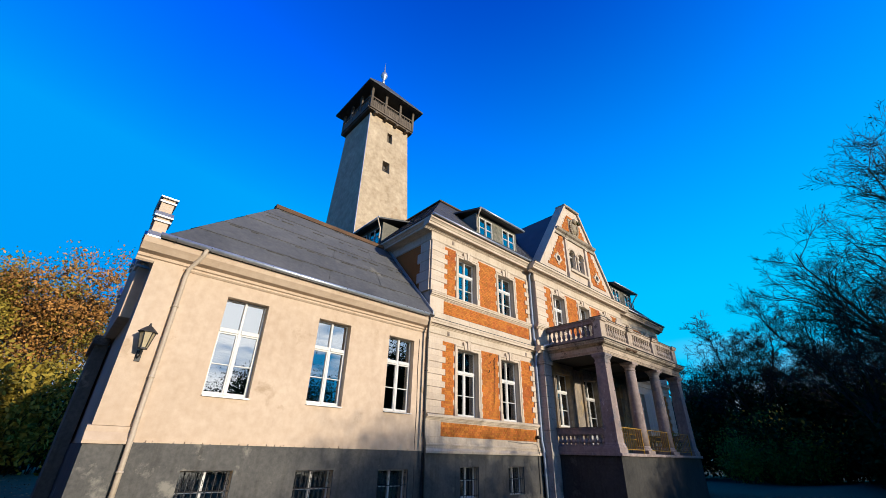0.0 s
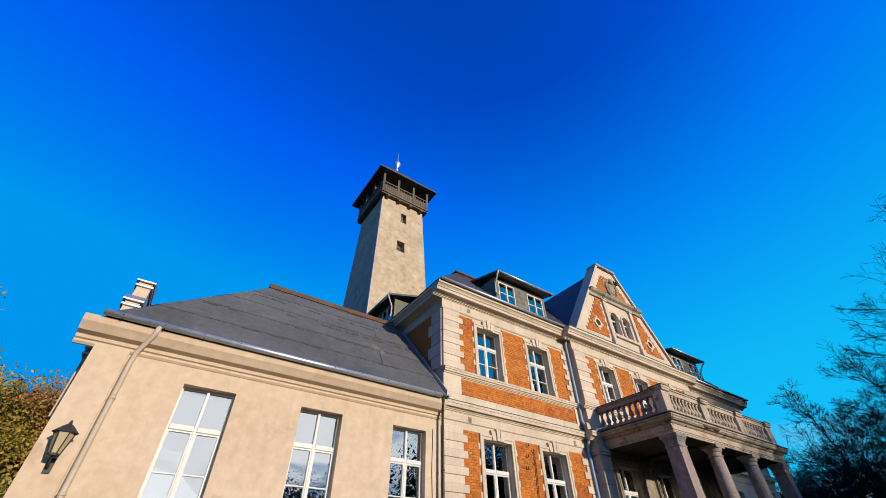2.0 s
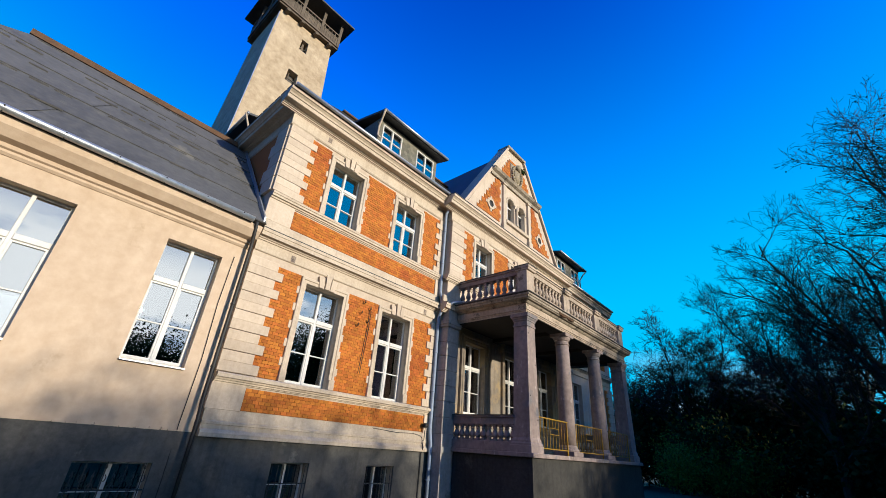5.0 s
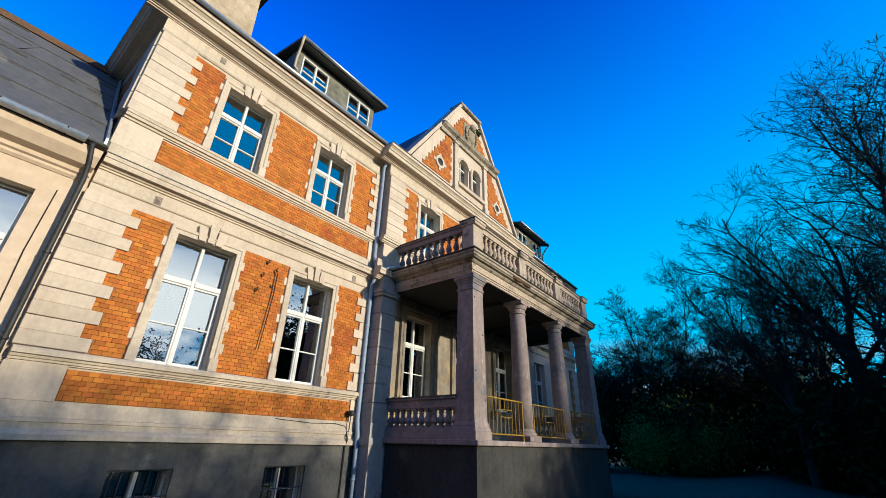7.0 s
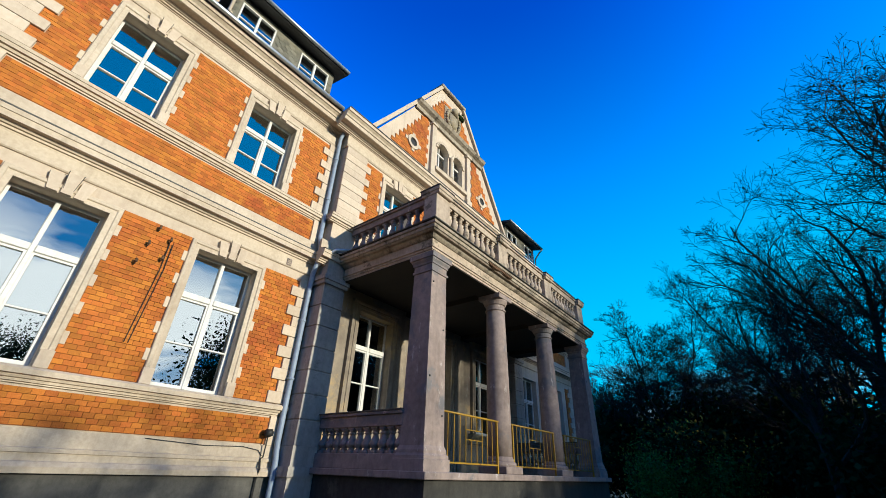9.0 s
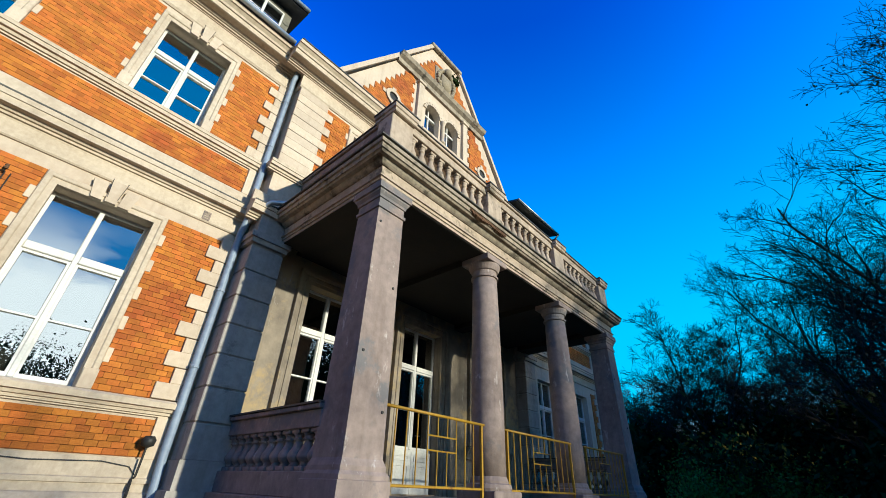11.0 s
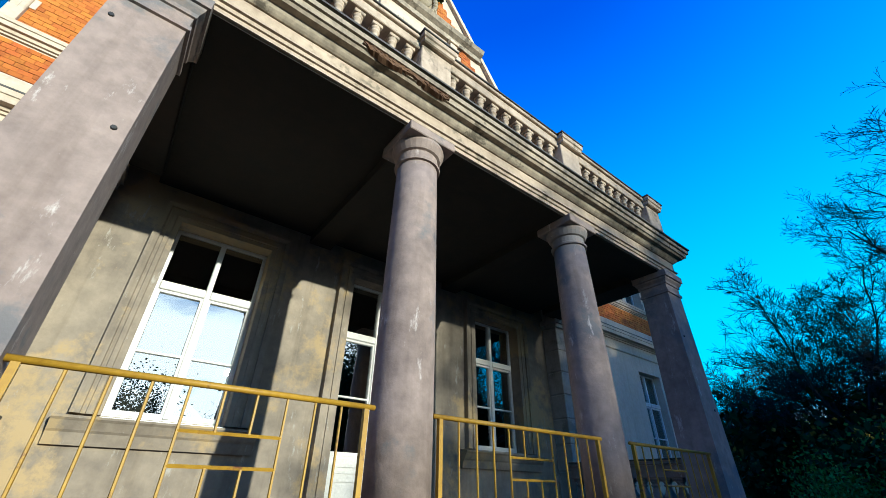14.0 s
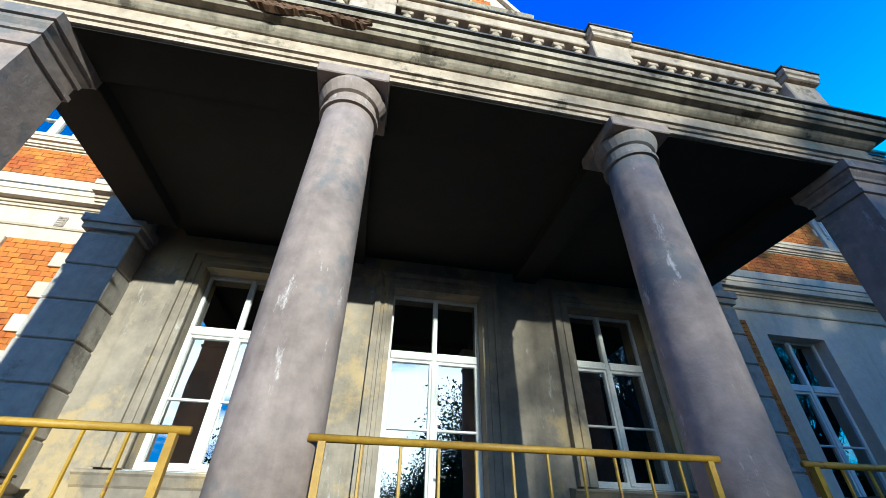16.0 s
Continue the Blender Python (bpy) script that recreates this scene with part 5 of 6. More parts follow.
def balustrade(parent, ends, z0, z1, n, name="balustrade", label="stone balustrade with turned balusters", material=M_PORT, base=0.10, rail=0.13, fat=1.0):
    """Plinth rail, handrail and n balusters from one end to the other (axis-parallel)."""
    (ax, ay), (bx, by) = ends
    bm = bmesh.new()
    along = abs(bx - ax) > abs(by - ay)

    def slab(zz0, zz1, w):
        if along:
            box(bm, ax, bx, ay - w, ay + w, zz0, zz1, 0.008)
        else:
            box(bm, ax - w, ax + w, ay, by, zz0, zz1, 0.008)
    slab(z0, z0 + base, 0.11)
    slab(z1 - rail, z1 - 0.05, 0.09)
    slab(z1 - 0.05, z1, 0.125)
    body = part(name, bm, material, parent, label)
    cap = bmesh.new()
    if along:
        box(cap, ax, bx, ay - 0.14, ay + 0.14, z1 + 0.002, z1 + 0.022)
    else:
        box(cap, ax - 0.14, ax + 0.14, ay, by, z1 + 0.002, z1 + 0.022)
    part("rail_cover", cap, M_LEAD, body, "dark weathered rail cover")
    key = round(z1 - z0 - base - rail, 3), fat, material.name
    if key not in BALUSTERS:
        BALUSTERS[key] = baluster_mesh(key[0], fat, material)
    me = BALUSTERS[key]
    for k in range(n):
        t = (k + 0.5) / n
        piece("baluster", me, body, ax + (bx - ax) * t, ay + (by - ay) * t, z0 + base)
    return body


BALUSTERS = {}


def build_portico():
    # base, its shade painted into the dark colour, with porch floor
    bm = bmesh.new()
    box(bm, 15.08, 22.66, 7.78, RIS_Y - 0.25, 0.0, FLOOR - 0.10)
    part("base", bm, M_BASE_SHADE, portico, "grey plastered porch base with shade painted in")
    bm = bmesh.new()
    box(bm, 15.00, 22.74, 7.70, PORCH_Y - 0.004, FLOOR - 0.098, FLOOR, 0.01)
    part("floor_slab", bm, M_PORT, portico, "worn stone porch floor")
    # end piers: square, tapering, with base and moulded cap
    for x in (PX[0], PX[3]):
        w0, w1 = 0.235, 0.205
        bm = bmesh.new()
        lo = [bm.verts.new((x + sx * w0, PY + sy * w0, 2.32)) for sx, sy in ((-1, -1), (1, -1), (1, 1), (-1, 1))]
        hi = [bm.verts.new((x + sx * w1, PY + sy * w1, 5.10)) for sx, sy in ((-1, -1), (1, -1), (1, 1), (-1, 1))]
        for i in range(4):
            bm.faces.new((lo[i], lo[(i + 1) % 4], hi[(i + 1) % 4], hi[i]))
        bm.faces.new(hi)
        bm.faces.new(list(reversed(lo)))
        pier = part("pier", bm, M_PORT, portico, "square tapering end pier")
        bm = stepped(bmesh.new(), [(0.30, FLOOR), (0.30, 2.155), (0.285, 2.16), (0.285, 2.20), (0.262, 2.23), (0.262, 2.27), (0.237, 2.33)], x, PY)
        part("pier_base", bm, M_PORT, pier, "stained moulded base")
        bm = stepped(bmesh.new(), [(0.207, 5.09), (0.226, 5.095), (0.226, 5.135), (0.208, 5.14), (0.208, 5.24), (0.224, 5.245), (0.228, 5.28), (0.252, 5.32), (0.255, 5.345), (0.276, 5.35), (0.276, 5.448)], x, PY)
        part("pier_cap", bm, M_PORT, pier, "moulded cap")
    # round columns
    for x in PX[1:3]:
        bm = bmesh.new()
        out = [(0.225, 0.0), (0.226, 0.6), (0.224, 1.2), (0.216, 1.8), (0.206, 2.4), (0.198, 2.84)]
        turned(bm, out, x, PY, 2.28, 32)
        col = part("column", bm, M_PORT, portico, "plastered Tuscan column with flaking paint", smooth=True)
        bm = bmesh.new()
        box(bm, x - 0.30, x + 0.30, PY - 0.30, PY + 0.30, FLOOR, 2.12, 0.012)
        turned(bm, [(0.285, 0), (0.295, 0.03), (0.285, 0.07), (0.25, 0.085), (0.25, 0.11), (0.228, 0.16)], x, PY, 2.12, 28)
        part("column_base", bm, M_PORT, col)
        bm = bmesh.new()
        turned(bm, [(0.198, 0), (0.222, 0.005), (0.226, 0.03), (0.20, 0.05), (0.20, 0.13), (0.225, 0.14), (0.235, 0.16), (0.262, 0.22), (0.265, 0.245)], x, PY, 5.10, 28)
        box(bm, x - 0.27, x + 0.27, PY - 0.27, PY + 0.27, 5.345, 5.45, 0.008)
        part("capital", bm, M_PORT, col)
    # entablature round three sides: architrave, cornice
    xa, xb, yf = 15.11, 22.64, 7.87
    yb = RIS_Y - 0.17
    def profile(steps, x0, x1, y0, y1, inner):
        """A moulded beam round three sides in one mesh: rings of (z, overhang), open towards the house."""
        bm = bmesh.new()
        rings = []
        for z, o in steps:
            rings.append([bm.verts.new(p) for p in ((x0 - o, y1, z), (x0 - o, y0 - o, z), (x1 + o, y0 - o, z), (x1 + o, y1, z), (x1 - inner, y1, z), (x1 - inner, y0 + inner, z), (x0 + inner, y0 + inner, z), (x0 + inner, y1, z))])
        for a, b in zip(rings, rings[1:]):
            for k in range(8):
                bm.faces.new((a[k], a[(k + 1) % 8], b[(k + 1) % 8], b[k]))
        for r in (rings[0], rings[-1]):
            for q in ((0, 1, 6, 7), (1, 2, 5, 6), (2, 3, 4, 5)):
                bm.faces.new([r[k] for k in q])
        return bm
    part("architrave", profile([(5.450, 0.0), (5.497, 0.0), (5.500, 0.018), (5.537, 0.022), (5.542, 0.045), (5.558, 0.045), (5.561, 0.012), (5.724, 0.012)], xa, xb, yf, yb, 0.46), M_PORTL, portico, "pale plaster beam over the columns")
    part("cornice", profile([(5.725, 0.03), (5.739, 0.05), (5.760, 0.07), (5.796, 0.09), (5.800, 0.15), (5.825, 0.17), (5.829, 0.19), (5.890, 0.20), (5.894, 0.225), (5.941, 0.235), (5.963, 0.19)], xa, xb, yf, yb, 0.6), M_CORN, portico, "damp crumbling stone cornice")
    part("lead_cover", profile([(5.964, 0.18), (5.967, 0.252), (5.986, 0.255), (6.004, 0.17)], xa, xb, yf, yb, 0.55), M_LEAD, portico, "dark lead cover on the balcony cornice")
    part("balcony_floor", box(bmesh.new(), xa + 0.55, xb - 0.55, yf + 0.55, yb, 5.70, 5.86), M_PORT, portico)
    rng = random.Random(8)
    # crumbled stretch of the cornice: a rough, hollowed face of broken brick
    bm = bmesh.new()
    nx, nz = 44, 7
    grid = []
    for a in range(nx + 1):
        u = a / nx
        reach = 0.5 + 0.5 * math.sin(math.pi * u) + 0.25 * math.sin(9 * u)
        col = []
        for c in range(nz + 1):
            edge = a in (0, nx) or c in (0, nz)
            y = yf - 0.165 if edge else yf - 0.203 - rng.uniform(0.0, 0.018)
            col.append(bm.verts.new((16.70 + 1.02 * u + rng.uniform(-0.008, 0.008), y, 5.900 - 0.095 * reach * c / nz + rng.uniform(-0.007, 0.007))))
        grid.append(col)
    for a in range(nx):
        for c in range(nz):
            bm.faces.new((grid[a][c], grid[a + 1][c], grid[a + 1][c + 1], grid[a][c + 1]))
    part("spalled_patch", bm, M_BARE, portico, "broken cornice showing brick core")
    # ceiling and cross beams; their shade is painted into the colour
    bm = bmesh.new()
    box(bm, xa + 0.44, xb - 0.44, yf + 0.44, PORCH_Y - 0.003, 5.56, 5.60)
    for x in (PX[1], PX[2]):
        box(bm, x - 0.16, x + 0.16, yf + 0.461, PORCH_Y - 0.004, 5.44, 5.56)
    part("porch_ceiling", bm, M_SOFFIT, portico, "porch ceiling with beams, shade painted near-black")
    # thin near-black sheets added under and inside the beams as painted shade
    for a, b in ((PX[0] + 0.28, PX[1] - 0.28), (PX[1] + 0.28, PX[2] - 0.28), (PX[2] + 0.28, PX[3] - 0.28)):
        part("beam_soffit", box(bmesh.new(), a, b, yf + 0.03, yf + 0.47, 5.437, 5.4475), M_SOFFIT, portico, "thin dark sheet painting shade under the beam")
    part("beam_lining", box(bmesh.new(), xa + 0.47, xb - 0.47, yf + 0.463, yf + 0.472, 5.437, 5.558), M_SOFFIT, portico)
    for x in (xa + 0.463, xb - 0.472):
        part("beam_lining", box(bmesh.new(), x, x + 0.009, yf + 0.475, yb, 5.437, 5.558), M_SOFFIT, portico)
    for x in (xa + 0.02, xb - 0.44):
        part("beam_soffit", box(bmesh.new(), x - 0.015, x + 0.455, PY + 0.28, yb - 0.002, 5.437, 5.4475), M_SOFFIT, portico, "thin dark sheet painting shade under the beam")
    # balcony parapet
    zb, zt = 5.96, 6.88
    piers = [15.33, 17.64, 20.08, 22.42]
    for x in piers:
        bm = bmesh.new()
        box(bm, x - 0.21, x + 0.21, yf - 0.05, yf + 0.27, zb, zt - 0.14, 0.01)
        p = part("balcony_pier", bm, M_PORTL, portico, "plain parapet pier")
        bm = bmesh.new()
        stepped(bm, [(0.20, zt - 0.14), (0.218, zt - 0.13), (0.22, zt - 0.075), (0.238, zt - 0.065), (0.24, zt), (0.23, zt + 0.006)], x, yf + 0.11)
        part("pier_cap", bm, M_PORTL, p)
        part("pier_cover", stepped(bmesh.new(), [(0.252, zt + 0.007), (0.252, zt + 0.03), (0.20, zt + 0.045)], x, yf + 0.11), M_LEAD, p, "dark lead cap cover")
    for a, b in zip(piers, piers[1:]):
        balustrade(portico, ((a + 0.21, yf + 0.08), (b - 0.21, yf + 0.08)), zb, zt, 9, material=M_PORTL, base=0.22, rail=0.19, fat=1.15)
    for x in (piers[0], piers[3]):
        balustrade(portico, ((x, yf + 0.27), (x, RIS_Y - 0.02)), zb, zt, 10, base=0.22, rail=0.19, fat=1.15)
    # low side balustrades
    for x in (15.20, 22.52):
        balustrade(portico, ((x, PY + 0.2), (x, RIS_Y - 0.17)), 2.0, 2.82, 11, base=0.22, rail=0.22, fat=1.35)


M_PORTL = surface("pale_portico_plaster", (0.275, 0.215, 0.160), (0.450, 0.360, 0.275), big=0.9, fine=12, bump=0.4, streak=0.5, patch=(0.152, 0.125, 0.091), patch_at=0.58, patch_scale=3.0)
build_portico()


def porch_fittings():
    # moulded surrounds and windows inside the porch
    for i, (x0, x1, z0, z1) in enumerate(PORCH):
        y = PORCH_Y
        bm = frame_sweep(x0, x1, z0 if i != 1 else FLOOR, z1, y, [(0.0, -0.02), (0.0, 0.04), (0.06, 0.045), (0.065, 0.06), (0.11, 0.065), (0.115, 0.05), (0.15, 0.05), (0.155, 0.075), (0.20, 0.085), (0.23, 0.085), (0.235, -0.02)])
        part("architrave", bm, M_PORTWALL, villa, "deep fluted plaster surround")
        if i != 1:
            w = window_unit(villa, x0, x1, z0, z1, y)
            sill(w, x0 - 0.0, x1 + 0.0, z0, y)
            bm = bmesh.new()
            prism(bm, [(y + 0.01, z0 - 0.26), (y - 0.05, z0 - 0.26), (y - 0.08, z0 - 0.16), (y - 0.10, z0 - 0.14), (y - 0.14, z0 - 0.07), (y - 0.16, z0 - 0.05), (y - 0.16, z0 - 0.03), (y + 0.01, z0 - 0.01)], "x", x0 - 0.33, x1 + 0.33)
            part("sill_moulding", bm, M_PORTWALL, villa)
        else:
            window_unit(villa, x0, x1, 2.72, z1, y, label="white glazed double door with transom light", name="door")
            yb = y + 0.12
            xm = (x0 + x1) / 2
            for a, b in ((x0 + 0.05, xm - 0.004), (xm + 0.004, x1 - 0.05)):
                bm = bmesh.new()
                box(bm, a, b, yb, yb + 0.05, FLOOR + 0.02, 2.72)
                for c, d in ((FLOOR + 0.14, FLOOR + 0.50), (FLOOR + 0.56, 2.66)):
                    for q in ((a + 0.07, a + 0.10, c, d), (b - 0.10, b - 0.07, c, d), (a + 0.10, b - 0.10, c, c + 0.03), (a + 0.10, b - 0.10, d - 0.03, d)):
                        box(bm, q[0], q[1], yb - 0.015, yb, q[2], q[3])
                part("door_leaf", bm, M_FRAME, villa, "lower panels of the white door")
            bm = bmesh.new()
            tube(bm, [(xm + 0.05, yb - 0.02, 3.0), (xm + 0.05, yb - 0.06, 3.0), (xm + 0.14, yb - 0.06, 3.0)], 0.01, 6)
            part("door_handle", bm, M_IRON, villa)
    # dado moulding along the porch wall
    for a, b in ((15.36, 15.58), (17.36, 17.90), (19.72, 20.28), (22.05, 22.3)):
        bm = bmesh.new()
        box(bm, a, b, PORCH_Y - 0.05, PORCH_Y + 0.01, FLOOR, 2.22, 0.01)
        part("dado", bm, M_PORTWALL, villa)


porch_fittings()


# ---- yellow steel railings between the columns ----
def railing(x0, x1, low_panel, y=7.93):
    r = thing("steel_railing", "rusty yellow-painted steel tube railing between columns", "railing", (x0 + x1) / 2, y, FLOOR, group="porch railings")
    z0, z1 = FLOOR + 0.13, 2.85
    bm = bmesh.new()
    tube(bm, [(x0 - 0.06, y, z1), (x1 + 0.06, y, z1)], 0.017, 8)
    part("top_rail", bm, M_YELLOW, r, smooth=True)
    bm = bmesh.new()
    tube(bm, [(x0, y, z0), (x1, y, z0)], 0.014, 6)
    part("bottom_rail", bm, M_YELLOW, r)
    for x in (x0, x1):
        bm = bmesh.new()
        box(bm, x - 0.016, x + 0.016, y - 0.016, y + 0.016, FLOOR, z1 - 0.013)
        part("post", bm, M_YELLOW, r)
    n = max(3, round((x1 - x0) / 0.165))
    p0, p1 = low_panel
    for k in range(1, n):
        x = x0 + (x1 - x0) * k / n
        bm = bmesh.new()
        if p0 + 0.01 < k < p1 - 0.01:
            tube(bm, [(x, y, z0 + 0.012), (x, y, z0 + 0.35)], 0.008, 5)
            tube(bm, [(x, y, z0 + 0.50), (x, y, z1 - 0.018)], 0.008, 5)
        else:
            tube(bm, [(x, y, z0 + 0.012), (x, y, z1 - 0.018)], 0.008, 5)
        part("bar", bm, M_YELLOW, r)
    xa, xb = x0 + (x1 - x0) * p0 / n, x0 + (x1 - x0) * p1 / n
    for z in (z0 + 0.35, z0 + 0.50):
        bm = bmesh.new()
        tube(bm, [(xa, y, z), (xb, y, z)], 0.009, 5)
        part("cross_bar", bm, M_YELLOW, r)


railing(15.62, 17.27, (4, 7))
railing(17.86, 19.74, (4, 7))
railing(20.36, 22.08, (3, 6))


# ---- trees and shrubs ----
def grow(rng, height, spread, levels, trunk_r, lean=0.0, fork=(3, 5), first=0.25):
    """Branches as (start, end, r0, r1, level): a bole that splits into gnarled spreading limbs, then ever finer twigs."""
    out = []
    share = ((0.80, 1.05), (0.34, 0.54), (0.40, 0.60), (0.48, 0.70), (0.55, 0.8))

    def limb(p, d, length, r, lev):
        n = (6, 8, 6, 4, 3, 2)[min(lev, 5)]
        seg, pts, dirs = length / n, [p], []
        bend = (0.05, 0.13, 0.18, 0.19, 0.20, 0.18)[min(lev, 5)]
        end = 0.55 if lev == 0 else 0.30
        for i in range(n):
            d = (d + Vector((rng.gauss(0, bend), rng.gauss(0, bend), rng.gauss(0, bend) + (0.045 if lev == 1 else 0.035)))).normalized()
            q = pts[-1] + d * seg
            out.append((pts[-1], q, r * (1 - (1 - end) * i / n), r * (1 - (1 - end) * (i + 1) / n), lev))
            pts.append(q)
            dirs.append(d)
        if lev >= levels:
            return
        k = (6, 8, 6, 4, 3)[min(lev, 4)] + rng.randint(*fork) - 3
        for j in range(k):
            t0 = first + 0.15 if lev == 0 else 0.18
            t = min(t0 + (1.0 - t0) * (j + rng.random()) / k, 0.999)
            i = min(int(t * n), n - 1)
            b, axis = pts[i].lerp(pts[i + 1], t * n - i), dirs[i]
            az = 2.4 * j + rng.uniform(-0.6, 0.6)
            side = Vector((math.cos(az), math.sin(az), 0.15))
            side = (side - side.dot(axis) * axis).normalized()
            ang = (rng.uniform(0.15, 0.45) if t > 0.88 else rng.uniform(0.32, 0.75)) if lev == 0 else rng.uniform(0.45, 0.9)
            nd = (axis * math.cos(ang) + side * math.sin(ang)).normalized()
            ratio = rng.uniform(*share[min(lev, 4)]) * (1.15 - 0.5 * t if lev else 1.5 * spread)
            limb(b, nd, length * ratio, max(r * (1 - 0.55 * t) * (0.62 if lev == 0 else 0.55), 0.006), lev + 1)
    limb(Vector((0, 0, 0)), Vector((lean, 0, 1)).normalized(), height * 0.42, trunk_r, 0)
    return out


def branch_mesh(name, segs, material, thin=0.006):
    verts, faces = [], []
    for a, b, r0, r1, lev in segs:
        k = 7 if lev == 0 else (5 if lev == 1 else 3)
        d = (b - a).normalized()
        u = d.orthogonal().normalized()
        w = d.cross(u)
        n = len(verts)
        for p, r in ((a, max(r0, thin)), (b, max(r1, thin))):
            verts += [p + r * (math.cos(2 * math.pi * i / k) * u + math.sin(2 * math.pi * i / k) * w) for i in range(k)]
        faces += [(n + i, n + (i + 1) % k, n + k + (i + 1) % k, n + k + i) for i in range(k)]
    me = bpy.data.meshes.new(name)
    me.from_pydata([tuple(v) for v in verts], [], faces)
    me.materials.append(material)
    return me


def leaf_mesh(name, centres, rng, n, size, scatter, material):
    """Many small two-sided leaves scattered round given points."""
    c = np.array([tuple(p) for p in centres])
    g = np.random.default_rng(rng.randint(0, 10 ** 6))
    pick = c[g.integers(0, len(c), n)] + g.normal(0, scatter, (n, 3))
    d = g.normal(0, 1, (n, 3))
    d /= np.linalg.norm(d, axis=1, keepdims=True)
    e = np.cross(d, g.normal(0, 1, (n, 3)))
    e /= np.linalg.norm(e, axis=1, keepdims=True) + 1e-9
    s = size * g.uniform(0.6, 1.3, (n, 1))
    v = np.stack([pick - d * s, pick + e * s * 0.55, pick + d * s, pick - e * s * 0.55], 1).reshape(-1, 3)
    me = bpy.data.meshes.new(name)
    me.from_pydata(v.tolist(), [], np.arange(4 * n).reshape(-1, 4).tolist())
    me.materials.append(material)
    return me


def tree(name, label, seed, height, spread=1.0, levels=4, trunk_r=0.22, leaves=0, leaf=None, size=0.05, scatter=0.15, ivy=0, lean=0.0, first=0.25, fork=(3, 5), thin=0.006, category="tree", group=""):
    rng = random.Random(seed)
    segs = grow(rng, height, spread, levels, trunk_r, lean, fork, first)
    t = thing(name, label, category, group=group)
    ob = attach(new("trunk", branch_mesh("trunk", [s for s in segs if s[4] < 2], M_BARK)), t)
    attach(tagged(new("crown", branch_mesh("crown", [s for s in segs if s[4] >= 2], M_TWIG, thin)), kind="stuff"), t)
    tips = [s[1] for s in segs if s[4] >= levels - 1]
    if leaves:
        attach(tagged(new("foliage", leaf_mesh("foliage", tips, rng, leaves, size, scatter, leaf)), kind="stuff"), t)
    if ivy:
        cl = [s[0].lerp(s[1], rng.random()) for s in segs if s[4] < 2 and s[0].z < height * 0.55 for _ in range(6)]
        attach(tagged(new("ivy", leaf_mesh("ivy", cl, rng, ivy, 0.06, 0.16, M_LEAF_G)), "dark ivy on the limbs", kind="stuff"), t)
    return t


def put(t, x, y, turn=0.0, s=1.0):
    t.matrix_basis = pose(x, y, ground_height(x, y) - 0.05, 0, 0, turn) @ Matrix.Diagonal((s, s, s, 1))
    return t


def again(t, x, y, turn, s):
    c = copy_thing(t, pose(x, y, ground_height(x, y) - 0.05, 0, 0, turn))
    c.scale = (s, s, s)
    return c


def shrub(name, label, seed, r, h, n, leaf, size=0.06, group="hedge shrubs", category="shrub"):
    """A bush: thin stems and an uneven mass of small leaves."""
    rng = random.Random(seed)
    t = thing(name, label, category, group=group)
    segs, tips = [], []
    for k in range(26):
        a = rng.uniform(0, 2 * math.pi)
        d = Vector((math.cos(a) * rng.uniform(0.1, 0.9) * r / h, math.sin(a) * rng.uniform(0.1, 0.9) * r / h, 1.0))
        p = Vector((math.cos(a), math.sin(a), 0)) * rng.uniform(0, 0.4) * r
        L = h * rng.uniform(0.55, 1.0)
        for i in range(5):
            q = p + (d + Vector((rng.gauss(0, 0.12), rng.gauss(0, 0.12), 0))) * L / 5
            segs.append((p, q, 0.02 * (1 - i / 6), 0.02 * (1 - (i + 1) / 6), 2))
            if i > 0:
                tips += [p.lerp(q, 0.5), q]
            p = q
    attach(tagged(new("stem_clump", branch_mesh("stem_clump", segs, M_TWIG)), kind="stuff"), t)
    attach(tagged(new("foliage", leaf_mesh("foliage", tips, rng, n, size, 0.16 * r, leaf)), kind="stuff"), t)
    return t


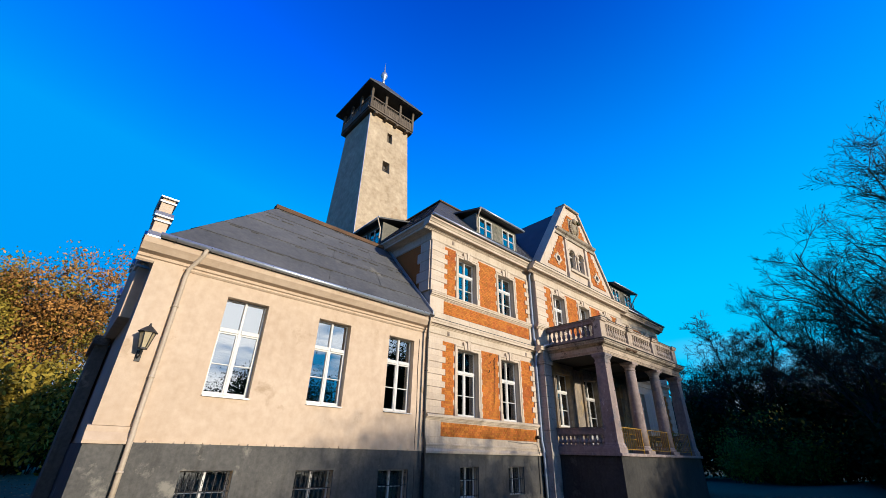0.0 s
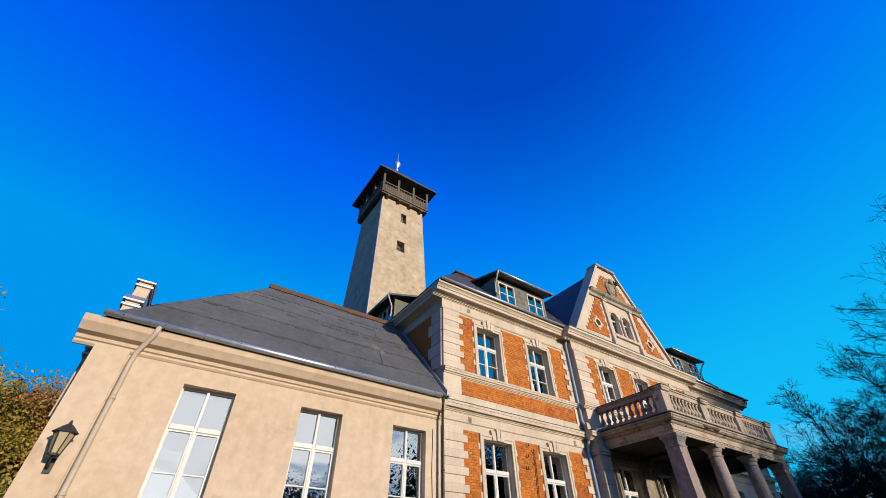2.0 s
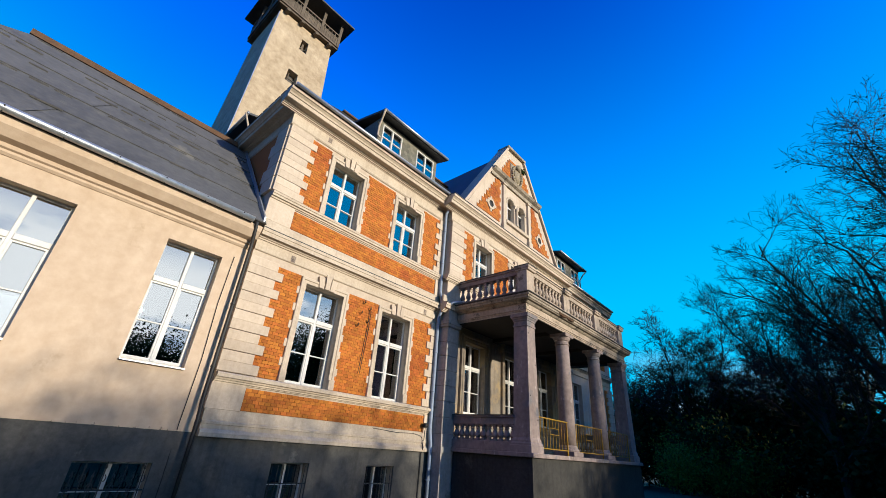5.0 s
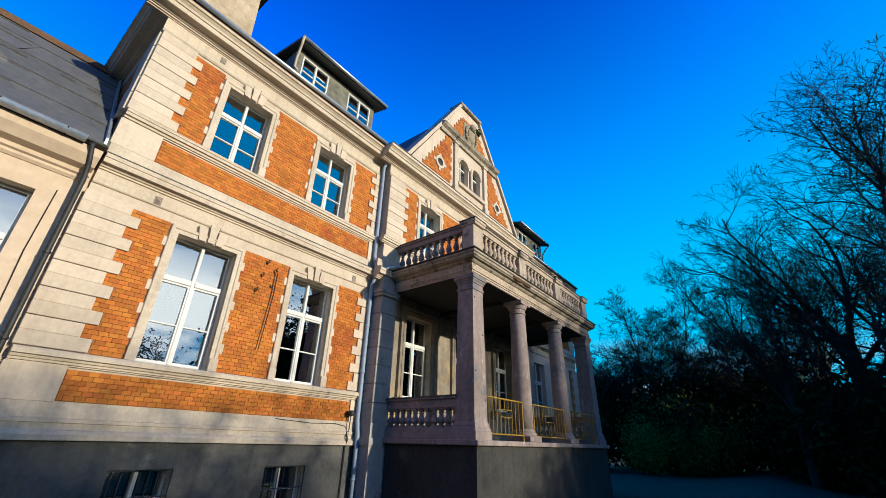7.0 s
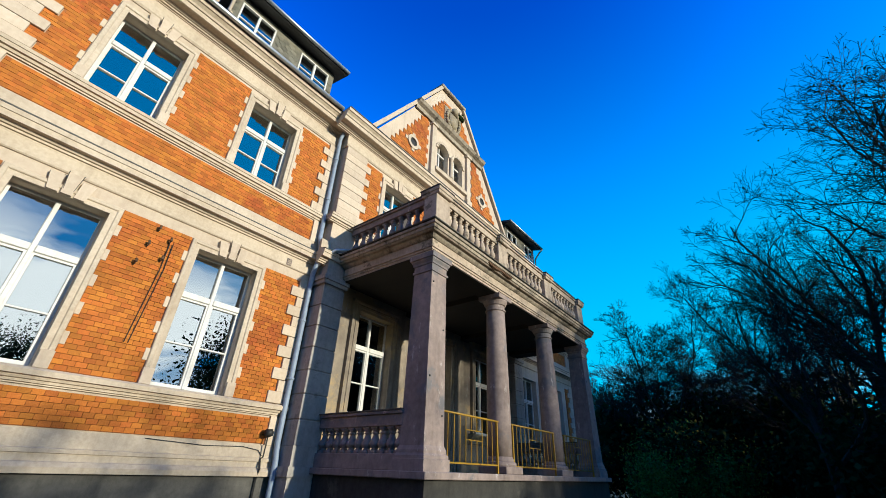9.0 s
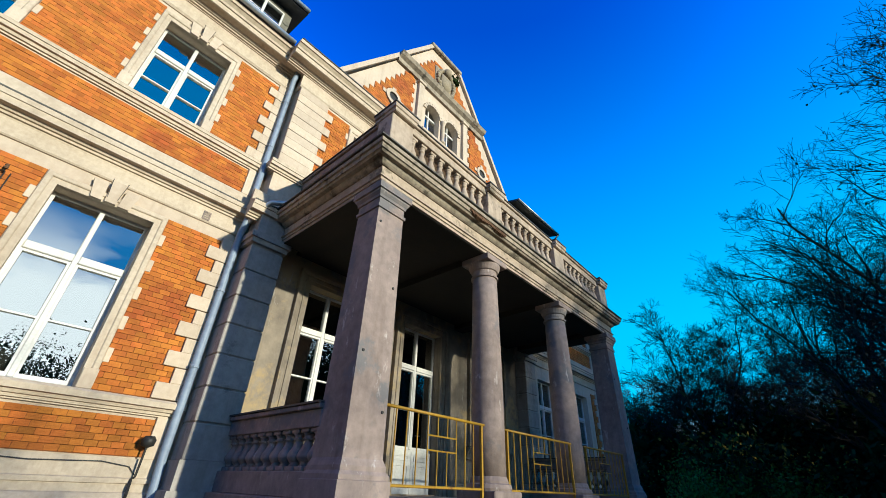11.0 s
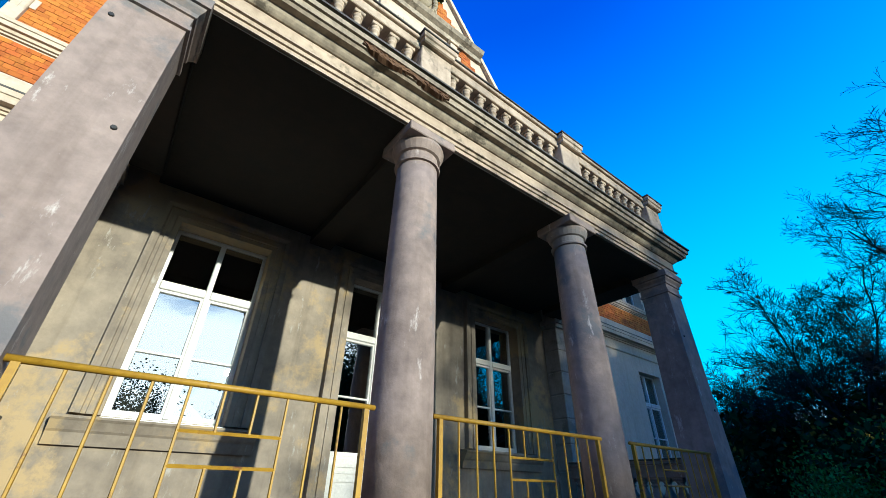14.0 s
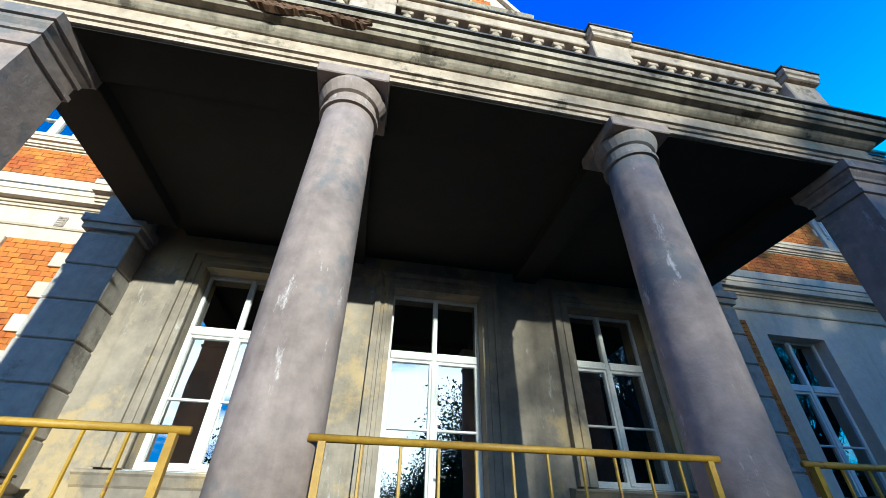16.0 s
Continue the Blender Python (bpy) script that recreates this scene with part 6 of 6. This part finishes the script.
def plant_trees():
    rng = random.Random(21)
    # tall bare trees east of the house
    tall = put(tree("bare_tree", "tall bare deciduous tree with ivy on its limbs", 1, 19.2, 0.95, 5, 0.42, ivy=4000, lean=0.03, first=0.2, fork=(3, 4), thin=0.008, group="bare park trees"), 40, -1.2, 40)
    mid = put(tree("bare_tree", "bare branching tree with some green leaves remaining", 2, 18.5, 0.95, 5, 0.36, leaves=1500, leaf=M_LEAF_G, size=0.07, ivy=4000, first=0.2, fork=(3, 4), thin=0.008, group="bare park trees"), 31.5, -3.4, 10, 1.08)
    fine = put(tree("bare_tree", "rounded bare tree with dense fine twigs", 3, 12.5, 1.05, 5, 0.28, fork=(4, 5), first=0.2, thin=0.010, group="bare park trees"), 45.8, 9.6)
    for src, x, y, turn, s in ((tall, 34.5, -8.5, 150, 1.05), (tall, 44, -5, 250, 1.0), (mid, 39, 2.4, 200, 0.74), (mid, 47, 0, 90, 0.9), (fine, 52, 14.5, 80, 0.8), (fine, 55, 8, 160, 0.85), (fine, 53, 4, 250, 0.95), (fine, 63, 20, 30, 0.9)):
        again(src, x, y, turn, s)
    light = put(tree("bare_tree", "thin bare tree at the far side of the lawn", 12, 10.5, 1.15, 4, 0.2, leaves=2600, leaf=M_LEAF_G, size=0.09, scatter=0.3, fork=(2, 3), thin=0.016, group="bare park trees"), 58, -26, 0)
    # the wood south of the lawn, which shades the porch
    for k in range(9):
        x = 25.2 + 2.6 * k
        h = min(7.2 + 0.75 * k, 12.5)
        again(light, x + rng.uniform(-0.7, 0.7), -14 + rng.uniform(-1.2, 1.2), rng.uniform(0, 360), h / 13.5)
    # dense evergreen edge of that wood
    edge = shrub("shrub", "tall dense evergreen thicket at the edge of the lawn", 15, 2.3, 3.8, 36000, M_LEAF_G, 0.044)
    put(edge, 25.4, -14.5, 0, 1.85)
    for x, size in ((10.6, 1.5), (13.0, 1.9), (14.9, 2.0), (19.6, 1.3), (21.5, 1.35), (23.3, 1.5)):
        again(edge, x + rng.uniform(-0.3, 0.3), -15 + rng.uniform(-0.6, 0.6), rng.uniform(0, 360), size)
    for k in range(11):
        again(edge, 26.6 + 1.5 * k + rng.uniform(-0.5, 0.5), -14.5 + rng.uniform(-1, 1), rng.uniform(0, 360), min(1.8 + 0.10 * k, 2.6) * rng.uniform(0.9, 1.1))
    for k in range(6):
        again(edge, 30.2 + 2.1 * k + rng.uniform(-0.5, 0.5), -18.5 + rng.uniform(-0.8, 0.8), rng.uniform(0, 360), rng.uniform(2.9, 3.3))
    # trees behind the lawn, mirrored in the panes
    for k in range(7):
        again(light, -14 + 7 * k + rng.uniform(-2, 2), -32 + rng.uniform(-4, 4), rng.uniform(0, 360), rng.uniform(0.55, 0.75))
    # out-of-view shrubs added west of the lawn to hold back low sky light
    screen = shrub("shrub", "unseen evergreen screen added to block low sky light", 25, 2.6, 4.0, 2600, M_LEAF_G, 0.24)
    put(screen, -20, -27, 0, 3.2)
    for k in range(16):
        again(screen, -22 + rng.uniform(-2.5, 2.5), -24 + k * 2.9, rng.uniform(0, 360), rng.uniform(2.9, 3.7))
    # dark undergrowth to the east
    green = shrub("shrub", "dark evergreen undergrowth at the wood's edge", 5, 2.2, 3.6, 3800, M_LEAF_G, 0.15)
    olive = shrub("shrub", "olive-leaved autumn shrub by the lawn", 6, 2.0, 3.4, 4200, M_LEAF_O, 0.085)
    put(green, 37, -3)
    put(olive, 41, 11)
    for k in range(13):
        again(green, 32 + rng.uniform(0, 10), -9.5 + k * 1.0 + rng.uniform(-1, 1), rng.uniform(0, 360), rng.uniform(0.85, 1.35))
    for k in range(12):
        again(olive if k % 3 else green, 40 + rng.uniform(0, 12), 6 + k * 1.1, rng.uniform(0, 360), rng.uniform(0.9, 1.5))
    for k in range(15):
        again(green, 47 + rng.uniform(0, 10), -12 + k * 2.1, rng.uniform(0, 360), rng.uniform(1.5, 2.1))
    # autumn thicket west of the house
    autumn = put(tree("autumn_tree", "autumn tree with thinning rust and olive leaves", 8, 13.5, 0.95, 4, 0.18, leaves=9500, leaf=M_LEAF_O, size=0.12, scatter=0.35, fork=(3, 4), group="autumn thicket"), -9, 38)
    rust = put(tree("autumn_tree", "autumn tree with thin rust-coloured leaves", 9, 14, 0.9, 4, 0.18, leaves=7000, leaf=M_LEAF_R, size=0.12, scatter=0.35, fork=(3, 4), group="autumn thicket"), -4.5, 42)
    for k in range(11):
        again((autumn, rust)[k % 2], -20 + k * 1.9 + rng.uniform(-1, 1), 40 + rng.uniform(-4, 9), rng.uniform(0, 360), rng.uniform(0.95, 1.15))
    for k in range(16):
        again(olive, -19 + k * 1.25 + rng.uniform(-1, 1), 30 + rng.uniform(-2, 5), rng.uniform(0, 360), rng.uniform(1.2, 1.8))
    again(green, -13.5, 32, 40, 2.2)
    again(green, -0.5, 34, 90, 1.3)


plant_trees()


# ---- pipes, lamps and small fittings ----
def drainpipe(label, pts, r, material, clips=()):
    p = thing("drainpipe", label, "drainpipe", *pts[-1], group="drainpipes")
    bm = bmesh.new()
    tube(bm, pts, r, 10)
    part("pipe", bm, material, p, smooth=True)
    for x, y, z in clips:
        bm = bmesh.new()
        turned(bm, [(r + 0.004, -0.02), (r + 0.012, -0.012), (r + 0.012, 0.012), (r + 0.004, 0.02)], x, y, z, 10)
        box(bm, x - 0.01, x + 0.01, y, y + r + 0.05, z - 0.01, z + 0.01)
        part("pipe_clip", bm, material, p)


WY = WING_Y - 0.10
drainpipe("pale painted downpipe beside the wing's corner pilaster", [(1.62, WING_Y - 0.43, 5.96), (1.60, WING_Y - 0.40, 5.80), (1.44, WY - 0.02, 5.50), (1.42, WY, 5.30), (1.42, WY, 3.9), (1.42, WY, 2.25), (1.42, WY - 0.05, 2.02), (1.42, WY - 0.05, 0.62)], 0.05, M_PIPE, [(1.42, WY, 4.6), (1.42, WY, 3.1), (1.42, WY - 0.05, 1.4)])
drainpipe("cast iron stand pipe with an elbow at the wall foot", [(1.42, WY - 0.05, 0.66), (1.42, WY - 0.06, 0.42), (1.47, WY - 0.16, 0.30), (1.56, WY - 0.34, 0.22)], 0.062, M_PIPEB)
MY = MAIN_Y - 0.12
drainpipe("dark downpipe in the corner of wing and house", [(8.50, WING_Y - 0.43, 5.95), (8.58, MY - 0.05, 5.70), (8.61, MY, 5.45), (8.61, MY, 2.4), (8.61, MY - 0.06, 2.1), (8.61, MY - 0.06, 0.4)], 0.036, M_IRON, [(8.61, MY, 4.2), (8.61, MY, 3.0)])
RX = RIS_X0 - 0.13
drainpipe("blue-grey downpipe beside the centre bay", [(RX - 0.1, MAIN_Y - 0.50, 9.96), (RX, MAIN_Y - 0.34, 9.62), (RX, MY, 9.30), (RX, MY, 6.4), (RX, MY - 0.10, 6.15), (RX, MY - 0.12, 5.80), (RX, MY - 0.02, 5.55), (RX, MY, 5.3), (RX, MY, 2.35), (RX, MY - 0.06, 2.05), (RX, MY - 0.06, 0.4)], 0.052, M_PIPEB, [(RX, MY, 8.6), (RX, MY, 7.4), (RX, MY, 4.5), (RX, MY, 3.4), (RX, MY - 0.06, 1.2)])
drainpipe("zinc balcony drain joining the downpipe", [(15.05, 10.05, 6.10), (14.74, 10.20, 6.02), (14.62, 10.40, 5.86), (RX + 0.01, MY - 0.02, 5.62)], 0.045, M_ZINC)
drainpipe("blue-grey downpipe beside the centre bay", [(RIS_X1 + 0.13, MAIN_Y - 0.50, 9.96), (RIS_X1 + 0.13, MY, 9.30), (RIS_X1 + 0.13, MY, 0.4)], 0.052, M_PIPEB)
drainpipe("small white dormer downpipe", [(11.28, 10.55, 11.55), (11.34, 10.73, 11.38), (11.38, 10.91, 11.1), (11.38, 10.91, 10.75), (11.41, 10.81, 10.62)], 0.035, M_PIPE)
drainpipe("small white dormer downpipe", [(26.52, 10.55, 11.55), (26.44, 10.73, 11.33), (26.37, 10.91, 11.0), (26.37, 10.91, 10.4)], 0.035, M_PIPE)
drainpipe("small white dormer downpipe", [(8.52, 14.55, 11.62), (8.66, 14.62, 11.40), (8.80, 14.66, 11.15), (8.80, 14.66, 10.75), (8.74, 14.60, 10.60)], 0.035, M_PIPE)


def wall_lantern(x, y, z):
    lamp = thing("wall_lantern", "rusty hexagonal wall lantern on a bracket", "lamp", x, y, z)
    bm = bmesh.new()
    turned(bm, [(0.075, 0.0), (0.135, 0.30), (0.138, 0.305)], x, y - 0.26, z, 6)
    part("glass_body", bm, M_LAMP, lamp, "dusty amber glass")
    bm = bmesh.new()
    for k in range(6):
        a = 2 * math.pi * k / 6
        tube(bm, [(x + 0.078 * math.cos(a), y - 0.26 + 0.078 * math.sin(a), z), (x + 0.140 * math.cos(a), y - 0.26 + 0.140 * math.sin(a), z + 0.305)], 0.010, 4)
    turned(bm, [(0.085, -0.03), (0.085, 0.0), (0.07, 0.005)], x, y - 0.26, z, 6)
    part("lamp_frame", bm, M_IRON, lamp)
    bm = bmesh.new()
    turned(bm, [(0.175, 0.30), (0.18, 0.315), (0.06, 0.425), (0.03, 0.44), (0.012, 0.50)], x, y - 0.26, z, 6)
    part("lamp_hood", bm, M_IRON, lamp, "pitched metal hood")
    bm = bmesh.new()
    tube(bm, [(x, y, z - 0.13), (x, y - 0.10, z - 0.16), (x, y - 0.22, z - 0.12), (x, y - 0.26, z - 0.02)], 0.016, 6)
    box(bm, x - 0.05, x + 0.05, y - 0.02, y, z - 0.24, z - 0.02, 0.005)
    part("bracket", bm, M_IRON, lamp)


wall_lantern(1.08, WING_Y - 0.057, 3.60)


def spotlight(x, y, z):
    s = thing("spotlight", "small black floodlight on a stem", "lamp", x, y, z)
    bm = bmesh.new()
    turned(bm, [(0.02, 0.0), (0.07, 0.02), (0.08, 0.08), (0.05, 0.12)], x, y - 0.08, z + 0.02, 12)
    part("lamp_head", bm, M_IRON, s, smooth=True)
    bm = bmesh.new()
    tube(bm, [(x, y + 0.01, z - 0.30), (x, y - 0.06, z - 0.28), (x, y - 0.08, z + 0.03)], 0.012, 6)
    part("stem", bm, M_IRON, s)


spotlight(14.36, MAIN_Y - 0.06, 2.40)


def cable(label, pts, r=0.008):
    bm = bmesh.new()
    tube(bm, pts, r, 5)
    solid("cable", bm, M_IRON, label, "cable", group="wall cables")


cable("thin dark cable clipped to the wing wall", [(8.42, WING_Y - 0.01, 5.2), (8.40, WING_Y - 0.012, 4.2), (8.44, WING_Y - 0.012, 3.1), (8.42, WING_Y - 0.012, 2.0), (8.43, WING_Y - 0.045, 1.2), (8.42, WING_Y - 0.045, 0.4)])
cable("loose cable running to the floodlight", [(14.36, MAIN_Y - 0.07, 2.14), (14.28, MAIN_Y - 0.065, 2.22), (14.0, MAIN_Y - 0.065, 2.26), (13.4, MAIN_Y - 0.065, 2.24), (12.6, MAIN_Y - 0.065, 2.28)], 0.006)
cable("black conduit below the floodlight", [(14.34, MAIN_Y - 0.07, 2.1), (14.33, MAIN_Y - 0.14, 1.95), (14.34, MAIN_Y - 0.075, 1.8), (14.34, MAIN_Y - 0.06, 0.6)], 0.018)


def insulators():
    """Old wire hooks with two hanging wires on the brick between the lower windows."""
    y = MAIN_Y - 0.02
    for x, z in ((11.78, 5.18), (11.72, 4.88), (11.66, 4.55), (11.98, 5.05), (11.96, 4.72)):
        h = thing("wire_insulator", "small brown ceramic wire insulator on an iron hook", "insulator", x, y, z, group="wire insulators")
        bm = bmesh.new()
        tube(bm, [(x, y, z), (x, y - 0.06, z), (x, y - 0.08, z + 0.03)], 0.008, 5)
        part("hook", bm, M_IRON, h)
        bm = bmesh.new()
        turned(bm, [(0.018, 0), (0.024, 0.02), (0.016, 0.035), (0.022, 0.05), (0.012, 0.065)], x, y - 0.08, z + 0.02, 8)
        part("porcelain", bm, M_BARE, h)
    for dx in (0.0, 0.05):
        cable("slack iron wire on the brick wall", [(11.99 + dx, y - 0.03, 5.06), (12.0 + dx, y - 0.02, 4.6), (11.97 + dx, y - 0.015, 4.1), (11.93 + dx, y - 0.012, 3.45)], 0.007)


insulators()


def vents_and_pins():
    for x, z, y in ((9.62, 5.60, MAIN_Y - 0.035), (14.05, 5.60, MAIN_Y - 0.035), (9.8, 9.27, MAIN_Y - 0.03)):
        v = thing("air_brick", "small rusty air vent in the frieze", "vent", x, y, z, group="frieze vents")
        bm = bmesh.new()
        box(bm, x - 0.055, x + 0.055, y - 0.012, y, z - 0.075, z + 0.075, 0.004)
        part("frame", bm, M_PORT, v)
        for k in range(4):
            bm = bmesh.new()
            box(bm, x - 0.04, x + 0.04, y - 0.018, y - 0.0125, z - 0.055 + k * 0.032, z - 0.04 + k * 0.032)
            part("slat", bm, M_CORN, v)
    # forked iron pins over the keystones
    for w in LOW + UPP:
        xm = (w[0] + w[1]) / 2
        for s in (-1, 1):
            bm = bmesh.new()
            tube(bm, [(xm + s * 0.055, MAIN_Y - 0.098, w[3] + 0.06), (xm + s * 0.085, MAIN_Y - 0.105, w[3] + 0.33)], 0.004, 4)
            bmesh.ops.create_icosphere(bm, subdivisions=1, radius=0.008, matrix=Matrix.Translation((xm + s * 0.085, MAIN_Y - 0.11, w[3] + 0.34)))
            solid("iron_pin", bm, M_IRON, "thin iron pin beside a keystone", "pin", group="keystone pins")
    # form-tie holes in the portico plaster
    for x, z in ((15.20, 4.9), (15.50, 4.1), (15.19, 3.3), (15.52, 2.75), (22.28, 4.4), (22.52, 3.4)):
        bm = bmesh.new()
        turned(bm, [(0.018, 0), (0.014, 0.01)], 0, 0, 0, 8)
        ob = solid("bolt_hole", bm, M_IRON, "small rusty bolt head in the pier plaster", "bolt", group="pier bolts")
        ob.matrix_basis = pose(x, PY - 0.235 + 0.03 * (z - 2.3) / 2.8, z, 90)


vents_and_pins()


# ---- lawn ----
def lawn():
    g = np.random.default_rng(4)
    n = 26000
    x, y = g.uniform(-2, 16, n), 10.75 - np.abs(g.normal(0, 2.4, n))
    zz = np.array([ground_height(a, b) for a, b in zip(x, y)])
    h = g.uniform(0.04, 0.13, n)
    a = g.uniform(0, 2 * np.pi, n)
    dx, dy = np.cos(a) * 0.008, np.sin(a) * 0.008
    lx, ly = g.normal(0, 0.035, n), g.normal(0, 0.035, n)
    v = np.stack([np.stack([x - dx, y - dy, zz - 0.01], 1), np.stack([x + dx, y + dy, zz - 0.01], 1), np.stack([x + lx, y + ly, zz + h], 1)], 1).reshape(-1, 3)
    me = bpy.data.meshes.new("grass")
    me.from_pydata(v.tolist(), [], np.arange(3 * n).reshape(-1, 3).tolist())
    me.materials.append(M_GRASS)
    tagged(new("grass", me), "short rough lawn grass at the wall foot", "grass", kind="stuff")
    n = 5000
    x, y = g.uniform(-9, 16, n), g.uniform(2, 10.7, n)
    west = g.random(n) < 0.45
    x[west], y[west] = g.uniform(-12, 0.5, west.sum()), g.uniform(10, 30, west.sum())
    zz = np.array([ground_height(p, q) for p, q in zip(x, y)]) + 0.012
    a, s = g.uniform(0, 2 * np.pi, n), g.uniform(0.025, 0.055, n)
    c = np.stack([x, y, zz], 1)
    d = np.stack([np.cos(a) * s, np.sin(a) * s, g.normal(0, 0.010, n)], 1)
    e = np.stack([-np.sin(a) * s * 0.6, np.cos(a) * s * 0.6, g.normal(0, 0.010, n)], 1)
    v = np.stack([c - d, c + e, c + d, c - e], 1).reshape(-1, 3)
    me = bpy.data.meshes.new("leaf_litter")
    me.from_pydata(v.tolist(), [], np.arange(4 * n).reshape(-1, 4).tolist())
    me.materials.append(M_LITTER)
    tagged(new("leaf_litter", me), "scattered dry brown fallen leaves on grass", "leaves", kind="stuff")


lawn()
